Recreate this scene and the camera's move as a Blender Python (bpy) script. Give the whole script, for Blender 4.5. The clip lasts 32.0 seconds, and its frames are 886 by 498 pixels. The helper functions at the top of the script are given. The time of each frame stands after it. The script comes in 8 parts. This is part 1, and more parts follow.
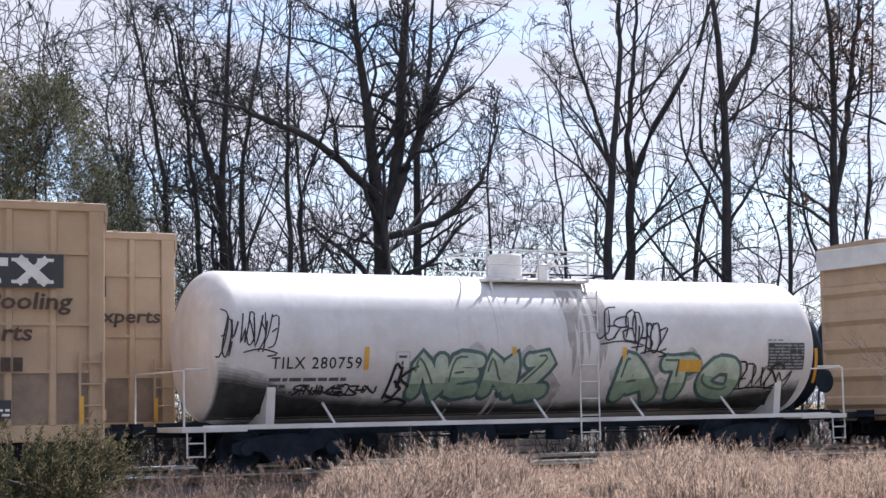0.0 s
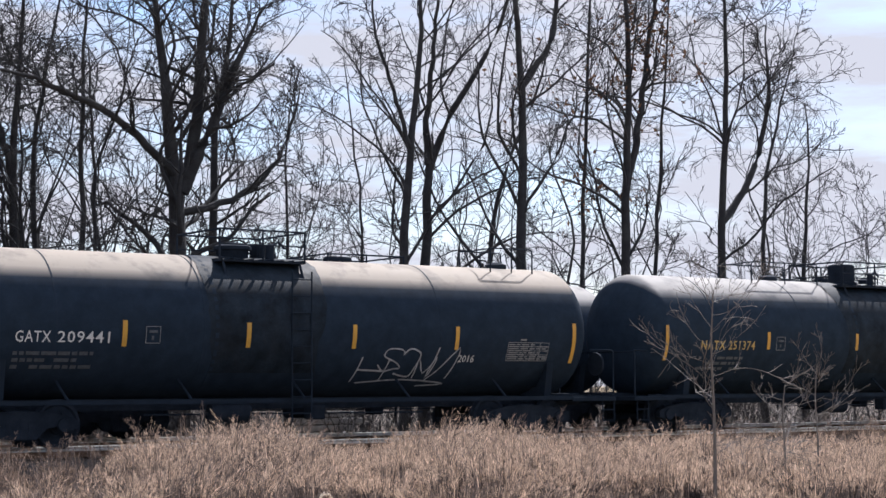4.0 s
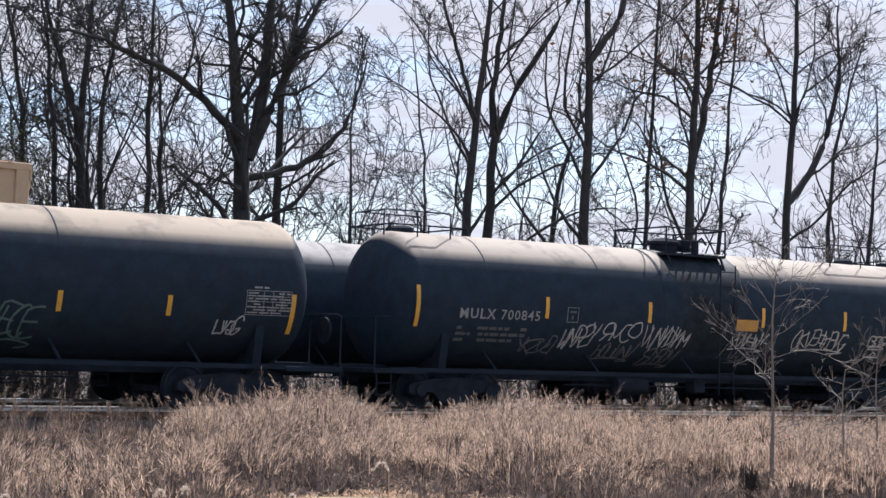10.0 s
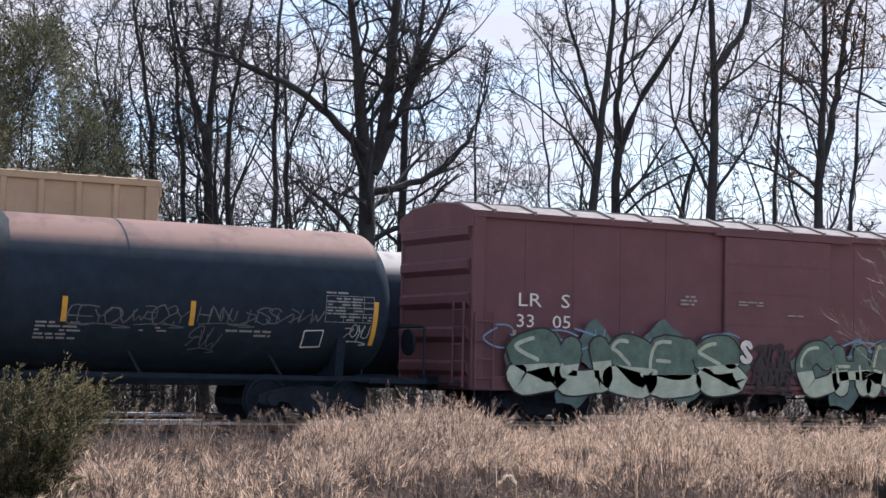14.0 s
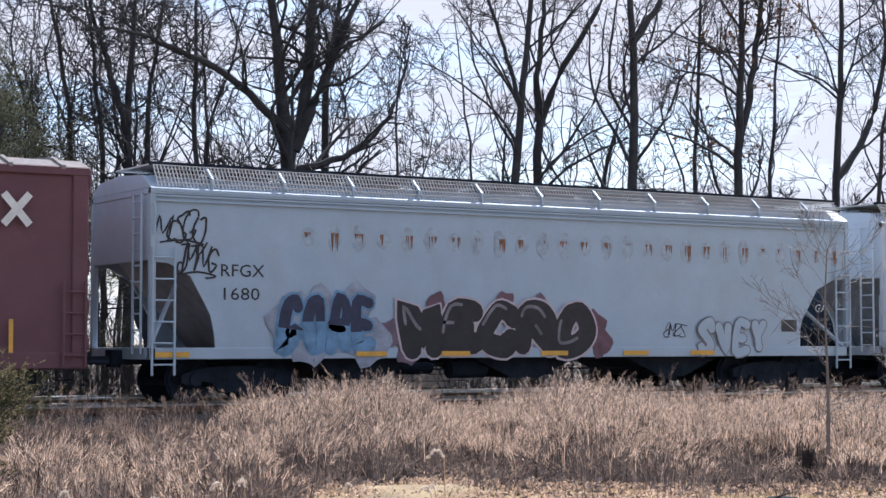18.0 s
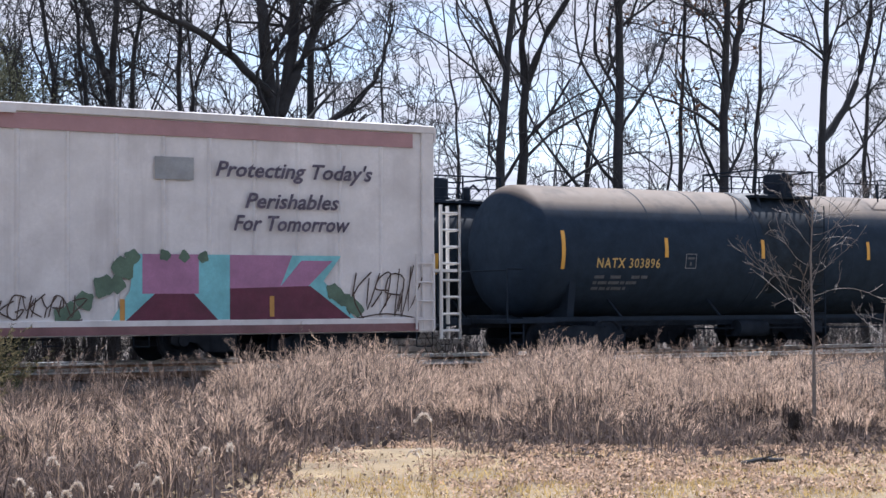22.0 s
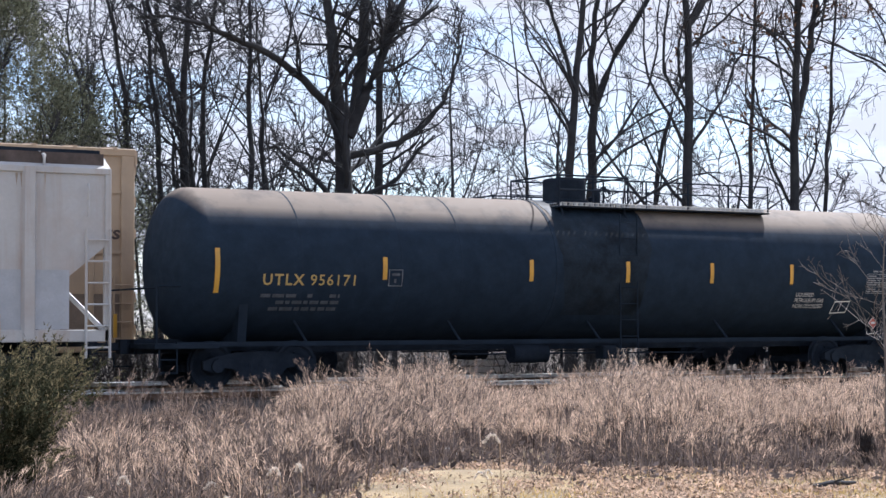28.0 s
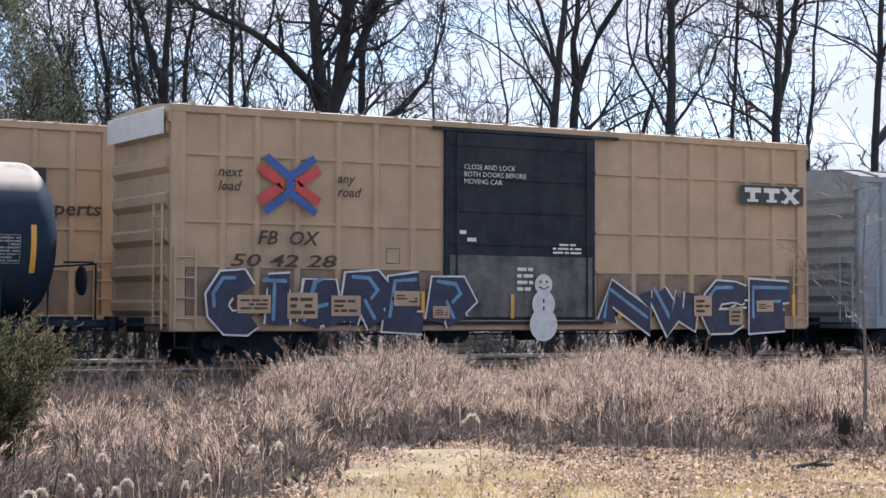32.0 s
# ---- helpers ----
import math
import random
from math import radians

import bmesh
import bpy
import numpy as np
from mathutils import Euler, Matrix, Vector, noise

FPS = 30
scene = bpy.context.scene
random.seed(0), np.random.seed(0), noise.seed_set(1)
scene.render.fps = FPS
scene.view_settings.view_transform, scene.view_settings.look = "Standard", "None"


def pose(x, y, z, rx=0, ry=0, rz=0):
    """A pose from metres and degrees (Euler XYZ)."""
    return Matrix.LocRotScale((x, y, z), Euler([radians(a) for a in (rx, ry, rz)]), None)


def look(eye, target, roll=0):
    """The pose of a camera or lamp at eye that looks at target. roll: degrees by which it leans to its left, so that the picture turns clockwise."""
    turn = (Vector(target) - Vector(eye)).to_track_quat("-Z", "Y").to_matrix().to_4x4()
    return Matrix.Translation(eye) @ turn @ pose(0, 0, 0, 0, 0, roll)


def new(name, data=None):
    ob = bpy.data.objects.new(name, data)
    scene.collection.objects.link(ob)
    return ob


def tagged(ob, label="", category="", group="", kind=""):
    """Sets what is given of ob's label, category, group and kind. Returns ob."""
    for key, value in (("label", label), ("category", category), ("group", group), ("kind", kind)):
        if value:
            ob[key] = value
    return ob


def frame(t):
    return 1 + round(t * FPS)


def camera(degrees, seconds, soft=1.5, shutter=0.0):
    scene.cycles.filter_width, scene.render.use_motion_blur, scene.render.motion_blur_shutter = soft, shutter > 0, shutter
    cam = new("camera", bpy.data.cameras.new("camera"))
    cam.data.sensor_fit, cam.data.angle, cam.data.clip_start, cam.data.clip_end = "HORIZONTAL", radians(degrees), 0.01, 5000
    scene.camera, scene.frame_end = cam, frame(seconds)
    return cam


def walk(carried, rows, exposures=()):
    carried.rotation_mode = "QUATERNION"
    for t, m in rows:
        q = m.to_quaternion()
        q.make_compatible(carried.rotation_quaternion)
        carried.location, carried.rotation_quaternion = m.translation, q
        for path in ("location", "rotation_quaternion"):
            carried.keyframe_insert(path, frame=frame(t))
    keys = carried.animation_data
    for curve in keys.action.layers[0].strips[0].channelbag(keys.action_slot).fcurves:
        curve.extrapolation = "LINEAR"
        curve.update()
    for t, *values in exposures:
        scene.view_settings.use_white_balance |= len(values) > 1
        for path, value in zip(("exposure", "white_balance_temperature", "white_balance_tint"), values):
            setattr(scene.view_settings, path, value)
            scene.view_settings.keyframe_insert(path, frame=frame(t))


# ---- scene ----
import collections

# The camera stands in the field and pans by hand after the train.
EYE = (0.0, 0.0, 1.6)
RAIL_Z, TRACK_Y, TRACK2_Y = 0.45, 32.4, 37.0
cam = camera(28.39, 32.0, soft=1.5)
walk(cam, [(t, pose(*EYE, rx, ry, rz)) for t, rx, ry, rz in (
    (0, 95.235, 1.032, -28.518), (0.5, 95.136, 1.035, -30.618), (1, 95.013, 1.038, -31.824), (1.5, 95.037, 0.975, -33.089),
    (2, 95.086, 0.845, -34.310), (2.5, 95.042, 0.646, -35.417), (4.5, 94.320, 0.005, -34.958), (5, 94.131, -0.354, -34.304),
    (5.5, 93.862, -0.607, -33.812), (6, 93.481, -0.864, -33.532), (6.5, 93.131, -0.997, -33.496), (7, 92.940, -0.955, -33.646),
    (7.5, 92.965, -0.918, -33.747), (8, 93.170, -0.956, -33.797), (8.5, 93.405, -1.095, -33.793), (9, 93.550, -1.214, -33.753),
    (9.5, 93.598, -1.406, -33.606), (10, 93.560, -1.550, -33.346), (10.5, 93.525, -1.600, -32.943), (11, 93.494, -1.620, -32.491),
    (11.5, 93.513, -1.541, -32.055), (12, 93.589, -1.479, -31.637), (12.5, 93.692, -1.449, -31.251), (13, 93.778, -1.414, -30.711),
    (13.5, 93.827, -1.334, -30.007), (14, 93.869, -1.260, -29.227), (14.5, 93.961, -1.230, -28.533), (16.5, 93.692, -0.654, -29.521),
    (17, 93.471, -0.424, -30.312), (17.5, 93.278, -0.136, -31.105), (18, 93.100, 0.045, -31.654), (18.5, 92.959, 0.073, -31.842),
    (19, 92.832, -0.063, -31.577), (19.5, 92.750, -0.169, -31.195), (20, 92.634, -0.331, -31.077), (20.5, 92.434, -0.338, -31.399),
    (21, 92.135, -0.202, -31.937), (21.5, 91.919, 0.168, -32.283), (22, 91.924, 0.365, -32.088), (22.5, 92.112, 0.463, -31.444),
    (23, 92.384, 0.354, -30.722), (23.5, 92.518, 0.252, -30.237), (24, 92.456, 0.192, -30.073), (24.5, 92.280, 0.189, -30.107),
    (26.5, 92.287, 0.406, -30.006), (27, 92.467, 0.482, -29.887), (27.5, 92.576, 0.390, -29.829), (28, 92.619, 0.274, -29.849),
    (28.5, 92.551, 0.076, -29.931), (29, 92.408, 0.026, -30.004), (29.5, 92.184, 0.018, -30.057), (30, 91.932, 0.030, -30.124),
    (30.5, 91.757, 0.019, -30.258), (31, 91.712, -0.062, -30.423), (31.5, 91.793, -0.102, -30.496), (32, 91.948, -0.157, -30.477),
)], exposures=[(0.0, 0.83, 5750, 15), (1.0, 0.66, 5700, 15), (2.5, 0.62, 5850, 14), (9.0, 0.67, 5850, 14), (14.5, 0.86, 5850, 14), (17.0, 0.90, 5750, 14), (20.0, 0.76, 5600, 14), (22.0, 0.78, 5600, 14), (26.5, 0.87, 5600, 13), (32.0, 0.95, 5600, 12)])

# ---- light: a hazy bright late-winter sky, the sun high behind the train ----
SUN_AZ, SUN_EL = 58.0, 48.0      # degrees right of +y, and above the horizon
world = bpy.data.worlds.new("world")
scene.world = world
world.use_nodes = True
wn, wl = world.node_tree.nodes, world.node_tree.links
wn.clear()
sky = wn.new("ShaderNodeTexSky")
sky.sky_type, sky.sun_disc = "NISHITA", False
sky.sun_elevation, sky.sun_rotation = radians(SUN_EL), radians(SUN_AZ)
sky.air_density, sky.dust_density, sky.ozone_density = 1.0, 0.8, 1.2
coord = wn.new("ShaderNodeTexCoord")
stretch = wn.new("ShaderNodeMapping")
stretch.inputs["Scale"].default_value = (2.6, 2.6, 14.0)
stretch.inputs["Location"].default_value = (2.3, 0.9, 4.7)
puff = wn.new("ShaderNodeTexNoise")
puff.inputs["Scale"].default_value, puff.inputs["Detail"].default_value, puff.inputs["Roughness"].default_value = 1.6, 9.0, 0.58
cover = wn.new("ShaderNodeValToRGB")
cover.color_ramp.elements[0].position, cover.color_ramp.elements[1].position = 0.37, 0.56
cloud = wn.new("ShaderNodeRGB")
cloud.outputs[0].default_value = (4.90, 4.82, 4.96, 1)
blend = wn.new("ShaderNodeMix")
blend.data_type = "RGBA"
ground_glow = wn.new("ShaderNodeBackground")
ground_glow.inputs["Strength"].default_value = 0.10
wout = wn.new("ShaderNodeOutputWorld")
wl.new(coord.outputs["Generated"], stretch.inputs["Vector"])
wl.new(stretch.outputs["Vector"], puff.inputs["Vector"])
wl.new(puff.outputs["Fac"], cover.inputs["Fac"])
wl.new(cover.outputs["Color"], blend.inputs[0])
wl.new(sky.outputs["Color"], blend.inputs[6])
wl.new(cloud.outputs["Color"], blend.inputs[7])
wl.new(blend.outputs[2], ground_glow.inputs["Color"])
wl.new(ground_glow.outputs["Background"], wout.inputs["Surface"])

sun = new("sun", bpy.data.lights.new("sun", "SUN"))
sun.data.energy, sun.data.angle, sun.data.color = 4.6, radians(0.6), (1.0, 0.93, 0.84)
_a, _e = radians(SUN_AZ), radians(SUN_EL)
sun.matrix_world = look((0, 0, 60), Vector((0, 0, 60)) - Vector((math.sin(_a) * math.cos(_e), math.cos(_a) * math.cos(_e), math.sin(_e))))

# ---- materials ----
def mat(name, color, rough=0.6, metal=0.0, vary=0.12, scale=3.0, bump=0.0, bump_scale=60.0, dirt=None, dirt_amount=0.35, dirt_scale=0.7,
        per_object=0.0, spec=0.5, streak=0.0, sunlit_dust=None, sunlit_dust_amount=0.6, trans=0.0):
    """A worn surface: two scales of tone, optional dirt patches, drips and a pale top that paints settled dust and
    sunlight together.
    """
    m = bpy.data.materials.new(name)
    m.use_nodes = True
    n, l = m.node_tree.nodes, m.node_tree.links
    b = n["Principled BSDF"]
    b.inputs["Roughness"].default_value, b.inputs["Metallic"].default_value = rough, metal
    b.inputs["Specular IOR Level"].default_value = spec
    tc = n.new("ShaderNodeTexCoord")

    def noise_at(s, detail=5.0, stretch_z=1.0):
        t = n.new("ShaderNodeTexNoise")
        t.inputs["Scale"].default_value, t.inputs["Detail"].default_value, t.inputs["Roughness"].default_value = s, detail, 0.62
        if stretch_z != 1.0:
            mp = n.new("ShaderNodeMapping")
            mp.inputs["Scale"].default_value = (1, 1, stretch_z)
            l.new(tc.outputs["Object"], mp.inputs["Vector"])
            l.new(mp.outputs["Vector"], t.inputs["Vector"])
        else:
            l.new(tc.outputs["Object"], t.inputs["Vector"])
        return t.outputs["Fac"]

    def mixed(fac, a, c):
        x = n.new("ShaderNodeMix")
        x.data_type = "RGBA"
        if isinstance(fac, float):
            x.inputs[0].default_value = fac
        else:
            l.new(fac, x.inputs[0])
        for slot, value in ((6, a), (7, c)):
            if isinstance(value, tuple):
                x.inputs[slot].default_value = (*value, 1)
            else:
                l.new(value, x.inputs[slot])
        return x.outputs[2]

    def ramp(fac, lo, hi, top=1.0):
        r = n.new("ShaderNodeMapRange")
        r.inputs[1].default_value, r.inputs[2].default_value, r.inputs[4].default_value = lo, hi, top
        l.new(fac, r.inputs[0])
        return r.outputs[0]

    dark = tuple(c * (1 - vary * 1.6) for c in color)
    light = tuple(min(1, c * (1 + vary)) for c in color)
    out = mixed(ramp(noise_at(scale), 0.3, 0.7), dark, light)
    out = mixed(ramp(noise_at(scale * 11, 3.0), 0.35, 0.75, 0.5), out, dark)
    if per_object:
        oi = n.new("ShaderNodeObjectInfo")
        h = n.new("ShaderNodeHueSaturation")
        v = n.new("ShaderNodeMapRange")
        v.inputs[3].default_value, v.inputs[4].default_value = 1 - per_object, 1 + per_object
        l.new(oi.outputs["Random"], v.inputs[0])
        l.new(v.outputs[0], h.inputs["Value"])
        l.new(out, h.inputs["Color"])
        out = h.outputs["Color"]
    if dirt:
        out = mixed(ramp(noise_at(dirt_scale, 8.0), 0.48, 0.72, dirt_amount), out, dirt)
    if streak:
        out = mixed(ramp(noise_at(2.2, 6.0, 0.07), 0.52, 0.8, streak), out, dirt or dark)
    # upward faces turn pale: settled dust, with the sunlit band painted into it
    if sunlit_dust:
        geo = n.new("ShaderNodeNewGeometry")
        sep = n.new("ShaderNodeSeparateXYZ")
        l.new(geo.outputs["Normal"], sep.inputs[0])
        up = ramp(sep.outputs["Z"], 0.57, 0.72, sunlit_dust_amount)
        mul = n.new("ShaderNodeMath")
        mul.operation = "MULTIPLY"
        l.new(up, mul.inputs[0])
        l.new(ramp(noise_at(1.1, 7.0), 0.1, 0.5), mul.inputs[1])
        out = mixed(mul.outputs[0], out, sunlit_dust)
    l.new(out, b.inputs["Base Color"])
    if trans:
        b.inputs["Subsurface Weight"].default_value = trans
        b.inputs["Subsurface Radius"].default_value = (0.02, 0.015, 0.01)
    if bump:
        bp = n.new("ShaderNodeBump")
        bp.inputs["Strength"].default_value, bp.inputs["Distance"].default_value = bump, 0.02
        l.new(noise_at(bump_scale, 4.0), bp.inputs["Height"])
        l.new(bp.outputs["Normal"], b.inputs["Normal"])
    r = ramp(noise_at(scale * 2.3), 0.2, 0.8)
    rr = n.new("ShaderNodeMapRange")
    rr.inputs[3].default_value, rr.inputs[4].default_value = max(0.02, rough - 0.1), min(1, rough + 0.12)
    l.new(r, rr.inputs[0])
    l.new(rr.outputs[0], b.inputs["Roughness"])
    return m


def leafy(name, color, vary=0.3, through_light=0.35, rough=0.8):
    """Thin dry or green plant stuff that lets some light through; tone differs from island to island."""
    m = bpy.data.materials.new(name)
    m.use_nodes = True
    n, l = m.node_tree.nodes, m.node_tree.links
    n.clear()
    geo = n.new("ShaderNodeNewGeometry")
    cr = n.new("ShaderNodeValToRGB")
    cr.color_ramp.elements[0].color = (*[c * (1 - vary) for c in color], 1)
    cr.color_ramp.elements[1].color = (*[min(1, c * (1 + vary)) for c in color], 1)
    l.new(geo.outputs["Random Per Island"], cr.inputs["Fac"])
    d, t, mx, o = n.new("ShaderNodeBsdfDiffuse"), n.new("ShaderNodeBsdfTranslucent"), n.new("ShaderNodeMixShader"), n.new("ShaderNodeOutputMaterial")
    for s in (d, t):
        l.new(cr.outputs["Color"], s.inputs["Color"])
    mx.inputs[0].default_value = through_light
    l.new(d.outputs[0], mx.inputs[1])
    l.new(t.outputs[0], mx.inputs[2])
    l.new(mx.outputs[0], o.inputs["Surface"])
    return m


# ---- mesh tools ----
class Geo:
    """Collects vertices and faces of one part."""

    def __init__(self):
        self.v, self.f = [], []

    def add(self, vs, fs):
        k = len(self.v)
        self.v += [tuple(p) for p in vs]
        self.f += [tuple(i + k for i in q) for q in fs]
        return self

    def box(self, x0, x1, y0, y1, z0, z1, b=0.0):
        if b <= 0:
            vs = [(x, y, z) for x in (x0, x1) for y in (y0, y1) for z in (z0, z1)]
            return self.add(vs, [(0, 1, 3, 2), (4, 6, 7, 5), (0, 4, 5, 1), (2, 3, 7, 6), (0, 2, 6, 4), (1, 5, 7, 3)])
        bm = bmesh.new()
        bmesh.ops.create_cube(bm, size=1.0, matrix=Matrix.LocRotScale(((x0 + x1) / 2, (y0 + y1) / 2, (z0 + z1) / 2), None, (x1 - x0, y1 - y0, z1 - z0)))
        bmesh.ops.bevel(bm, geom=bm.edges[:], offset=b, segments=1, affect="EDGES")
        bm.verts.index_update()
        self.add([v.co for v in bm.verts], [[v.index for v in f.verts] for f in bm.faces])
        bm.free()
        return self

    def tube(self, pts, r, n=6, closed=False):
        pts = [Vector(p) for p in pts]
        rings = []
        for i, p in enumerate(pts):
            a, b = pts[max(i - 1, 0)], pts[min(i + 1, len(pts) - 1)]
            t = (b - a).normalized()
            u = t.cross(Vector((0, 0, 1)) if abs(t.z) < 0.9 else Vector((1, 0, 0))).normalized()
            w = t.cross(u)
            rr = r[i] if isinstance(r, (list, tuple)) else r
            rings.append([p + rr * (math.cos(2 * math.pi * k / n) * u + math.sin(2 * math.pi * k / n) * w) for k in range(n)])
        vs = [q for ring in rings for q in ring]
        fs = [(i * n + k, i * n + (k + 1) % n, (i + 1) * n + (k + 1) % n, (i + 1) * n + k) for i in range(len(pts) - 1) for k in range(n)]
        fs += [tuple(range(n))[::-1], tuple((len(pts) - 1) * n + k for k in range(n))]
        return self.add(vs, fs)

    def lathe(self, prof, n=24, center=(0, 0, 0), axis="x"):
        """Turns a profile of (along, radius) about an axis."""
        vs, fs = [], []
        for a, r in prof:
            for k in range(n):
                c, s = r * math.cos(2 * math.pi * k / n), r * math.sin(2 * math.pi * k / n)
                p = {"x": (a, c, s), "y": (c, a, s), "z": (c, s, a)}[axis]
                vs.append((p[0] + center[0], p[1] + center[1], p[2] + center[2]))
        m = len(prof)
        fs = [(i * n + k, i * n + (k + 1) % n, (i + 1) * n + (k + 1) % n, (i + 1) * n + k) for i in range(m - 1) for k in range(n)]
        fs += [tuple(range(n))[::-1], tuple((m - 1) * n + k for k in range(n))]
        return self.add(vs, fs)

    def prism(self, poly, a0, a1, across="y"):
        """A flat outline pushed from a0 to a1. across y: outline in x, z; across x: outline in y, z; across z: x, y."""
        def at(p, a):
            return {"y": (p[0], a, p[1]), "x": (a, p[0], p[1]), "z": (p[0], p[1], a)}[across]
        k = len(poly)
        vs = [at(p, a0) for p in poly] + [at(p, a1) for p in poly]
        fs = [tuple(range(k)), tuple(range(2 * k - 1, k - 1, -1))] + [(i, (i + 1) % k, k + (i + 1) % k, k + i) for i in range(k)]
        return self.add(vs, fs)

    def mesh(self, name, smooth=35):
        me = bpy.data.meshes.new(name)
        me.from_pydata(self.v, [], self.f)
        bm = bmesh.new()
        bm.from_mesh(me)
        bmesh.ops.recalc_face_normals(bm, faces=bm.faces[:])
        bm.to_mesh(me)
        bm.free()
        if smooth:
            me.polygons.foreach_set("use_smooth", [True] * len(me.polygons))
            me.set_sharp_from_angle(angle=radians(smooth))
        return me


def part(name, geo, material, parent, label="", smooth=35, at=None):
    me = geo.mesh(name, smooth) if isinstance(geo, Geo) else geo
    if material and not me.materials:
        me.materials.append(material)
    ob = new(name, me)
    ob.parent = parent
    if at is not None:
        ob.location = at
    if label:
        tagged(ob, label)
    return ob


def thing(name, label, category, place=(0, 0, 0), group="", kind=""):
    e = new(name)
    e.empty_display_size = 0.3
    e.location = place
    return tagged(e, label, category, group, kind)


def mesh_from(name, verts, faces, material, smooth=True, mat_index=None, materials=()):
    """A mesh from numpy arrays; faces all of one size."""
    me = bpy.data.meshes.new(name)
    k = faces.shape[1]
    me.vertices.add(len(verts))
    me.vertices.foreach_set("co", np.ascontiguousarray(verts, dtype=np.float32).ravel())
    me.loops.add(faces.size)
    me.loops.foreach_set("vertex_index", np.ascontiguousarray(faces, dtype=np.int32).ravel())
    me.polygons.add(len(faces))
    me.polygons.foreach_set("loop_start", np.arange(0, faces.size, k, dtype=np.int32))
    for m in (materials or (material,)):
        me.materials.append(m)
    if mat_index is not None:
        me.polygons.foreach_set("material_index", np.ascontiguousarray(mat_index, dtype=np.int32))
    me.polygons.foreach_set("use_smooth", [smooth] * len(faces))
    me.update(calc_edges=True)
    return me


# ---- lettering and painted marks: flat pieces laid on a wall y(x, z) ----
def glyphs(body, size, fat=0.0, lean=0.0, spacing=1.0, stretch=1.0, left=True):
    """Built-in font as flat triangles in x, z, from the lower left corner."""
    cu = bpy.data.curves.new("lettering", "FONT")
    cu.body, cu.size, cu.offset, cu.shear, cu.space_character, cu.resolution_u = body, 1.0, fat, lean, spacing, 2
    ob = bpy.data.objects.new("lettering", cu)
    me = bpy.data.meshes.new_from_object(ob)
    vs = [(v.co.x * size * stretch, v.co.y * size) for v in me.vertices]
    fs = [tuple(p.vertices) for p in me.polygons]
    bpy.data.objects.remove(ob)
    bpy.data.curves.remove(cu)
    bpy.data.meshes.remove(me)
    return vs, fs


def laid(name, pieces, surface, material, parent, label="", lift=0.006, cut=0.0):
    """pieces: (vs, fs) in x, z. surface(x, z) gives y of the wall; lift: how far the paint stands off it. cut: slices for curved walls."""
    me = bpy.data.meshes.new(name)
    vs, fs = [], []
    for i, (pv, pf) in enumerate(pieces):
        used = sorted({j for q in pf for j in q})
        at = {j: c for c, j in enumerate(used)}
        pv, pf = [pv[j] for j in used], [tuple(at[j] for j in q) for q in pf]
        k = len(vs)
        vs += [(p[0], -0.0007 * (i % 12) - (p[2] if len(p) > 2 else 0.0), p[1]) for p in pv]
        fs += [tuple(i + k for i in q) for q in pf]
    me.from_pydata(vs, [], fs)
    bm = bmesh.new()
    bm.from_mesh(me)
    if cut and vs:
        zs = [v[2] for v in vs]
        z = min(zs) + cut
        while z < max(zs):
            bmesh.ops.bisect_plane(bm, geom=bm.verts[:] + bm.edges[:] + bm.faces[:], plane_co=(0, 0, z), plane_no=(0, 0, 1))
            z += cut
    for v in bm.verts:
        v.co.y += surface(v.co.x, v.co.z) - lift
    bm.to_mesh(me)
    bm.free()
    me.materials.append(material)
    ob = new(name, me)
    ob.parent = parent
    if label:
        tagged(ob, label)
    return ob


def rect(x0, z0, x1, z1):
    return [(x0, z0), (x1, z0), (x1, z1), (x0, z1)], [(0, 1, 2, 3)]


def moved(piece, dx, dz):
    return [(p[0] + dx, p[1] + dz) for p in piece[0]], piece[1]


def stroke(pts, w):
    """A painted line of width w along pts, as quads."""
    vs, fs = [], []
    for i, (x, z) in enumerate(pts):
        a, b = pts[max(i - 1, 0)], pts[min(i + 1, len(pts) - 1)]
        dx, dz = b[0] - a[0], b[1] - a[1]
        d = math.hypot(dx, dz) or 1
        vs += [(x - dz / d * w / 2, z + dx / d * w / 2), (x + dz / d * w / 2, z - dx / d * w / 2)]
        if i:
            fs.append((2 * i - 2, 2 * i - 1, 2 * i + 1, 2 * i))
    return vs, fs


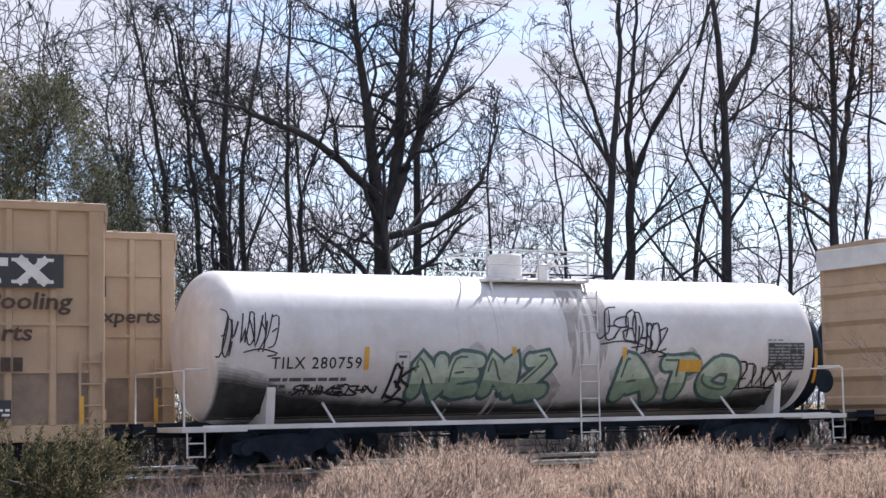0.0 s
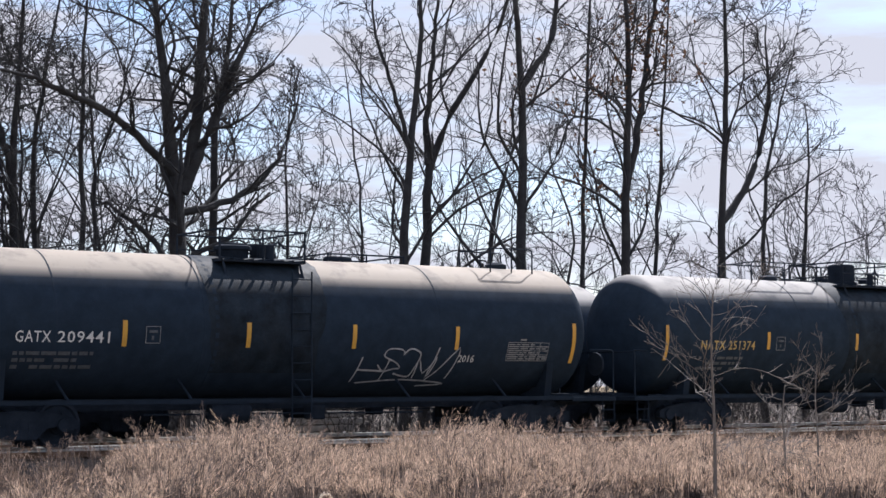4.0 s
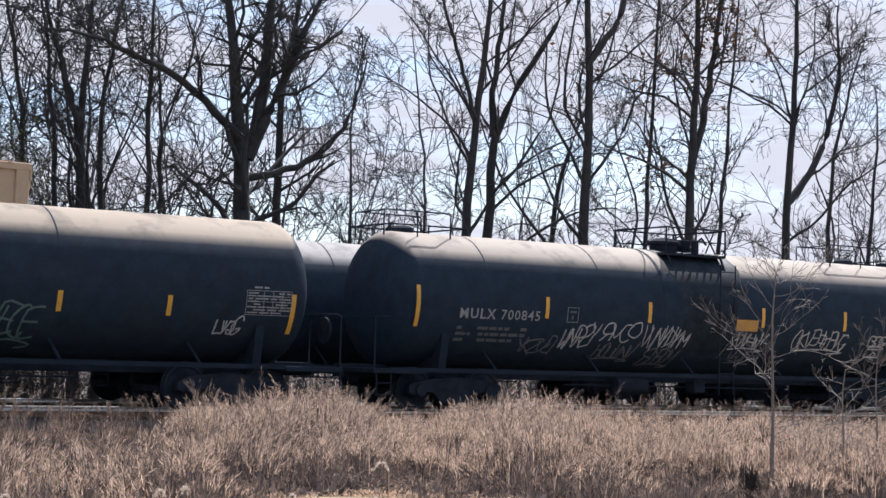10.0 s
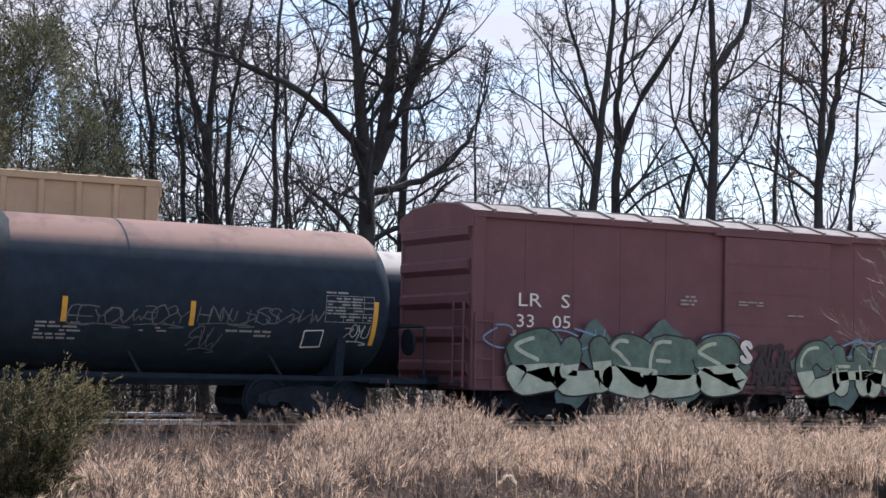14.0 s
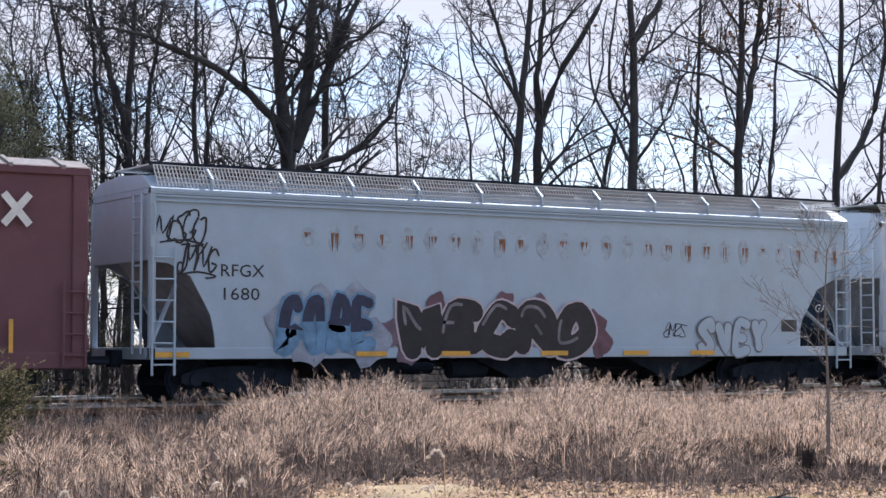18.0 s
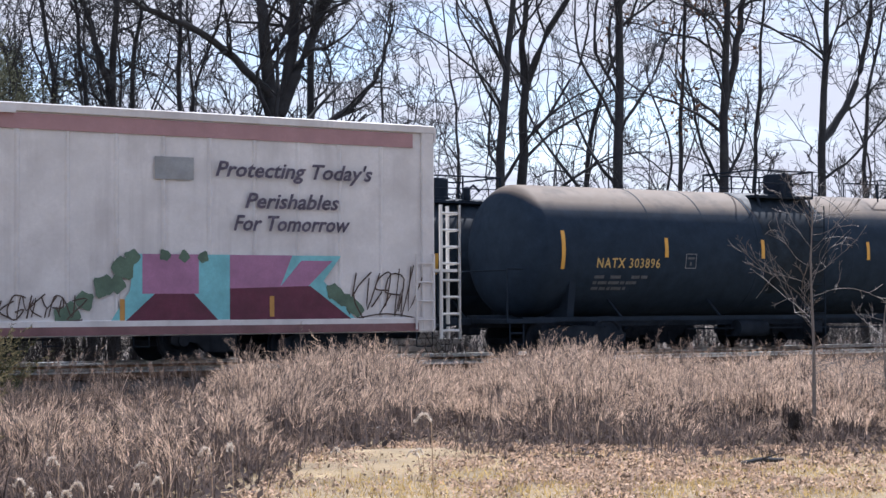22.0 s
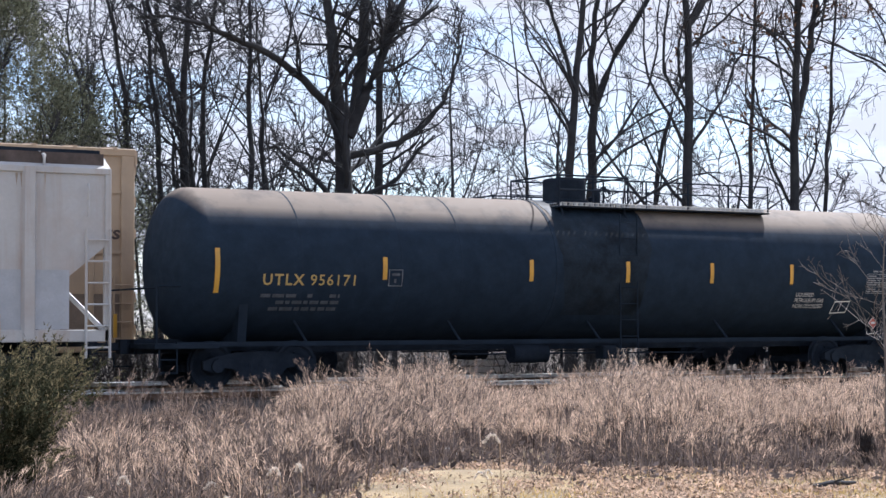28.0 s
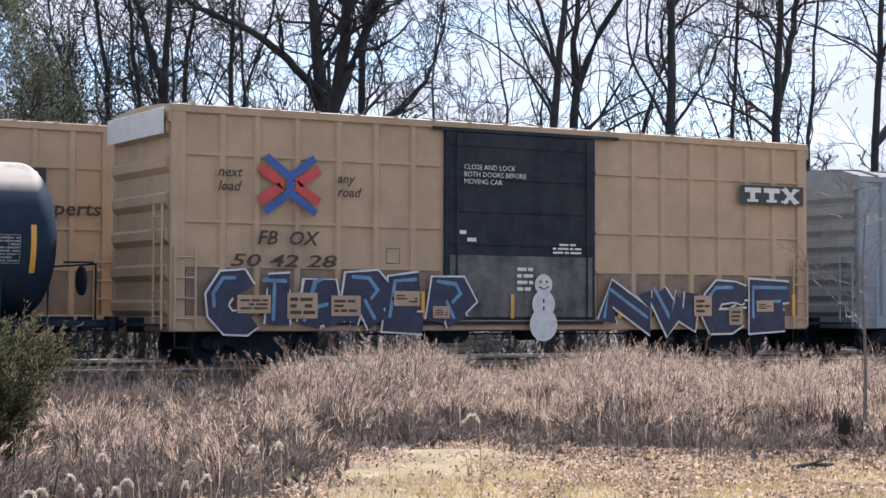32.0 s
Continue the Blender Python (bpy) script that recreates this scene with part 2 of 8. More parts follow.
def scrawl(rng, x0, z0, x1, z1, n=5, w=0.03):
    """A sprayed tag that cannot be read: hurried, slanting, overlapping letter-like lines and a tail."""
    out, step, tall = [], (x1 - x0) / n, z1 - z0
    for i in range(n):
        h = tall * rng.uniform(0.6, 1.0)
        base, wide, flip = z0 + (tall - h) * rng.random(), step * rng.uniform(1.0, 1.6), rng.choice((-1, 1))
        for run in STROKES[rng.choice("BCEGHKMNORSUVWYZ")].split("|"):
            pts = []
            for c in run.split():
                u, q = (int(c[0]) / 4 - 0.5) * flip, int(c[1]) / 6
                pts.append((x0 + (i + 0.5) * step + u * wide + 0.22 * (q - 0.5) * h + rng.uniform(-0.12, 0.12) * step, base + (q + rng.uniform(-0.1, 0.1)) * h))
            out.append(stroke(curved(pts, 3), w * rng.uniform(0.55, 0.8)))
    if rng.random() < 0.6:
        z = z0 - 0.06 * tall
        out.append(stroke(curved([(x0, z), (x0 + 0.5 * (x1 - x0), z + 0.1 * tall), (x1, z - 0.02), (x0 + 0.7 * (x1 - x0), z - 0.1 * tall)], 3), w * 0.6))
    vs, fs = [], []
    for a, b in out:
        fs += [tuple(k + len(vs) for k in q) for q in b]
        vs += [(p[0], p[1], 0.0003 * (len(vs) % 17)) for p in a]
    return [(vs, fs)]


def hand(word, x0, z0, x1, z1, w):
    """A thin sprayed word, one stroke after another."""
    out, step = [], (x1 - x0) / len(word)
    for i, ch in enumerate(word):
        for run in STROKES[ch].split("|"):
            pts = [(x0 + (i + 0.12 + 0.19 * int(c[0])) * step + 0.06 * math.sin(3 * i + int(c[1])), z0 + (z1 - z0) * (int(c[1]) / 6 + 0.07 * math.sin(2.3 * i + int(c[0])))) for c in run.split()]
            out.append(stroke(pts, w))
    return out


def words_apart(vs, fs, gap):
    """Parts lettering into its words and lines: letters nearer than gap stay together."""
    up = list(range(len(vs)))

    def find(i):
        while up[i] != i:
            up[i] = up[up[i]]
            i = up[i]
        return i
    for q in fs:
        for k in q[1:]:
            up[find(k)] = find(q[0])
    isles = collections.defaultdict(list)
    for q in fs:
        isles[find(q[0])].append(q)
    boxes = []
    for qs in isles.values():
        xs, zs = [vs[k][0] for q in qs for k in q], [vs[k][1] for q in qs for k in q]
        boxes.append([min(xs), max(xs), min(zs), max(zs), qs])
    boxes.sort(key=lambda e: e[0])
    rows = []
    for e in boxes:
        for r in rows:
            if e[0] - r[1] < gap and min(e[3], r[3]) > max(e[2], r[2]) - 0.02:
                r[1], r[2], r[3] = max(r[1], e[1]), min(r[2], e[2]), max(r[3], e[3])
                r[4] = r[4] + e[4]
                break
        else:
            rows.append(e[:])
    return [(vs, r[4]) for r in rows]


def small_print(rng, x0, z0, x1, z1, rows):
    """Lines of writing too small to read, as bars."""
    out, h = [], (z1 - z0) / rows
    for i in range(rows):
        x, z = x0, z1 - (i + 1) * h
        while x < x1 - 0.04:
            w = min(rng.uniform(0.08, 0.3), x1 - x)
            if rng.random() < 0.8:
                out.append(rect(x, z + h * 0.2, x + w, z + h * 0.72))
            x += w + 0.04
    return out


def below(piece, level, slant):
    """The part of a flat piece that lies under a slightly slanting line."""
    vs, out_v, out_f = piece[0], [], []
    x_mid = sum(v[0] for v in vs) / len(vs)
    for q in piece[1]:
        ring, poly = [vs[k][:2] for k in q], []
        for a, b in zip(ring, ring[1:] + ring[:1]):
            da, db = a[1] - level - slant * (a[0] - x_mid), b[1] - level - slant * (b[0] - x_mid)
            if da <= 0:
                poly.append(a)
            if (da < 0 < db) or (db < 0 < da):
                t = da / (da - db)
                poly.append((a[0] + (b[0] - a[0]) * t, a[1] + (b[1] - a[1]) * t))
        if len(poly) > 2:
            out_f.append(tuple(range(len(out_v), len(out_v) + len(poly))))
            out_v += poly
    return out_v, out_f


# letter skeletons on a grid 4 wide and 6 high, one stroke after another
STROKES = {"A": "00 16 26 40|12 32", "B": "00 06 26 35 33 13|23 42 41 30 00", "C": "45 36 16 04 02 10 30 41", "D": "00 06 26 44 42 20 00", "E": "46 06 00 40|03 33", "G": "45 36 16 04 02 10 30 42 22",
           "H": "00 06|40 46|03 43", "I": "20 26", "K": "00 06|46 03 40", "L": "06 00 40", "M": "00 06 22 46 40", "N": "00 06 40 46", "O": "16 04 02 10 30 42 44 36 16", "P": "00 06 36 44 32 02",
           "R": "00 06 36 44 33 03|23 40", "S": "45 36 16 05 14 32 41 30 10 01", "T": "06 46|26 20", "U": "06 01 10 30 41 46", "V": "06 20 46", "W": "06 10 23 30 46", "X": "00 46|06 40", "Y": "06 23 46|23 20", "Z": "06 46 00 40", "F": "46 06 00|03 33"}


def curved(pts, k=4):
    """A smooth line through pts."""
    out = []
    for i in range(len(pts) - 1):
        p0, p1, p2, p3 = pts[max(i - 1, 0)], pts[i], pts[i + 1], pts[min(i + 2, len(pts) - 1)]
        for t in [j / k for j in range(k)]:
            out.append(tuple(0.5 * (2 * p1[a] + (p2[a] - p0[a]) * t + (2 * p0[a] - 5 * p1[a] + 4 * p2[a] - p3[a]) * t * t + (3 * p1[a] - p0[a] - 3 * p2[a] + p3[a]) * t ** 3) for a in (0, 1)))
    return out + [pts[-1]]


def ribbon(pts, w, swell=0.0, phase=0.0, blunt=False, rise=0.0):
    """A fat sprayed stroke along pts with round or blunt ends; rise: how far it climbs off the wall on its way."""
    n, vs, fs = len(pts), [], []
    for i, (x, z) in enumerate(pts):
        a, b = pts[max(i - 1, 0)], pts[min(i + 1, n - 1)]
        dx, dz = b[0] - a[0], b[1] - a[1]
        d = math.hypot(dx, dz) or 1e-6
        nx, nz = -dz / d, dx / d
        turn = 1.0
        if 0 < i < n - 1:
            ex, ez = pts[i + 1][0] - x, pts[i + 1][1] - z
            e = math.hypot(ex, ez) or 1e-6
            turn = min(1.35, 1 / max(0.5, abs(ex / e * dx / d + ez / e * dz / d)))
        r = w / 2 * turn * (1 + swell * math.sin(phase + 5 * i / n))
        up = rise * i / n
        vs += [(x + nx * r, z + nz * r, up), (x - nx * r, z - nz * r, up)]
        if i:
            fs.append((2 * i - 2, 2 * i - 1, 2 * i + 1, 2 * i))
    if not blunt:
        for (x, z), (px, pz), up in ((pts[0], pts[1], 0.0), (pts[-1], pts[-2], rise)):
            a0 = math.atan2(z - pz, x - px)
            k = len(vs)
            vs += [(x + w / 2 * math.cos(a0 + q), z + w / 2 * math.sin(a0 + q), up) for q in (-1.57, -0.9, -0.3, 0.3, 0.9, 1.57)]
            fs.append(tuple(range(k, k + 6)))
    return vs, fs


def puff(x, z, r, k=0.0):
    """A ragged round blot of spray."""
    return [(x + r * (1 + 0.2 * math.sin(3 * a + k)) * math.cos(a), z + r * (1 + 0.2 * math.cos(4 * a + 2 * k)) * math.sin(a)) for a in [j * 0.393 for j in range(16)]], [tuple(range(16))]


def graffiti(rng, word, x0, z0, x1, z1, fill, edge, surface, parent, cut=0.0, glint=None, shade=None, name="graffiti", label="", block=None, wild=1.0, rim=0.05, fat=0.30, soft=True, halo=None, hollow=False, tight=1.0):
    """A sprayed piece: fat hand-drawn letters that jostle, with an edge, a block shadow, a lower colour, glints and a cloud behind."""
    n = len(word)
    step, tall = (x1 - x0) / n, z1 - z0
    fills = fill if isinstance(fill, (list, tuple)) else [fill]
    if halo:
        spots = [puff(x0 + (x1 - x0) * (q + 0.5) / (2 * n), z0 + tall * (0.5 + 0.36 * math.sin(2.4 * q)), tall * rng.uniform(0.26, 0.42), q) for q in range(2 * n)]
        for q, spot in enumerate(spots):
            laid("sprayed_cloud", [spot], surface, halo, parent, "", 0.0012 + 0.0003 * q, cut)
    for i, ch in enumerate(word):
        h = tall * rng.uniform(0.9, 1.0)
        base = z0 + (tall - h) * rng.random()
        w = fat * min(h, step * 1.15)
        bw, bh = max(step * tight - w - rim, 0.12), h - w - rim
        tilt, flare, ph = rng.uniform(-0.14, 0.2) * wild, rng.uniform(-0.1, 0.3) * wild, rng.uniform(0, 6)
        lines = []
        for run in STROKES[ch].split("|"):
            pts = []
            for c in run.split():
                u, q = int(c[0]) / 4 - 0.5, int(c[1]) / 6
                u *= 1 + flare * (1 - 1.6 * q)
                pts.append((x0 + (i + 0.5) * step + u * bw + tilt * (q - 0.5) * bh + 0.05 * wild * step * math.sin(5 * q + ph),
                            base + (w + rim) / 2 + q * bh + 0.05 * wild * bh * math.sin(6 * u + ph)))
            lines.append(curved(pts) if soft else pts)
        body = [ribbon(p, w, 0.10 * wild, ph + k, not soft, 0.0025) for k, p in enumerate(lines)]
        outer = [ribbon(p, w + 2 * rim, 0.10 * wild, ph + k, not soft, 0.0025) for k, p in enumerate(lines)]
        letter = laid("sprayed_letter", body, surface, fills[i % len(fills)], parent, label, 0.016, cut)
        laid("outline", outer, surface, edge, letter, "", 0.008 + 0.0004 * (i % 4), cut)
        if hollow:
            continue
        if block:
            laid("block_shadow", [([(p[0] - 0.08 * tall, p[1] - 0.05 * tall, p[2]) for p in vs], fs) for vs, fs in outer], surface, block, letter, "", 0.0045 + 0.0003 * (i % 4), cut)
        if shade:
            low = [below(piece, base + h * (0.46 + 0.08 * math.sin(ph)), 0.12 * math.sin(2 * ph)) for piece in body]
            low = [piece for piece in low if piece[1]]
            for piece in low:
                laid("lower_shade", [piece], surface, shade, letter, "", 0.0215, cut)
        if glint:
            for p in lines:
                k = len(p) // 3
                part_of = [(x - 0.2 * w, z + 0.22 * w) for x, z in p[k // 2:k // 2 + k + 2]]
                if len(part_of) > 1:
                    laid("glint", [ribbon(part_of, 0.16 * w)], surface, glint, letter, "", 0.024, cut)

# paints and stuffs
M = {}
# the tank tops' pale colour holds both dust and painted sunlight
M["black"] = mat("black tank paint", (0.023, 0.036, 0.056), 0.68, vary=0.18, dirt=(0.030, 0.042, 0.060), dirt_amount=0.2, streak=0.1, sunlit_dust=(0.48, 0.42, 0.35), sunlit_dust_amount=0.92, spec=0.05)
M["dusty"] = mat("dusty grey tank paint", (0.023, 0.035, 0.053), 0.68, vary=0.18, dirt=(0.045, 0.045, 0.045), dirt_amount=0.2, streak=0.12, sunlit_dust=(0.46, 0.39, 0.305), sunlit_dust_amount=0.92, spec=0.05)
M["slate"] = mat("slate grey tank paint", (0.024, 0.038, 0.059), 0.66, vary=0.18, dirt=(0.03, 0.038, 0.05), dirt_amount=0.2, streak=0.1, sunlit_dust=(0.44, 0.42, 0.395), sunlit_dust_amount=0.92, spec=0.06)
M["rusty_black"] = mat("rusty black tank paint", (0.023, 0.035, 0.053), 0.68, vary=0.18, dirt=(0.028, 0.036, 0.048), dirt_amount=0.22, streak=0.1, sunlit_dust=(0.24, 0.155, 0.135), sunlit_dust_amount=0.92, spec=0.05)
M["bare_black"] = mat("bare black seam paint", (0.025, 0.038, 0.058), 0.68, vary=0.18, spec=0.05)
M["worn_black"] = mat("worn black tank paint", (0.023, 0.036, 0.056), 0.68, vary=0.18, dirt=(0.030, 0.042, 0.060), dirt_amount=0.2, streak=0.1, sunlit_dust=(0.25, 0.205, 0.165), sunlit_dust_amount=0.92, spec=0.05)
M["white"] = mat("white tank paint", (0.62, 0.605, 0.60), 0.42, vary=0.07, dirt=(0.42, 0.37, 0.33), dirt_amount=0.5, streak=0.5)
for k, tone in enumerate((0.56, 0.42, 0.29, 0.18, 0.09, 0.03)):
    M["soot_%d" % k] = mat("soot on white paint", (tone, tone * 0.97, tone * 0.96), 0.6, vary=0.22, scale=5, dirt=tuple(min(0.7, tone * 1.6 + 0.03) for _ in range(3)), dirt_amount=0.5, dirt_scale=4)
M["grey_run"] = mat("grey grime run", (0.40, 0.375, 0.365), 0.7, vary=0.2, scale=5)
M["tank_trim"] = mat("grimy black car frame paint", (0.020, 0.029, 0.043), 0.85, vary=0.2, dirt=(0.029, 0.037, 0.050), dirt_amount=0.4, spec=0.05)
M["tan"] = mat("tan boxcar paint", (0.45, 0.325, 0.208), 0.55, vary=0.08, dirt=(0.28, 0.205, 0.15), dirt_amount=0.5, streak=0.5, scale=1.6)
M["tan_grime"] = mat("grimy tan panel", (0.25, 0.185, 0.135), 0.75, vary=0.2, dirt=(0.12, 0.10, 0.085), dirt_amount=0.5, streak=0.3)
M["door_black"] = mat("black boxcar door paint", (0.022, 0.030, 0.044), 0.6, vary=0.3, dirt=(0.07, 0.07, 0.07), dirt_amount=0.4, streak=0.3, spec=0.2)
M["navy"] = mat("faded navy boxcar paint", (0.012, 0.021, 0.036), 0.6, vary=0.25, dirt=(0.03, 0.038, 0.048), dirt_amount=0.3, streak=0.2, spec=0.15)
M["oxide"] = mat("oxide red boxcar paint", (0.140, 0.066, 0.079), 0.55, vary=0.12, dirt=(0.115, 0.065, 0.072), dirt_amount=0.4, streak=0.3, scale=1.2, spec=0.25)
M["galv"] = mat("weathered roof", (0.25, 0.235, 0.23), 0.85, 0.0, vary=0.2, dirt=(0.24, 0.19, 0.18), dirt_amount=0.5, spec=0.1)
M["hopper"] = mat("pale grey hopper paint", (0.52, 0.585, 0.66), 0.5, vary=0.05, dirt=(0.36, 0.35, 0.35), dirt_amount=0.3, streak=0.15, scale=1.3)
M["hopper_white"] = mat("chalky white hopper paint", (0.70, 0.71, 0.73), 0.5, vary=0.05, dirt=(0.40, 0.35, 0.31), dirt_amount=0.3, streak=0.25, scale=1.3)
M["hopper_rust"] = mat("weathered hopper paint", (0.50, 0.495, 0.49), 0.6, vary=0.08, dirt=(0.33, 0.19, 0.10), dirt_amount=0.35, streak=0.8, scale=1.3, dirt_scale=0.5)
M["rust"] = mat("rust streak", (0.27, 0.14, 0.085), 0.9, vary=0.4, scale=9)
M["stain"] = mat("dried black spill", (0.018, 0.028, 0.041), 0.6, vary=0.4, scale=2.5, dirt=(0.03, 0.034, 0.04), dirt_amount=0.4, streak=0.4, spec=0.1)
M["reefer"] = mat("cream white refrigerator car paint", (0.67, 0.645, 0.635), 0.5, vary=0.10, dirt=(0.36, 0.33, 0.325), dirt_amount=0.5, streak=0.6, scale=1.2)
M["pink_band"] = mat("faded red stripe", (0.37, 0.215, 0.225), 0.6, vary=0.1, scale=2)
M["steel_dark"] = mat("dark oily steel", (0.024, 0.032, 0.046), 0.85, 0.0, vary=0.25, dirt=(0.030, 0.036, 0.045), dirt_amount=0.4, dirt_scale=3, spec=0.06)
M["steel_grey"] = mat("grey painted steel", (0.30, 0.31, 0.32), 0.5, 0.2, vary=0.15, dirt=(0.2, 0.15, 0.11), dirt_amount=0.3)
M["white_steel"] = mat("white painted steel", (0.66, 0.65, 0.63), 0.5, vary=0.08, dirt=(0.3, 0.25, 0.2), dirt_amount=0.3)
M["rail"] = mat("polished rail head", (0.78, 0.78, 0.77), 0.35, 1.0, vary=0.1, scale=6)
M["rail_side"] = mat("rusty rail web", (0.13, 0.075, 0.045), 0.9, vary=0.3)
M["yellow"] = mat("yellow reflective tape", (0.66, 0.36, 0.045), 0.45, vary=0.1, dirt=(0.3, 0.2, 0.08), dirt_amount=0.4, dirt_scale=5)
M["ink_white"] = mat("white lettering", (0.68, 0.68, 0.66), 0.6, vary=0.1, scale=5)
M["chalk"] = mat("chalky white spray", (0.40, 0.41, 0.43), 0.7, vary=0.3, scale=7)
M["chalk_faint"] = mat("washed-out spray", (0.115, 0.128, 0.15), 0.7, vary=0.35, scale=6)
M["ink_grey"] = mat("greyed lettering", (0.26, 0.27, 0.28), 0.6, vary=0.2, scale=8)
M["ink_black"] = mat("black lettering", (0.02, 0.02, 0.022), 0.6, vary=0.2, scale=8)
M["ink_yellow"] = mat("yellow lettering", (0.50, 0.35, 0.12), 0.6, vary=0.15, scale=8)
M["ink_brown"] = mat("weathered dark lettering", (0.07, 0.045, 0.035), 0.7, vary=0.3, scale=8)
M["red"] = mat("red paint", (0.52, 0.06, 0.06), 0.5, vary=0.15)
M["faded_red"] = mat("faded red paint", (0.50, 0.13, 0.10), 0.6, vary=0.15)
M["blue"] = mat("blue paint", (0.04, 0.10, 0.36), 0.5, vary=0.15)
M["sky_blue"] = mat("sky blue spray", (0.042, 0.18, 0.36), 0.55, vary=0.2)
M["steel_blue"] = mat("steel blue spray", (0.15, 0.29, 0.46), 0.55, vary=0.25)
M["navy_spray"] = mat("deep blue spray", (0.028, 0.034, 0.078), 0.55, vary=0.3)
M["violet"] = mat("violet spray", (0.055, 0.042, 0.105), 0.55, vary=0.3)
M["green"] = mat("sage green spray", (0.26, 0.36, 0.27), 0.6, vary=0.2)
M["dark_green"] = mat("dull green spray", (0.10, 0.16, 0.11), 0.6, vary=0.25)
M["lime"] = mat("pale green spray", (0.36, 0.46, 0.28), 0.6, vary=0.2)
M["silver"] = mat("silver spray", (0.42, 0.43, 0.46), 0.45, 0.2, vary=0.2)
M["lilac"] = mat("pale lilac spray", (0.56, 0.50, 0.60), 0.55, vary=0.12)
M["mauve"] = mat("mauve spray", (0.36, 0.17, 0.29), 0.6, vary=0.15)
M["maroon"] = mat("maroon spray", (0.11, 0.02, 0.045), 0.6, vary=0.2)
M["turquoise"] = mat("turquoise spray", (0.20, 0.50, 0.54), 0.6, vary=0.15)
M["white_spray"] = mat("white spray", (0.66, 0.65, 0.64), 0.6, vary=0.12, scale=6)
M["black_spray"] = mat("black spray", (0.020, 0.018, 0.022), 0.6, vary=0.3)
M["orange"] = mat("orange paint", (0.47, 0.25, 0.06), 0.6, vary=0.15)
M["grey_box"] = mat("blue grey boxcar paint", (0.23, 0.28, 0.33), 0.5, vary=0.1, dirt=(0.15, 0.15, 0.15), dirt_amount=0.3, streak=0.2)
M["shadow_grey"] = mat("end panel paint darkened for shade", (0.24, 0.24, 0.245), 0.6, vary=0.2, dirt=(0.13, 0.12, 0.11), dirt_amount=0.3)
M["grating"] = mat("galvanised grating", (0.56, 0.555, 0.54), 0.5, 0.1, vary=0.15)
M["sign_dark"] = mat("dark steel data plate", (0.03, 0.035, 0.04), 0.5, vary=0.1)
M["faint"] = mat("faint small print", (0.09, 0.10, 0.115), 0.6, vary=0.3, scale=9)
M["ice_blue"] = mat("ice blue spray", (0.42, 0.50, 0.60), 0.6, vary=0.15)
M["pink_grey"] = mat("greyed pink spray", (0.50, 0.42, 0.46), 0.6, vary=0.12)
M["steel_mist"] = mat("misty steel blue spray", (0.30, 0.34, 0.42), 0.6, vary=0.25)
M["maroon_dull"] = mat("dull maroon spray", (0.10, 0.045, 0.055), 0.6, vary=0.25)
M["red_dull"] = mat("dull red spray", (0.22, 0.04, 0.06), 0.6, vary=0.2)
M["pale_lime"] = mat("pale grey green spray", (0.44, 0.52, 0.42), 0.6, vary=0.2)
M["rust_wash"] = mat("thin rust wash", (0.44, 0.36, 0.28), 0.8, vary=0.25, scale=4)
M["teal"] = mat("dull teal spray", (0.085, 0.15, 0.145), 0.6, vary=0.3)
M["greyed_mauve"] = mat("greyed mauve spray", (0.17, 0.12, 0.16), 0.6, vary=0.3)
M["hopper_blue"] = mat("blue grey hopper paint", (0.35, 0.44, 0.535), 0.5, vary=0.06, dirt=(0.29, 0.31, 0.33), dirt_amount=0.35, streak=0.25, scale=1.3)
M["rust_halo"] = mat("faint rust halo", (0.36, 0.43, 0.505), 0.7, vary=0.2, scale=6)
M["dull_plum"] = mat("dull plum spray", (0.15, 0.075, 0.10), 0.6, vary=0.3)
M["ash"] = mat("ash grey spray", (0.19, 0.18, 0.20), 0.6, vary=0.3)
M["door_worn"] = mat("scuffed grey door paint", (0.115, 0.11, 0.112), 0.7, vary=0.45, scale=1.6, dirt=(0.22, 0.21, 0.205), dirt_amount=0.6, dirt_scale=1.4, streak=0.5)
M["maroon_ink"] = mat("faded maroon lettering", (0.20, 0.06, 0.07), 0.6, vary=0.2, scale=8)
M["violet_ink"] = mat("washed violet lettering", (0.10, 0.085, 0.125), 0.7, vary=0.4, scale=9)
M["sill_maroon"] = mat("dull maroon sill paint", (0.19, 0.095, 0.10), 0.6, vary=0.2, scale=2)
M["brown_board"] = mat("weathered brown board", (0.11, 0.085, 0.075), 0.85, vary=0.3, scale=3)
M["repaint"] = mat("grey repaint patch", (0.425, 0.44, 0.47), 0.55, vary=0.1, scale=2)
M["wide_wash"] = mat("pale rust wash", (0.44, 0.395, 0.345), 0.7, vary=0.14, scale=2.5, dirt=(0.50, 0.49, 0.48), dirt_amount=0.7, dirt_scale=2.5)
M["rod_grey"] = mat("dull grey lock rod", (0.22, 0.215, 0.215), 0.5, vary=0.15)
M["faded_white"] = mat("faded white spray", (0.45, 0.42, 0.42), 0.65, vary=0.2, scale=3)
M["moss_spray"] = mat("dull moss green spray", (0.10, 0.17, 0.14), 0.6, vary=0.3)
M["moss_pale"] = mat("pale moss green spray", (0.33, 0.40, 0.27), 0.6, vary=0.25)

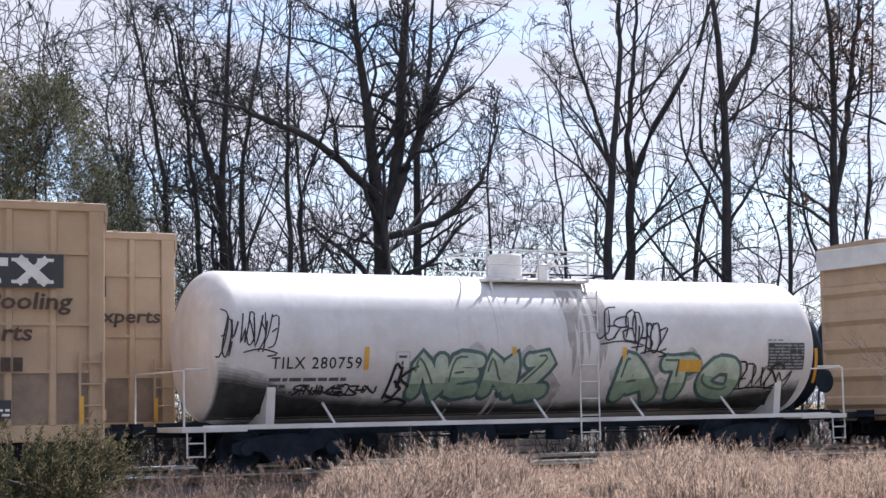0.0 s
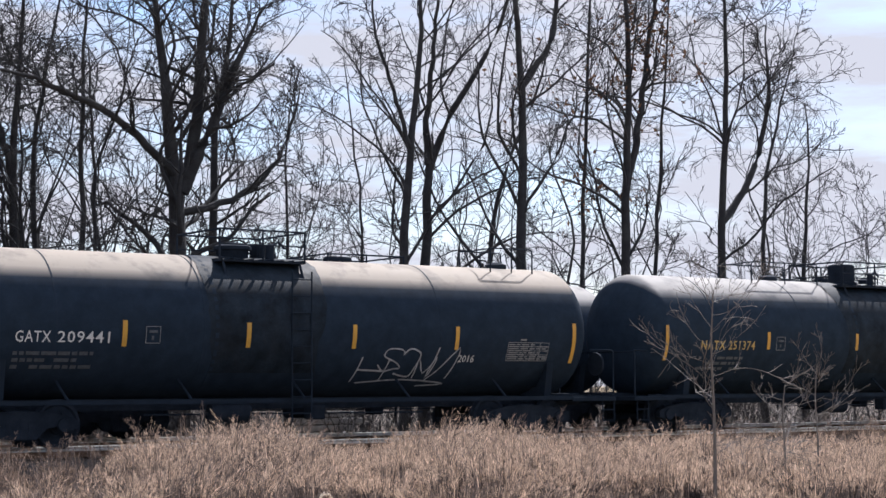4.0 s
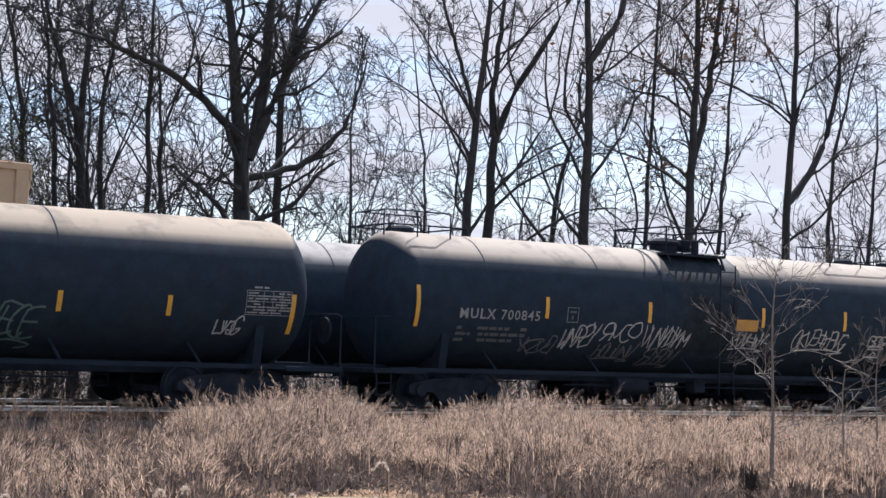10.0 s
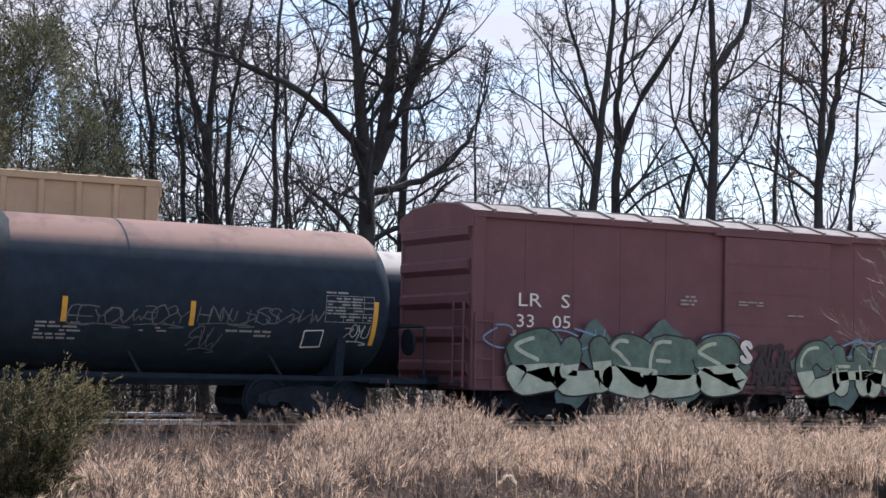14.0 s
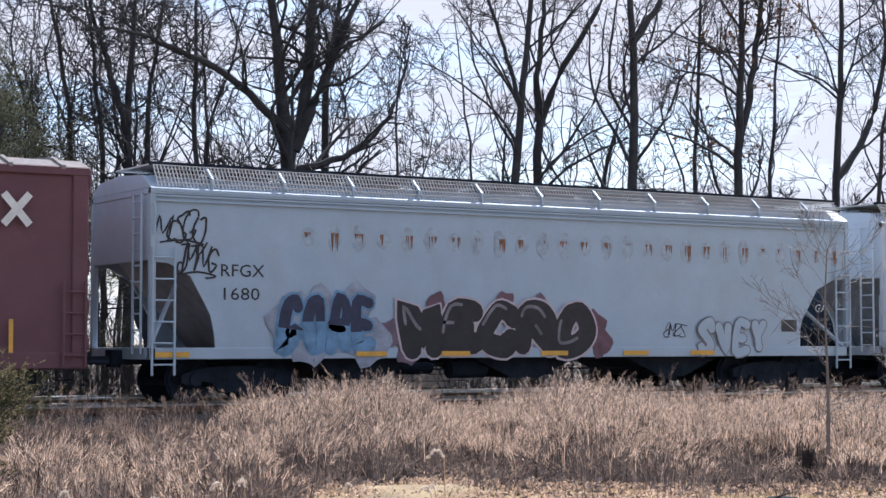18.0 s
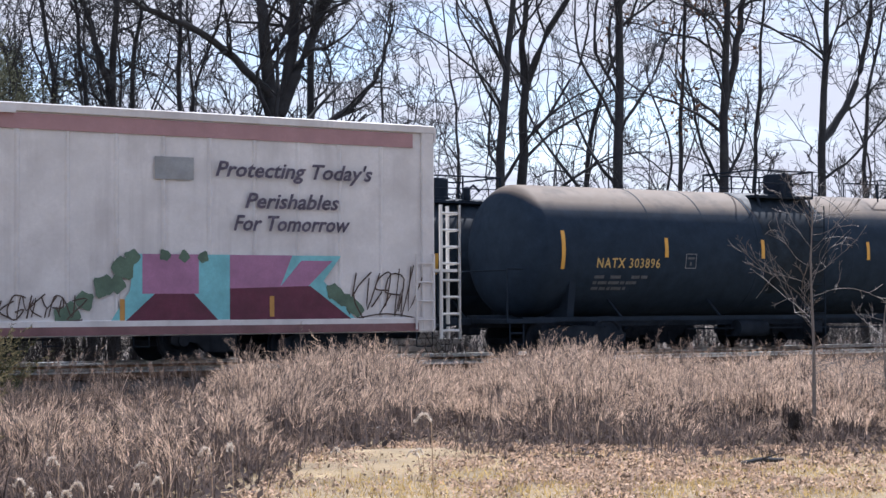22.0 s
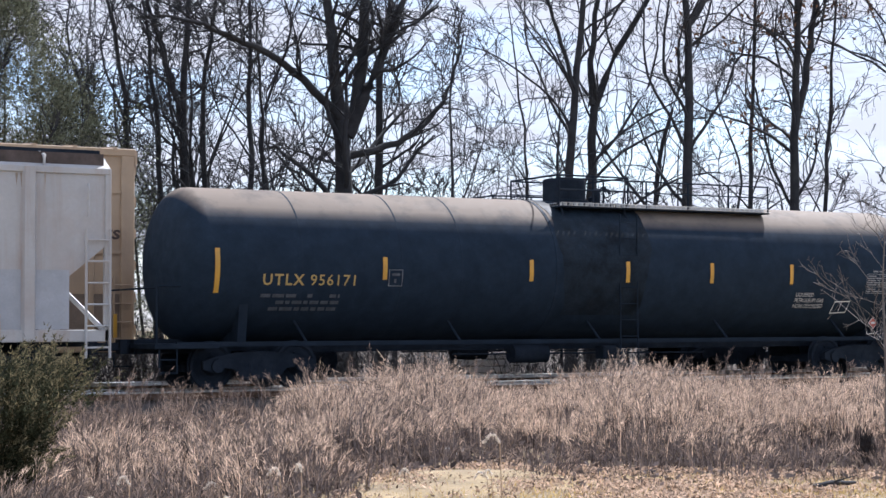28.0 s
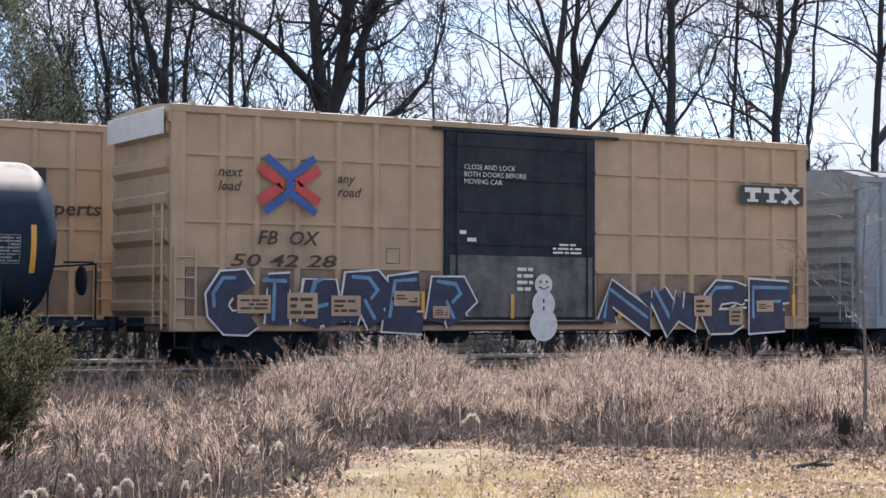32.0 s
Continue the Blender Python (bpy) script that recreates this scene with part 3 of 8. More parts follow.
# ---- rolling stock. In each car x runs along it from its leading end, near side at -y, z from the rail head ----
def wheelset_mesh():
    g = Geo()
    for s in (-1, 1):
        g.lathe([(s * 0.68, 0.10), (s * 0.68, 0.485), (s * 0.71, 0.49), (s * 0.715, 0.46), (s * 0.80, 0.452), (s * 0.805, 0.40), (s * 0.77, 0.36), (s * 0.77, 0.19), (s * 0.83, 0.17), (s * 0.83, 0.08)], 28, (0, 0, 0), "y")
        for k in range(3):
            g.box(-0.03 + 0.24 * math.cos(2.094 * k), 0.03 + 0.24 * math.cos(2.094 * k), s * 0.77 - 0.03, s * 0.77 + 0.03, -0.03 + 0.24 * math.sin(2.094 * k), 0.03 + 0.24 * math.sin(2.094 * k))
    g.lathe([(-1.05, 0.07), (1.05, 0.07)], 10, (0, 0, 0), "y")
    return g.mesh("wheelset")


def bogie_mesh():
    g = Geo()
    frame_line = [(-1.18, 0.40), (-1.18, 0.56), (-0.95, 0.64), (-0.45, 0.72), (0.45, 0.72), (0.95, 0.64), (1.18, 0.56), (1.18, 0.40), (0.98, 0.34),
                  (0.80, 0.44), (0.56, 0.40), (0.36, 0.20), (-0.36, 0.20), (-0.56, 0.40), (-0.80, 0.44), (-0.98, 0.34)]
    for y in (-1.08, 0.94):
        g.prism(frame_line, y, y + 0.14)
        for x in (-0.89, 0.89):
            g.lathe([(y - 0.05, 0.06), (y - 0.05, 0.13), (y + 0.02, 0.14)], 12, (x, 0, 0.46), "y")
        for k in (-0.22, 0.0, 0.22):
            g.lathe([(0.22, 0.085), (0.50, 0.085)], 10, (k, y + 0.07, 0), "z")
    g.box(-0.24, 0.24, -1.0, 1.0, 0.50, 0.74, 0.03)
    for x in (-1.3, 1.3):
        g.box(x - 0.04, x + 0.04, -0.8, 0.8, 0.34, 0.46)
    return g.mesh("bogie")


def coupler_mesh():
    g = Geo()
    g.box(-0.05, 0.62, -0.07, 0.07, 0.76, 0.92, 0.02)
    g.prism([(0.60, -0.16), (0.60, 0.12), (0.72, 0.20), (0.84, 0.12), (0.86, -0.02), (0.78, -0.12), (0.72, -0.19)], 0.70, 0.98, "z")
    return g.mesh("coupler")


WHEELSET, BOGIE, COUPLER = wheelset_mesh(), bogie_mesh(), coupler_mesh()
WHEELS = []                        # (wheelset, its place on the bogie, its car)
FLEET = []                         # (car, x of its leading end at 0 s)


def running_gear(car, x0, x1, sill_z=0.74, reach=0.45, sill=True):
    """Bogies, couplers and the centre sill between the ends x0 and x1 of the body."""
    for x in (x0 + 2.05, x1 - 2.05):
        b = part("bogie", BOGIE, M["steel_dark"], car, "dark oily cast steel side frames", at=(x, 0, 0))
        for dx in (-0.89, 0.89):
            WHEELS.append((part("wheelset", WHEELSET, M["steel_dark"], b, at=(dx, 0, 0.46)), dx, car))
    for x, turn in ((x0 - reach + 0.45, 180), (x1 + reach - 0.45, 0)):
        c = part("coupler", COUPLER, M["steel_dark"], car, at=(x, 0, 0))
        c.rotation_euler = (0, 0, radians(turn))
    if sill:
        part("centre_sill", Geo().box(x0 - 0.2, x1 + 0.2, -0.2, 0.2, sill_z, sill_z + 0.28, 0.01), M["steel_dark"], car)
    g = Geo()
    mid = (x0 + x1) / 2
    g.lathe([(mid - 1.9, 0.02), (mid - 1.88, 0.2), (mid - 1.0, 0.2), (mid - 0.98, 0.02)], 14, (0, -0.75, 0.62))
    g.box(mid + 0.4, mid + 0.75, -0.95, -0.6, 0.48, 0.78, 0.03)
    g.tube([(mid - 3.2, -0.55, 0.62), (mid - 1.9, -0.7, 0.62)], 0.02)
    g.tube([(mid - 1.0, -0.7, 0.62), (mid + 3.5, -0.5, 0.6)], 0.02)
    part("brake_gear", g, M["steel_dark"], car)


def ladder(x, y, z0, z1, width, rungs, r=0.02, across="x"):
    g = Geo()
    for s in (0, width):
        a = (x + s, y) if across == "x" else (x, y + s)
        g.tube([(*a, z0), (*a, z1)], r * 1.3)
    for i in range(rungs):
        z = z0 + (i + 0.5) * (z1 - z0) / rungs
        b = (x + width, y) if across == "x" else (x, y + width)
        g.tube([(x, y, z), (*b, z)], r)
    return g


def start_car(name, label, u, category):
    car = thing(name, label, category, (u, TRACK_Y, RAIL_Z), "cars of the passing freight train")
    FLEET.append((car, u))
    return car


def tank_car(label, u, length, paint, strips, number=None, ink="ink_yellow", tall=0.0, number_x=(2.6, 4.5), number_z=2.02, panel=None, man=(8.0, 10.2), dome="can",
             rails=(), sill_z=0.90, trim="tank_trim", end_text=True, strip_z=(1.95, 2.45), placard=None, seams=(3.2, 6.3, 12.0), tall_ends=True, walkway=None,
             car=None, number_size=0.30, a=0.78, dome_at=None, can_r=0.36):
    """A long horizontal tank on two bogies, with a manway platform amidships."""
    R, zc = 1.47 + tall, 2.40 + tall * 0.6
    b = length - 0.06
    car = car or start_car("tank_car", label, u, "tank car")
    rng = random.Random(int(u * 10) + 7)
    head = [(0.60 * (1 - math.cos(q)) , 1.47 * math.sin(q) ** 0.72) for q in [radians(d) for d in (0, 6, 14, 24, 34, 44, 54, 63, 71, 78, 84, 90)]]
    prof = [(a + h, r * R / 1.47) for h, r in head] + [(b - h, r * R / 1.47) for h, r in reversed(head)]
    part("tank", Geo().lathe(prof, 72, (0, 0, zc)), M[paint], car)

    def wall(x, z):
        return -math.sqrt(max(R * R - (z - zc) ** 2, 0.01))
    for x in seams:
        part("weld_seam", Geo().lathe([(x, R - 0.02), (x, R + 0.003), (x + 0.035, R + 0.003), (x + 0.035, R - 0.02)], 72, (0, 0, zc)), M[paint if paint == "white" else "bare_black"], car)
    mid = (man[0] + man[1]) / 2
    m_left, m_right = man
    part("jacket_band", Geo().lathe([(mid - 1.35, R - 0.02), (mid - 1.35, R + 0.008), (mid - 1.27, R + 0.008), (mid - 1.27, R - 0.02)], 72, (0, 0, zc)), M[paint if paint == "white" else "bare_black"], car)
    if paint != "white":
        # the dark spill that has run down from the manway on both flanks
        rs = np.random.default_rng(int(u * 7) + 1)
        vs, fs, k = [], [], 28
        e0, e1 = np.cumsum(rs.normal(0, 0.035, k)), np.cumsum(rs.normal(0, 0.035, k))
        for i in range(k):
            q = radians(-62 + i * 124 * 1.55 / (k - 1))
            for x in (m_left - 0.25 + e0[i] - 0.12 * math.cos(q), (m_left + m_right) / 2, m_right + 0.15 + e1[i] + 0.12 * math.cos(q)):
                vs.append((x, -(R + 0.009) * math.sin(q), zc + (R + 0.009) * math.cos(q)))
        for i in range(k - 1):
            fs += [(3 * i, 3 * i + 1, 3 * i + 4, 3 * i + 3), (3 * i + 1, 3 * i + 2, 3 * i + 5, 3 * i + 4)]
        part("spill_stain", Geo().add(vs, fs), M["stain"], car, "dried black spill below the manway")
    # saddles, sills and end platforms
    for x in (a + 1.3, b - 1.3):
        part("saddle", Geo().prism([(-1.2, sill_z), (1.2, sill_z), (1.32, zc - 0.7), (0.9, zc - R * 0.86), (-0.9, zc - R * 0.86), (-1.32, zc - 0.7)], x - 0.09, x + 0.09, "x"), M[trim], car)
    for y in (-1.42, 1.34):
        part("side_sill", Geo().box(a - 0.1, b + 0.1, y, y + 0.08, sill_z - 0.06, sill_z + 0.03), M[trim], car, "thin running board sill")
    for x in [a + 2.6 + i * (b - a - 5.2) / 4 for i in range(5)]:
        part("bracket", Geo().tube([(x, -1.38, sill_z), (x - 0.12, wall(x, sill_z + 0.42) - 0.01, sill_z + 0.42)], 0.028), M[trim], car)
    for x0, x1 in ((a - 0.55, a + 0.75), (b - 0.75, b + 0.55)):
        part("end_platform", Geo().box(x0, x1, -1.45, 1.45, sill_z - 0.1, sill_z, 0.01), M[trim], car)
    for x in (a - 0.5, b + 0.5):
        g = Geo()
        g.tube([(x, -1.4, sill_z), (x, -1.4, sill_z + 1.02), (x + (0.04 if x < 5 else -0.04), -1.36, sill_z + 1.08), (x + (0.55 if x < 5 else -0.55), -1.2, sill_z + 1.08)], 0.022)
        g.tube([(x, 1.4, sill_z), (x, 1.4, sill_z + 1.05), (x, -1.4, sill_z + 1.05)], 0.02)
        part("end_handrail", g, M[trim], car)
    g = Geo()
    g.lathe([(-0.05, 0.02), (-0.05, 0.27), (0.0, 0.28), (0.02, 0.02)], 18, (b + 0.42, -0.9, sill_z + 0.75))
    part("brake_wheel", g, M["steel_dark"], car)
    for x in (a - 0.45, b + 0.15):
        g = Geo()
        for z in (0.35, 0.6):
            g.tube([(x, -1.42, z), (x + 0.35, -1.42, z)], 0.016)
        for xx in (x, x + 0.35):
            g.tube([(xx, -1.42, 0.33), (xx, -1.42, sill_z)], 0.016)
        part("end_step", g, M[trim], car)
    # manway platform and fittings
    top = zc + R
    m0, m1 = man
    g = Geo()
    g.box(m0, m1, -0.95, -0.45, top - 0.16, top - 0.12)
    g.box(m0, m1, 0.45, 0.95, top - 0.16, top - 0.12)
    for i in range(9):
        x = m0 + 0.05 + i * (m1 - m0 - 0.1) / 8
        g.box(x - 0.02, x + 0.02, -0.98, -0.40, top - 0.12, top - 0.09)
    for x in (m0 + 0.1, m1 - 0.1):
        g.tube([(x, -0.9, top - 0.15), (x, -1.15, zc + R * 0.55)], 0.03)
    part("platform", g, M["steel_dark"] if trim != "white_steel" else M["white_steel"], car, "steel grating platform")
    rail_mat = M["steel_dark"] if trim != "white_steel" else M["white_steel"]
    for y in (-0.95, 0.95):
        g = Geo()
        for x in (m0, mid, m1):
            g.tube([(x, y, top - 0.15), (x, y, top + 0.52)], 0.022)
        g.tube([(m0, y, top + 0.50), (m1, y, top + 0.50)], 0.022)
        g.tube([(m0, y, top + 0.2), (m1, y, top + 0.2)], 0.016)
        part("railing", g, rail_mat, car)
    for x in (m0, m1):
        part("end_rail", Geo().tube([(x, -0.95, top + 0.50), (x, 0.95, top + 0.50)], 0.022), rail_mat, car)
    g = Geo()
    if dome == "can":
        g.lathe([(top - 0.1, can_r + 0.06), (top + 0.02, can_r + 0.06), (top + 0.03, can_r), (top + 0.46, can_r), (top + 0.5, can_r - 0.03), (top + 0.52, 0.05)], 24, (dome_at or mid - 0.25, 0, 0), "z")
    else:
        g.lathe([(top - 0.1, 0.34), (top + 0.14, 0.34), (top + 0.15, 0.40), (top + 0.22, 0.40), (top + 0.30, 0.2), (top + 0.31, 0.03)], 24, (mid - 0.2, 0, 0), "z")
        g.box(mid + 0.3, mid + 0.5, -0.2, 0.2, top - 0.1, top + 0.3, 0.03)
    part("manway", g, M["steel_dark"] if trim != "white_steel" else M["white_steel"], car, "bolted manway cover")
    fit = M["steel_dark"] if trim != "white_steel" else M["white_steel"]
    part("relief_valve", Geo().lathe([(top - 0.1, 0.14), (top + 0.12, 0.14), (top + 0.17, 0.05)], 14, (mid + 0.75, 0.1, 0), "z"), fit, car)
    valve = part("valve", Geo().lathe([(top - 0.1, 0.09), (top + 0.25, 0.09), (top + 0.3, 0.03)], 12, (mid + 0.5, -0.35, 0), "z"), fit, car)
    part("pipe", Geo().tube([(mid + 0.5, -0.35, top + 0.2), (mid + 0.7, -0.35, top + 0.34), (mid + 0.9, -0.3, top + 0.2)], 0.03), fit, valve)
    part("ladder", ladder(m1 - 0.62, -1.5, sill_z - 0.45, top - 0.35, 0.46, 9, 0.013), M[trim], car)
    for r0, r1 in rails:
        for y in (-0.6, 0.6):
            rail = part("safety_rail", Geo().tube([(r0, y, top - 0.14), (r0, y, top + 0.38), (r0 + 0.04, y, top + 0.42), (r1 - 0.04, y, top + 0.42), (r1, y, top + 0.38), (r1, y, top - 0.14)], 0.018), M["steel_dark"], car)
            part("post", Geo().tube([((r0 + r1) / 2, y, top - 0.14), ((r0 + r1) / 2, y, top + 0.41)], 0.016), M["steel_dark"], rail)
        part("end_rail", Geo().tube([(r0, -0.6, top + 0.41), (r0 - 0.25, 0.0, top + 0.36), (r0, 0.6, top + 0.41)], 0.016), M["steel_dark"], car)
        part("vent", Geo().lathe([(top - 0.1, 0.25), (top + 0.08, 0.25), (top + 0.14, 0.12)], 18, ((r0 + r1) / 2, 0, 0), "z"), M["steel_dark"], car)
    if walkway:
        g = Geo()
        part("walkway_frame", Geo().box(walkway[0], walkway[1], -1.05, -0.55, top - 0.2, top - 0.17), M["steel_dark"], car)
        n = int((walkway[1] - walkway[0]) / 0.14)
        for i in range(n):
            x = walkway[0] + i * 0.14
            g.box(x, x + 0.03, -1.06, -0.54, top - 0.17, top - 0.10)
        for z in (top - 0.165, top - 0.105):
            g.box(walkway[0], walkway[1], -1.08, -1.062, z, z + 0.012)
        part("walkway", g, M["grating"], car, "long steel grating walkway")
        g = Geo()
        for i in range(6):
            x = walkway[0] + i * (walkway[1] - walkway[0]) / 5
            g.tube([(x, -1.0, top - 0.2), (x, -1.0, top + 0.45)], 0.02)
        g.tube([(walkway[0], -1.0, top + 0.43), (walkway[1], -1.0, top + 0.43)], 0.02)
        g.tube([(walkway[0], -1.0, top + 0.18), (walkway[1], -1.0, top + 0.18)], 0.015)
        part("walkway_railing", g, M["steel_dark"], car)
    # reflective strips, plates and lettering
    for i, x in enumerate(strips):
        ends = tall_ends and i in (0, len(strips) - 1)
        z0, z1 = (strip_z[0] - 0.28, strip_z[1] + 0.12) if ends else strip_z
        laid("reflective_strip", [rect(x - 0.05, z0, x + 0.05, z1)], wall, M["yellow"], car, "yellow reflective strip", 0.014, 0.1)
    if number:
        mark, digits = number.split()
        block = mark in ("UTLX", "NATX", "JBSX", "HPLX", "MULX", "CRGX")
        unit = (number_x[1] - number_x[0]) / (len(mark) * (1.15 if block else 0.85) + 0.6 + len(digits) * 0.85)
        x = number_x[0]
        for run, wide, fat in ((mark, 1.15 if block else 0.85, 0.022 if block else 0.006), (digits, 0.85, 0.008)):
            vs, fs = glyphs(run, number_size, fat=fat, spacing=1.22 if wide > 1 else 1.12)
            w = max(v[0] for v in vs)
            laid("lettering", [moved(([(a * len(run) * wide * unit / w, c) for a, c in vs], fs), x, number_z)], wall, M[ink], car, "stencilled car number", 0.008, 0.12)
            x += (len(run) * wide + 0.6) * unit
        marks(car, wall, small_print(rng, number_x[0], number_z - 0.52, number_x[1] - 0.3, number_z - 0.14, 3), "faint", "small_print", "", 0.008, 0.1)
        x = number_x[1] + 0.75
        marks(car, wall, [stroke([(x, number_z), (x + 0.3, number_z), (x + 0.3, number_z + 0.32), (x, number_z + 0.32), (x, number_z)], 0.015)], "ink_grey", "stencil_box", "", 0.008, 0.1)
        marks(car, wall, [rect(x + 0.12, number_z + 0.06, x + 0.17, number_z + 0.14), rect(x + 0.06, number_z + 0.2, x + 0.24, number_z + 0.25)], "faint", "stencil_mark", "", 0.008, 0.1)
    if panel:
        x0, z0, x1, z1 = panel
        if ink == "ink_black":
            laid("data_panel", [rect(x0, z0, x1, z1)], wall, M["sign_dark"], car, "dark stencilled test data panel", 0.006, 0.1)
        rules = [rect(x0, z0 + q * (z1 - z0) - 0.006, x1, z0 + q * (z1 - z0) + 0.006) for q in (0.0, 0.33, 0.55, 0.78, 1.0)] + [rect(x0 + q * (x1 - x0) - 0.006, z0, x0 + q * (x1 - x0) + 0.006, z1) for q in (0.0, 0.38, 0.58, 0.79, 1.0)]
        tagged(laid("data_panel", rules, wall, M["ink_grey"], car, "", 0.008, 0.1), "ruled stencilled test data table", kind="stuff")
        rows = small_print(rng, x0 + 0.03, z0 + 0.02, x1 - 0.02, z1 - 0.02, 8)
        marks(car, wall, rows, "ink_grey", "panel_print", "", 0.010, 0.1)
        marks(car, wall, small_print(rng, x0, z1 + 0.03, x0 + 0.5, z1 + 0.1, 1), "ink_grey", "small_print", "", 0.008, 0.1)
    if placard:
        for x, z in placard:
            plate_y = wall(x, z + 0.17) - 0.02
            stand = lambda px, pz: plate_y
            vs, fs = [(x, z - 0.15), (x + 0.15, z), (x, z + 0.15), (x - 0.15, z)], [(0, 1, 2, 3)]
            laid("placard", [(vs, fs)], stand, M["white_spray"], car, "diamond hazard placard", 0.010, 0.05)
            laid("placard_face", [([(x, z - 0.13), (x + 0.13, z), (x, z + 0.13), (x - 0.13, z)], fs)], stand, M["faded_red"] if tall > 0.05 else M["pink_grey"], car, "", 0.013, 0.05)
            laid("placard_band", [rect(x - 0.07, z - 0.028, x + 0.07, z + 0.028)], stand, M["white_spray"] if tall > 0.05 else M["ink_black"], car, "", 0.016, 0.05)
    # small writing on the leading head
    if end_text:
        g = Geo()
        for i, w in enumerate((0.62, 0.4, 0.34, 0.4, 0.3)):
            z = zc + 0.62 - i * 0.13
            y0 = -0.95
            x = a + 0.18 + 0.12 * i / 8
            hx = a + 0.36
            g.add([(hx - 0.11, y0, z), (hx - 0.11 - 0.12 * w, y0 + w, z), (hx - 0.11 - 0.12 * w, y0 + w, z + 0.07), (hx - 0.11, y0, z + 0.07)], [(0, 1, 2, 3)])
        tagged(part("head_print", g, M["ink_grey"] if ink != "ink_black" else M["ink_black"], car, smooth=0), "small stencilled writing", kind="stuff")
    running_gear(car, a - 0.3, b + 0.3, 0.70, 0.75)
    return car, wall, rng


def side_flat(half):
    return lambda x, z: -half


def boxcar(label, u, length, paint, eave, door, door_paint=None, half=1.58, posts=(), rails_z=(), arch=0.0, roof=None, end_ribs=6, sill=0.70, category="boxcar", car=None,
           roof_ribs=14, plain_door=False, post=(0.09, 0.05, 0.06)):
    """A boxcar with posts and rails on its sides, a sliding door, ribbed ends and a panelled roof."""
    car = car or start_car("boxcar", label, u, category)
    p = M[paint]
    wallx = half - 0.06
    g = Geo().box(0.03, length - 0.03, -wallx, wallx, sill + 0.25, eave - 0.05, 0.02)
    part("body", g, p, car)
    part("side_sill", Geo().box(0.012, length - 0.012, -half + 0.004, half - 0.004, sill, sill + 0.3, 0.02), p, car)
    part("top_chord", Geo().box(-0.02, length + 0.02, -half - 0.01, half + 0.01, eave - 0.16, eave, 0.015), p, car)
    for x in (0.0, length - 0.30):
        for y in (-half, half - 0.12):
            part("corner_post", Geo().box(x, x + 0.30, y, y + 0.12, sill + 0.02, eave - 0.12, 0.02), p, car)
    for x in posts:
        part("side_post", Geo().prism([(x - post[0], -wallx), (x - post[1], -wallx - post[2]), (x + post[1], -wallx - post[2]), (x + post[0], -wallx)], sill + 0.3, eave - 0.16, "z"), p, car)
    d0, d1 = door
    for z in rails_z:
        for x0, x1 in ((0.3, d0 - 0.05), (d1 + 0.05, length - 0.3)):
            part("side_rail", Geo().box(x0, x1, -half + 0.015, -wallx, z - 0.03, z + 0.03), p, car)
    dp = M[door_paint or paint]
    dr = part("door", Geo().box(d0, d1, -half - 0.035, -wallx, sill + 0.22, eave - 0.2, 0.02), dp, car)
    if not plain_door:
        for z in [sill + 0.45 + i * (eave - sill - 0.9) / 5 for i in range(6)]:
            part("door_rib", Geo().box(d0 + 0.08, d1 - 0.08, -half - 0.055, -half - 0.035, z - 0.05, z + 0.05, 0.008), dp, dr)
        for x in (d0 + 0.25, d1 - 0.25):
            part("door_bar", Geo().tube([(x, -half - 0.085, sill + 0.2), (x, -half - 0.085, eave - 0.25)], 0.02), dp, dr)
    part("door_track", Geo().box(d0 - 2.5 if d0 > 4 else 0.4, d1 + 0.2, -half - 0.06, -half - 0.03, sill + 0.12, sill + 0.19), dp, car)
    part("door_track", Geo().box(d0 - 0.3, d1 + 0.6, -half - 0.06, -half - 0.02, eave - 0.2, eave - 0.13), dp, car)
    # roof, with cross ribs
    r = M[roof or paint]
    line = [(-half - 0.02, eave - 0.02), (-half * 0.66, eave + arch * 0.75 + 0.03), (0, eave + arch + 0.07), (half * 0.66, eave + arch * 0.75 + 0.03), (half + 0.02, eave - 0.02)]
    part("roof", Geo().prism(line, -0.02, length + 0.02, "x"), r, car)
    for i in range(roof_ribs):
        x = (i + 0.5) * length / roof_ribs
        part("roof_rib", Geo().prism([(y, z + 0.045) for y, z in line] + [(half + 0.02, eave - 0.05), (-half - 0.02, eave - 0.05)], x - 0.04, x + 0.04, "x"), r, car)
    # ribbed ends
    for x, s in ((0.0, -1), (length, 1)):
        part("end_top", Geo().prism([(-half, eave - 0.35), (-half, eave - 0.05), (-half * 0.66, eave + arch * 0.75), (0, eave + arch + 0.04), (half * 0.66, eave + arch * 0.75), (half, eave - 0.05), (half, eave - 0.35)],
                                    x, x + 0.05 * s, "x"), p, car)
        for i in range(end_ribs):
            z = sill + 0.45 + i * (eave - sill - 0.9) / max(end_ribs - 1, 1)
            part("end_rib", Geo().prism([(x - 0.03 * s, z - 0.18), (x + 0.07 * s, z - 0.06), (x + 0.07 * s, z + 0.10), (x - 0.03 * s, z + 0.16)], -half + 0.12, half - 0.12), p, car)
        g = Geo().box(x - 0.02 + 0.02 * s, x + 0.45 * s, -half + 0.1, half - 0.1, sill + 0.1, sill + 0.15)
        part("end_step", g, M["steel_dark"], car)
    part("ladder", ladder(0.06, -half - 0.06, sill + 0.05, sill + 1.6, 0.42, 4), p, car)
    part("end_ladder", ladder(-0.14, -half + 0.1, sill + 0.05, eave - 1.9, 0.42, 5, across="y"), p, car)
    part("ladder", ladder(length - 0.48, -half - 0.06, sill + 0.05, sill + 1.6, 0.42, 4), p, car)
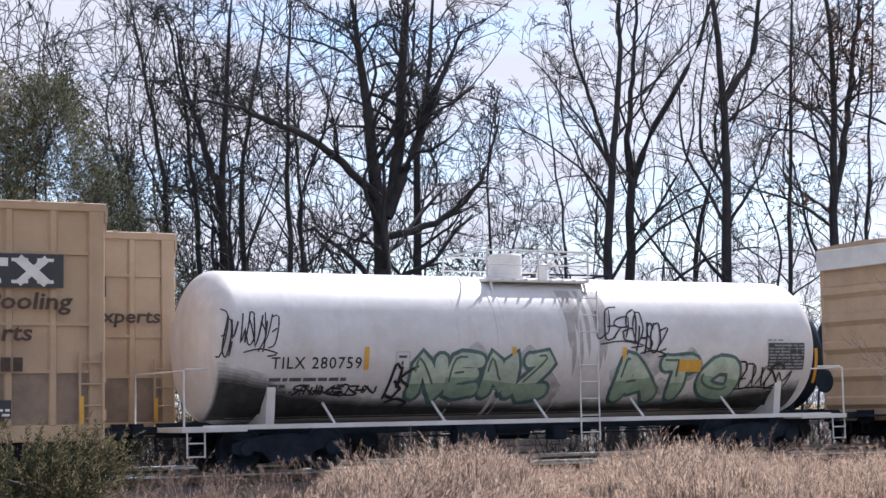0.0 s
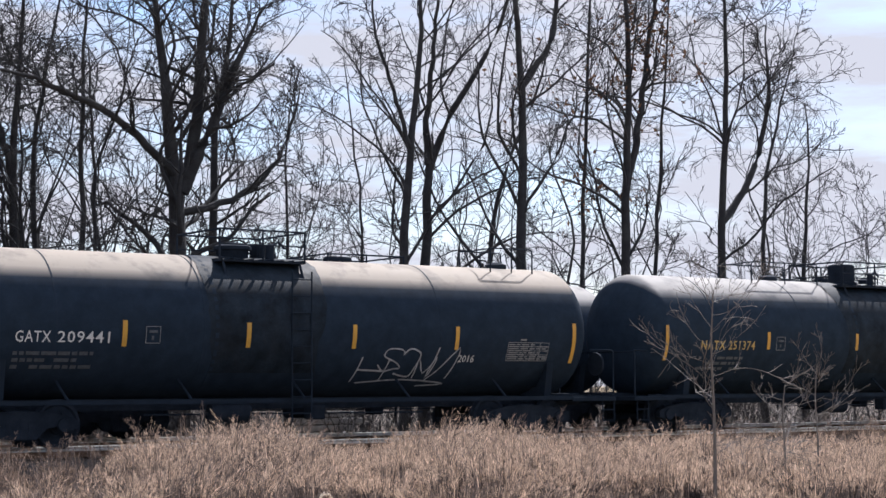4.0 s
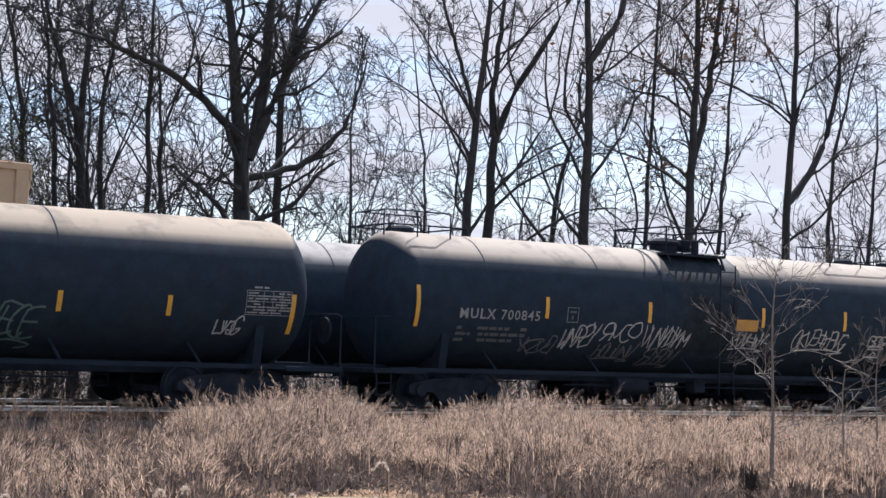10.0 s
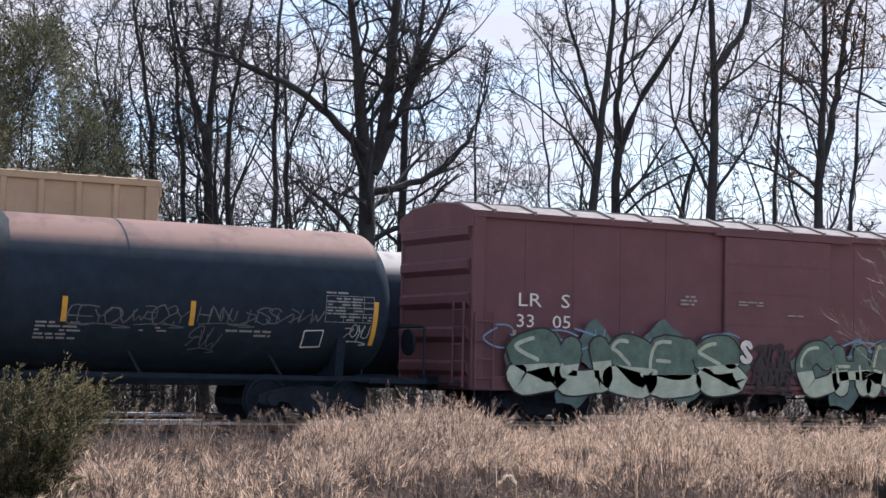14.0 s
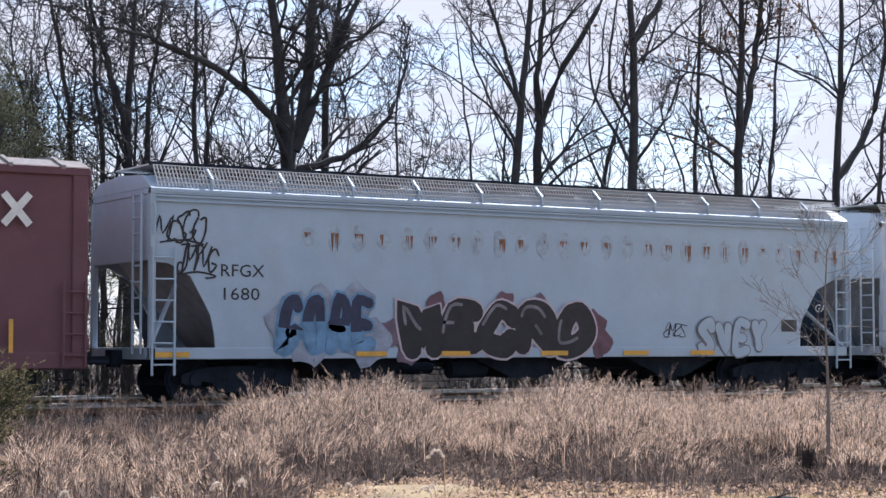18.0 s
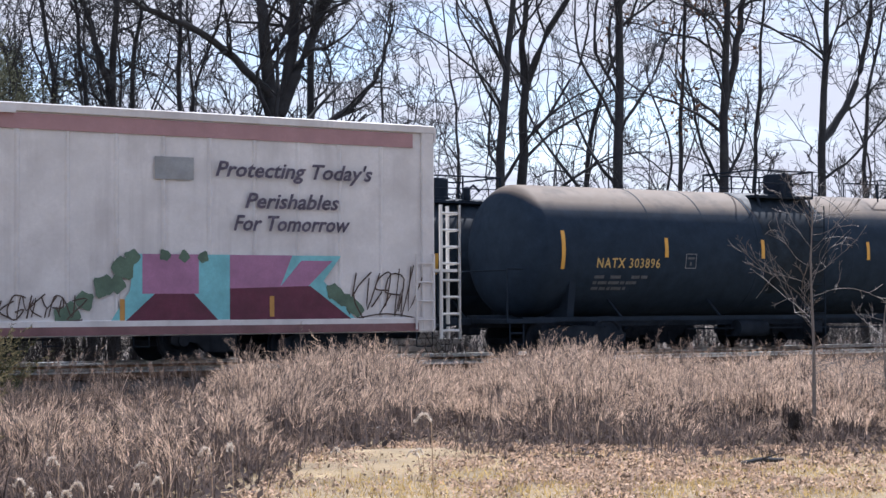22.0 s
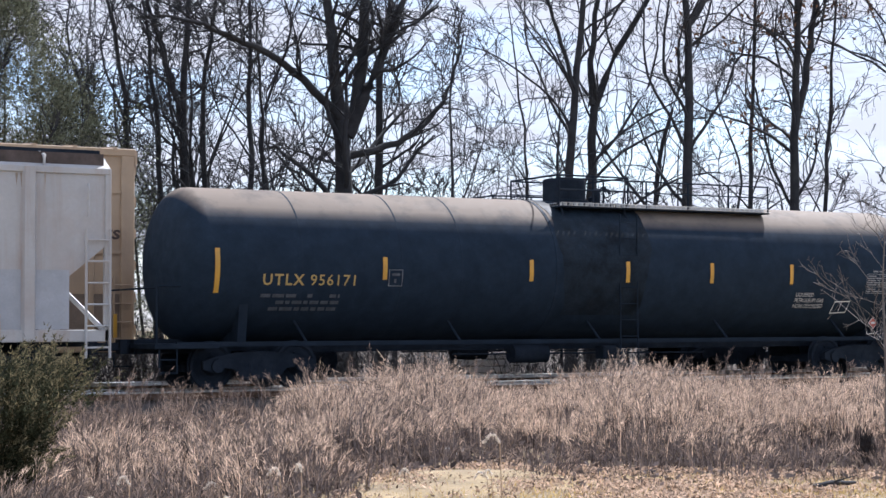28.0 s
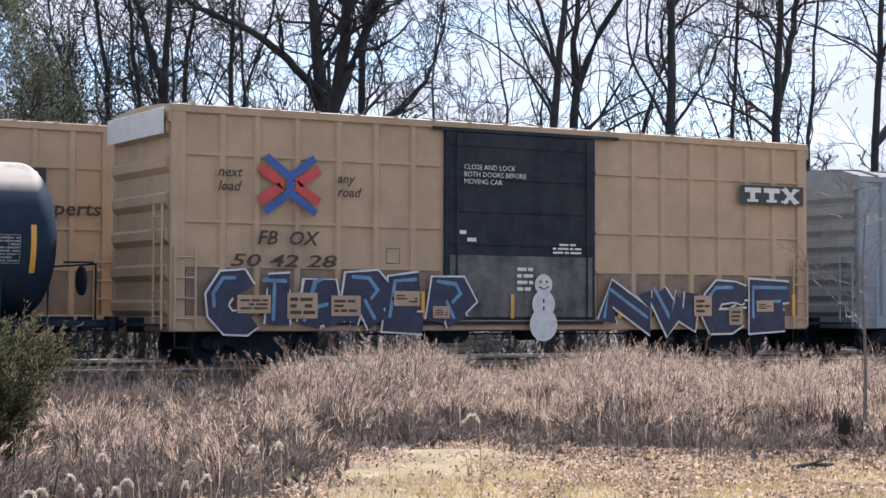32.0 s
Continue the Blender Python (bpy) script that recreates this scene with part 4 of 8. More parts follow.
    part("stirrup", Geo().tube([(0.08, -half - 0.02, sill), (0.08, -half - 0.02, sill - 0.3), (0.46, -half - 0.02, sill - 0.3), (0.46, -half - 0.02, sill)], 0.018), M["steel_dark"], car)
    part("stirrup", Geo().tube([(length - 0.46, -half - 0.02, sill), (length - 0.46, -half - 0.02, sill - 0.3), (length - 0.08, -half - 0.02, sill - 0.3), (length - 0.08, -half - 0.02, sill)], 0.018), M["steel_dark"], car)
    running_gear(car, 0.0, length, sill - 0.02, 0.85)
    return car, side_flat(half), random.Random(int(u * 10) + 3)


def words(car, wall, body, x, z, size, ink, label="", width=None, lean=0.0, spacing=1.0, lift=0.008, fat=0.0, cut=0.0):
    vs, fs = glyphs(body, size, fat=fat, lean=lean, spacing=spacing)
    k = (width / max(v[0] for v in vs)) if width else 1.0
    for piece in words_apart([(a * k, b) for a, b in vs], fs, 0.30 * size):
        laid("lettering", [moved(piece, x, z)], wall, M[ink], car, label, lift, cut)


FINE = ("small_print", "panel_print", "rust_drip")


def marks(car, wall, pieces, paint, name="marking", label="", lift=0.008, cut=0.0):
    """Painted marks, one object each; print too fine to pick apart stays together."""
    if name in FINE:
        tagged(laid(name, pieces, wall, M[paint], car, "", lift, cut), label, kind="stuff")
    else:
        for i, piece in enumerate(pieces):
            laid(name, [piece], wall, M[paint], car, label, lift + 0.0007 * (i % 12), cut)


def hopper(label, u, length, paint, cut0, cut1, side_top, sill=0.86, half=1.58, ribs=(), roof_paint=None, walk_z=None, dark_ends=True, curved=True):
    """A covered hopper: high sides with sloping cut-outs at the ends, a roof with hatches and a running board above it."""
    car = start_car("covered_hopper_car", label, u, "hopper car")
    p = M[paint]
    walk_z = walk_z or side_top + 0.5
    low = 0.62
    # the side sheets: full height between the cut-outs, which rise to the ends
    def outline():
        c0, c1 = cut0, length - cut1
        top, z1, z2 = side_top, sill + 0.22, side_top - 1.42
        arc0 = [(c0 - 0.02, z1 + 0.25), (c0 - 0.10, z1 + 0.62), (c0 * 0.62, z2 - 0.25), (c0 * 0.28, z2)] if curved else [(c0, z1 + 0.7), (c0 * 0.5, z2 - 0.55)]
        arc1 = [(length - x * cut1 / cut0, z) for x, z in arc0]
        return [(0.05, top), (0.05, z2 + 0.02)] + arc0[::-1] + [(c0, z1), (c1, z1)] + arc1 + [(length - 0.05, z2 + 0.02), (length - 0.05, top)]
    line = outline()
    for y in (-half + 0.03, half - 0.07):
        part("side_sheet", Geo().prism(line, y, y + 0.04), p, car)
    part("side_sill", Geo().box(0.0, length, -half, half, sill, sill + 0.22, 0.012), p, car)
    part("top_chord", Geo().box(0.0, length, -half - 0.01, half + 0.01, side_top - 0.12, side_top, 0.012), p, car)
    # slope sheets and the inside of the car
    z2 = side_top - 1.42
    slope = [(0.15, z2 + 0.5), (0.15, side_top), (length - 0.15, side_top), (length - 0.15, z2 + 0.5), (length - cut1 - 0.75, sill + 0.15), (cut0 + 0.75, sill + 0.15)]
    # shade of the end openings is put into this darker grey
    part("slope_sheet", Geo().prism(slope, -half + 0.16, half - 0.16), M["shadow_grey"] if dark_ends else p, car)
    for x in (0.02, length - 0.08):
        part("end_sheet", Geo().box(x, x + 0.06, -half + 0.05, half - 0.05, z2 + 0.05, side_top, 0.01), p, car)
        part("end_post", Geo().box(x - 0.02, x + 0.10, -half, -half + 0.12, sill, side_top, 0.01), p, car)
        part("end_post", Geo().box(x - 0.02, x + 0.10, half - 0.12, half, sill, side_top, 0.01), p, car)
        part("end_brace", Geo().tube([(x, -half + 0.1, sill + 0.2), (x + (1.2 if x < 1 else -1.2), -0.3, z2)], 0.05), p, car)
        part("end_floor", Geo().box(min(x, x + (cut0 if x < 1 else -cut1)), max(x, x + (cut0 if x < 1 else -cut1)), -half + 0.06, half - 0.06, sill + 0.02, sill + 0.08), M["steel_dark"], car)
    for x in ribs:
        part("side_post", Geo().prism([(x - 0.13, -half + 0.03), (x - 0.09, -half - 0.07), (x + 0.09, -half - 0.07), (x + 0.13, -half + 0.03)], sill + 0.02, side_top - 0.02, "z"), p, car)
    # roof, hatches, running board with brackets
    rp = M[roof_paint or paint]
    part("roof", Geo().prism([(-half, side_top), (-half * 0.72, side_top + 0.26), (0, side_top + 0.34), (half * 0.72, side_top + 0.26), (half, side_top)], 0.0, length, "x"), rp, car)
    if curved:
        for k in range(3):
            z = side_top - 0.06 - 0.09 * k
            part("roof_bead", Geo().box(0.1, length - 0.1, -half - 0.025, -half + 0.03, z - 0.015, z + 0.015), p, car)
    n = int(length / 1.5)
    for i in range(n):
        x = 0.5 + (i + 0.5) * (length - 1.0) / n
        part("bracket", Geo().tube([(x, -half * 0.98, side_top - 0.05), (x, -half * 0.98, side_top + 0.2), (x, -half * 0.8, walk_z - 0.06), (x, -0.55, walk_z - 0.04)], 0.035), p, car)
    for y in (-half * 0.80, 0.55):
        part("running_board_edge", Geo().box(0.1, length - 0.1, y, y + 0.05, walk_z - 0.05, walk_z + 0.025), M["steel_dark"], car, "dark edge of the roof running board")
    y0, y1, za, zb = -half * 0.97, -half * 0.80, side_top + 0.02, walk_z - 0.09
    g = Geo()
    k = int(length / 0.075)
    for i in range(k):
        x = 0.15 + i * (length - 0.3) / k
        g.add([(x, y0 - 0.02, za + 0.02), (x + 0.028, y0 - 0.02, za + 0.02), (x + 0.028, y1 - 0.02, walk_z - 0.04), (x, y1 - 0.02, walk_z - 0.04)], [(0, 1, 2, 3)])
    for q in (0.2, 0.4, 0.6, 0.8, 0.97):
        g.box(0.15, length - 0.15, y0 + (y1 - y0) * q - 0.03, y0 + (y1 - y0) * q - 0.02, za + (walk_z - 0.04 - za) * q, za + (walk_z - 0.04 - za) * q + 0.02)
    if curved:
        tagged(part("grating", g, M["grating"], car, smooth=0), "pale open steel mesh", kind="stuff")
    else:
        part("roof_board", Geo().box(0.1, length - 0.1, y0 + 0.05, y0 + 0.09, za, walk_z - 0.06), M["brown_board"], car, "weathered brown board along the roof edge")
    part("roof_edge", Geo().prism([(y0 + 0.25, za), (y0 + 0.28, za + 0.08), (y1 + 0.25, za + 0.16), (y1 + 0.3, za)], 0.12, length - 0.12, "x"), rp, car, "pale rolled edge of the roof")
    part("walkway_deck", Geo().box(0.12, length - 0.12, -half * 0.79, 0.54, walk_z - 0.04, walk_z - 0.01), M["grating"], car)
    for i in range(n):
        x = 0.5 + (i + 0.5) * (length - 1.0) / n
        part("hatch", Geo().box(x - 0.4, x + 0.4, 0.0, 0.7, side_top + 0.3, walk_z - 0.05, 0.02), rp, car)
    # ladders and gates at the ends
    for x in (0.0, length - 0.5):
        part("ladder", ladder(x + 0.03, -half - 0.05, sill - 0.3, z2 + 0.3, 0.45, 6), p, car)
        part("grab_iron", Geo().tube([(x + 0.06, -half - 0.06, side_top - 0.9), (x + 0.06, -half - 0.10, side_top - 0.4), (x + 0.06, -half - 0.06, side_top - 0.3)], 0.02), p, car)
    part("end_ladder", ladder(-0.08, -half + 0.25, sill + 0.1, side_top - 0.1, 0.42, 10, across="y"), p, car)
    for i in range(3):
        x = cut0 + 1.4 + (i + 0.5) * (length - cut0 - cut1 - 2.8) / 3
        part("outlet_gate", Geo().prism([(x - 1.6, sill + 0.1), (x + 1.6, sill + 0.1), (x + 0.35, low - 0.2), (x - 0.35, low - 0.2)], -1.1, 1.1), M["steel_dark"], car)
    running_gear(car, 0.0, length, sill - 0.1, 0.55, sill=True)
    return car, side_flat(half - 0.03), random.Random(int(u * 10) + 5)

# ---- the passing train, from its head to its tail ----
TTX_POSTS = (1.05, 1.77, 2.63, 3.53, 4.37, 5.22, 10.75, 11.55, 12.35, 13.15, 13.95, 14.75)


def x_logo(car, wall, x0, z0, x1, z1):
    """Two bent bars crossing, blue over red."""
    w, h = x1 - x0, z1 - z0
    def pt(a, b):
        return x0 + a * w, z0 + b * h
    marks(car, wall, [stroke([pt(0.0, 0.80), pt(0.36, 0.53), pt(0.36, 0.47), pt(0.0, 0.20)], 0.19), stroke([pt(1.0, 0.80), pt(0.64, 0.53), pt(0.64, 0.47), pt(1.0, 0.20)], 0.19)], "red", "emblem", "", 0.08)
    marks(car, wall, [stroke([pt(0.10, 1.0), pt(0.46, 0.68), pt(0.52, 0.5), pt(0.46, 0.32), pt(0.08, 0.0)], 0.15), stroke([pt(0.92, 1.0), pt(0.50, 0.64)], 0.15), stroke([pt(0.94, 0.0), pt(0.50, 0.36)], 0.15)], "blue", "emblem", "", 0.084)


def tan_boxcar(label, u, length=15.7, variant=0, parked=None, along=0.0):
    door = (5.95, 9.7)
    car, wall, rng = boxcar(label, u, length, "tan", 5.0, door, "door_black", posts=TTX_POSTS, rails_z=(4.08, 2.80, 1.95), end_ribs=6, car=parked, roof_ribs=18)
    x_logo(car, wall, 1.78, 3.0, 3.06, 4.08)
    words(car, wall, "next\nload", 0.90, 3.66, 0.27, "ink_brown", "slanted dark lettering", lean=0.3, lift=0.08, fat=0.016)
    words(car, wall, "any\nroad", 3.44, 3.62, 0.27, "ink_brown", lean=0.3, lift=0.08, fat=0.016)
    words(car, wall, "FB  OX", 0.88 if variant != 2 else 1.72, 2.38, 0.38, "ink_brown", "slanted dark car lettering", width=1.36, lean=0.25, lift=0.08, fat=0.018)
    words(car, wall, {0: "50 53 24", 2: "50 42 28"}.get(variant, "50 51 17"), 0.84 if variant != 2 else 1.15, 1.95, 0.34, "ink_brown", "slanted dark car number", width=2.3, lean=0.2, lift=0.08, fat=0.014)
    tx, tw = (11.54 + along, 1.0) if variant != 2 else (13.68, 0.72)
    marks(car, wall, [rect(tx, 3.44 + (0.10 if tw < 1 else 0), tx + 2.62 * tw, 4.04 - (0.06 if tw < 1 else 0))], "sign_dark", "emblem_plate", "dark plate with a white emblem", 0.08)
    for k in range(3):
        x = tx + (0.18 + k * 0.78) * tw
        z = 3.51 if tw == 1 else 3.60
        bars = [rect(x, z + 0.30 * tw, x + 0.66 * tw, z + 0.45 * tw), rect(x + 0.22 * tw, z + 0.075 * tw, x + 0.42 * tw, z + 0.31 * tw), rect(x + 0.1 * tw, z, x + 0.54 * tw, z + 0.08 * tw)]
        if k == 2:
            bars = [stroke([(x + 0.06 * tw, z + 0.45 * tw), (x + 0.58 * tw, z)], 0.17 * tw), stroke([(x + 0.06 * tw, z), (x + 0.58 * tw, z + 0.45 * tw)], 0.13 * tw)]
            bars += [rect(x + a * tw, z + b * tw, x + (a + 0.3) * tw, z + (b + 0.06) * tw) for a in (-0.06, 0.40) for b in (0.0, 0.39)]
        marks(car, wall, bars, "ink_white", "emblem", "", 0.086)
    if variant == 1:
        words(car, wall, "Railcar Pooling Experts", 10.75, 3.08, 0.40, "ink_brown", "dark lettering", width=4.6, lift=0.08, fat=0.022, lean=0.12)
    elif variant != 2:
        words(car, wall, "Railcar Pooling", 11.18 + along, 3.06, 0.42, "ink_brown", "dark lettering", width=3.15, lift=0.08, fat=0.022, lean=0.12)
        words(car, wall, "Experts", 12.02 + along, 2.50, 0.42, "ink_brown", width=1.58, lift=0.08, fat=0.022, lean=0.12)
        marks(car, wall, [rect(11.94 + along + i * 0.22, 1.95, 12.11 + along + i * 0.22, 2.2) for i in range(7)], "ink_brown", "marking", "", 0.08)
    d0 = door[0]
    words(car, wall, "CLOSE AND LOCK\nBOTH DOORS BEFORE\nMOVING CAR", d0 + 0.4, 4.02, 0.15, "ink_white", "small white lettering", lift=0.1)
    marks(car, wall, small_print(rng, d0 + 0.3, 2.5, d0 + 0.75, 2.8, 2) + small_print(rng, d0 + 2.6, 2.3, d0 + 3.4, 2.55, 3) + small_print(rng, d0 + 1.7, 1.5, d0 + 2.1, 2.05, 4), "ink_white", "small_print", "", 0.1)
    marks(car, wall, [rect(d0 + 1.55, 0.95, d0 + 1.63, 1.45), rect(0.95, 0.95, 1.03, 1.5), rect(5.35, 0.95, 5.43, 1.5), rect(10.25, 0.95, 10.33, 1.45), rect(15.2, 1.0, 15.28, 1.5)], "yellow", "reflective_strip", "yellow reflective strip", 0.1)
    marks(car, wall, [rect(13.55, 1.12, 13.98, 1.45)], "sign_dark", "data_plate", "", 0.08)
    marks(car, wall, small_print(rng, 13.6, 1.15, 13.95, 1.4, 3), "ink_white", "small_print", "", 0.084)
    marks(car, wall, [stroke([(4.55, 2.05), (4.85, 2.05), (4.85, 2.35), (4.55, 2.35), (4.55, 2.05)], 0.018)], "ink_brown", "stencil_box", "", 0.08)
    # grime along the lower panels and a pale placard band on the leading end
    part("lower_panel", Geo().box(0.32, door[0] - 0.1, -1.545, -1.50, 0.98, 1.92), M["tan_grime"], car)
    part("lower_panel", Geo().box(door[1] + 0.1, length - 0.32, -1.545, -1.50, 0.98, 1.92), M["tan_grime"], car)
    part("end_band", Geo().box(-0.16, -0.12, -1.5, 1.5, 4.42, 4.92, 0.01), M["white_steel"], car, "stained pale band across the end")
    return car, wall, rng


tan_boxcar("tan ribbed boxcar with a black sliding door at the train's head", -5.85, variant=0, along=0.75)

# the white tank car with sprayed letters
car, wall, rng = tank_car("white tank car with black lower ends and green sprayed letters", 11.14, 15.75, "white", (4.02, 7.38, 10.11), "TILX 280759", "ink_black", tall=0.05,
                          number_x=(2.0, 3.92), number_z=1.98, panel=(13.98, 1.9, 15.0, 2.5), man=(7.1, 9.6), dome="can", trim="white_steel", strip_z=(1.95, 2.40), seams=(6.1, 7.2, 8.6), tall_ends=False, number_size=0.32)
graffiti(rng, "NEMZ", 5.05, 1.29, 8.4, 2.28, M["pale_lime"], M["teal"], wall, car, 0.12, M["dark_green"], M["green"], rim=0.075, fat=0.30, halo=M["soot_1"], label="pale green sprayed letters edged in black")
graffiti(rng, "ATO", 9.9, 1.22, 13.3, 2.26, M["pale_lime"], M["teal"], wall, car, 0.12, M["dark_green"], M["green"], rim=0.075, fat=0.34, halo=M["soot_1"])
marks(car, wall, [rect(11.53, 1.87, 12.14, 2.13)], "yellow", "warning_panel", "yellow warning panel", 0.02, 0.1)
marks(car, wall, scrawl(rng, 0.95, 2.15, 1.25, 3.1, 3, 0.05) + scrawl(rng, 1.42, 2.33, 2.12, 3.05, 6, 0.045) + scrawl(rng, 9.5, 2.5, 10.6, 3.2, 5, 0.05) + scrawl(rng, 10.5, 2.3, 11.18, 3.0, 4, 0.06) + scrawl(rng, 4.6, 1.35, 5.1, 2.06, 2, 0.09)
      + scrawl(rng, 13.1, 1.5, 14.6, 2.05, 6, 0.06) + scrawl(rng, 2.57, 1.46, 4.27, 1.66, 9, 0.06), "black_spray", "scrawl", "black sprayed scrawl", 0.012, 0.15)
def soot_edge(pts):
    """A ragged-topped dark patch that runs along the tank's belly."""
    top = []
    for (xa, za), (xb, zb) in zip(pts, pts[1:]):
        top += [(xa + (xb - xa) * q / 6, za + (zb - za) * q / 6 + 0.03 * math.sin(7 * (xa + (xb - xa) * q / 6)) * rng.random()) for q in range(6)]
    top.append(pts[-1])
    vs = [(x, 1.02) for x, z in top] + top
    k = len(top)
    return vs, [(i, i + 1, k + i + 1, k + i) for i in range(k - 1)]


for k in range(14):
    xx, hh = 8.75 + 0.5 * rng.random() + 0.5 * (k % 3 == 0), rng.uniform(0.7, 1.9)
    w0 = rng.uniform(0.02, 0.06)
    marks(car, wall, [([(xx - w0, 3.62 - hh * q) for q in (0.0, 0.2, 0.4, 0.6, 0.8)] + [(xx, 3.62 - hh)] + [(xx + w0, 3.62 - hh * q) for q in (0.8, 0.6, 0.4, 0.2, 0.0)], [(j, j + 1, 9 - j, 10 - j) for j in range(4)] + [(4, 5, 6)])], "grey_run", "grime_run", "grey grime run below the manway", 0.002 + 0.0006 * k, 0.08)
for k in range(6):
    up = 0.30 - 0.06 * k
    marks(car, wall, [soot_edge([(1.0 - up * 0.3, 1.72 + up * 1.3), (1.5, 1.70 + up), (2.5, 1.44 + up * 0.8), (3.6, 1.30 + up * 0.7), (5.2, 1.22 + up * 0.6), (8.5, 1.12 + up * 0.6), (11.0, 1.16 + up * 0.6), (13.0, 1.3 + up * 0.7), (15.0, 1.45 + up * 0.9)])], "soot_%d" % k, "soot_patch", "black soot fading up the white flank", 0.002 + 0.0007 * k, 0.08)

car, wall, rng = tan_boxcar("tan ribbed boxcar with a black door and white sprayed letters", 29.33, 15.6, 0)
marks(car, side_flat(1.66), [puff(0.42 + 0.12 * math.sin(3 * i), 2.95 + 0.16 * i, 0.26 - 0.02 * i, i) for i in range(5)], "faded_white", "sprayed_cloud", "faded white spray blot", 0.004)
wall_g = side_flat(1.68)
graffiti(rng, "TERSL", 2.35, 0.6, 6.1, 1.85, M["faded_white"], M["maroon_dull"], wall_g, car, shade=M["pink_grey"], rim=0.035, fat=0.42, label="white sprayed letters edged in dark red")
marks(car, wall_g, scrawl(rng, 4.6, 1.7, 6.0, 2.25, 3, 0.05), "ink_brown", "scrawl", "", 0.004)
marks(car, side_flat(1.72), scrawl(rng, 6.85, 2.46, 8.16, 3.23, 6, 0.035) + scrawl(rng, 6.2, 1.3, 6.9, 1.8, 5, 0.03), "ink_grey", "scrawl", "", 0.004)
marks(car, side_flat(1.68), scrawl(rng, 11.2, 0.95, 13.2, 1.6, 6, 0.08), "ink_grey", "scrawl", "", 0.004)

car, wall, rng = boxcar("dark navy boxcar with yellow lettering and silver sprayed letters", 46.81, 15.55, "navy", 4.28, (6.2, 9.3), None, posts=(1.4, 2.8, 4.2, 5.6, 9.9, 11.2, 12.5, 13.8), arch=0.16, roof="galv", end_ribs=6, roof_ribs=16, post=(0.03, 0.012, 0.02))
words(car, wall, "CS  XT", 1.04, 2.32, 0.40, "ink_yellow", "yellow car lettering", width=1.35, lift=0.07)
words(car, wall, "13  05", 1.06, 1.76, 0.40, "ink_yellow", "yellow car number", width=1.35, lift=0.07)
for k in range(3):
    x = 12.28 + k * 0.86
    bars = ([rect(x, 3.14, x + 0.17, 3.64), rect(x + 0.18, 3.50, x + 0.52, 3.64), rect(x + 0.18, 3.14, x + 0.52, 3.28)],
            [rect(x, 3.51, x + 0.5, 3.64), rect(x, 3.40, x + 0.16, 3.505), rect(x, 3.33, x + 0.5, 3.395), rect(x + 0.34, 3.25, x + 0.5, 3.325), rect(x, 3.14, x + 0.5, 3.245)],
            [stroke([(x + 0.04, 3.64), (x + 0.5, 3.14)], 0.17), stroke([(x + 0.5, 3.64), (x + 0.04, 3.14)], 0.17)])[k]
    marks(car, wall, bars, "ink_yellow", "emblem", "", 0.07)
    marks(car, wall, [rect(x - 0.02, 3.0, x + 0.54, 3.07)], "ink_yellow", "emblem_rule", "", 0.07)
wg = side_flat(1.64)
graffiti(rng, "SIKCE", 2.25, 1.0, 6.0, 2.02, [M["silver"], M["steel_mist"], M["pink_grey"]], M["black_spray"], wg, car, glint=M["white_spray"], shade=M["teal"], rim=0.04, fat=0.33, tight=1.18, wild=1.4, halo=M["steel_mist"], label="silver sprayed letters")
graffiti(rng, "TIMEO", 9.6, 1.09, 13.3, 2.3, [M["greyed_mauve"], M["ash"]], M["pink_grey"], wg, car, glint=M["pink_grey"], shade=M["dull_plum"], rim=0.03, fat=0.30, soft=False, tight=1.15, wild=1.5)
marks(car, wall, [rect(0.92, 1.12, 1.45, 1.32)], "yellow", "warning_panel", "", 0.07)
marks(car, wall, [rect(3.0, 0.76, 3.6, 0.86), rect(5.4, 0.76, 5.9, 0.86), rect(9.6, 0.76, 12.2, 0.82)], "ink_yellow", "marking", "", 0.07)
marks(car, side_flat(1.64), scrawl(rng, 7.0, 1.1, 8.6, 1.55, 4, 0.10), "turquoise", "scrawl", "pale turquoise sprayed tag", 0.03)

car, wall, rng = tank_car("black tank car with a white sprayed outline tag", 63.3, 16.5, "black", (1.5, 4.6, 7.3, 9.81, 12.45, 15.72), "GATX 209441", "ink_white", number_x=(2.4, 4.3), panel=(13.86, 1.72, 15.0, 2.12), man=(6.9, 8.9), rails=((14.0, 15.2),), dome="flat", a=0.9)
marks(car, wall, scrawl(rng, 10.14, 1.28, 12.44, 1.95, 5, 0.05), "chalk", "scrawl", "white sprayed outline letters", 0.012, 0.15)
words(car, wall, "2016", 12.55, 1.68, 0.22, "ink_white", cut=0.15, lift=0.012)
car, wall, rng = tank_car("slate grey tank car with yellow stencilled number", 80.2, 17.85, "slate", (1.69, 5.09, 8.31, 11.33, 14.13, 17.15), "NATX 251374", number_x=(2.8, 4.62), panel=(15.9, 2.0, 16.9, 2.45), man=(8.4, 10.9), strip_z=(2.03, 2.46), a=1.2, rails=((5.4, 7.8),))
marks(car, wall, [stroke([(14.9, 1.55), (15.3, 1.55), (15.3, 1.82), (14.9, 1.82), (14.9, 1.55)], 0.03)], "ink_white", "plate_frame", "", 0.01, 0.1)
car, wall, rng = tank_car("dusty grey tank car with white stencilled number", 98.31, 18.0, "dusty", (1.95, 5.02, 7.93, 10.3, 13.48, 15.49, 17.3), "CRGX 16355", "ink_white", number_x=(3.09, 4.71), panel=(15.9, 2.05, 16.9, 2.45), man=(7.85, 9.8), strip_z=(1.83, 2.22), a=1.25, rails=((1.3, 3.0),))
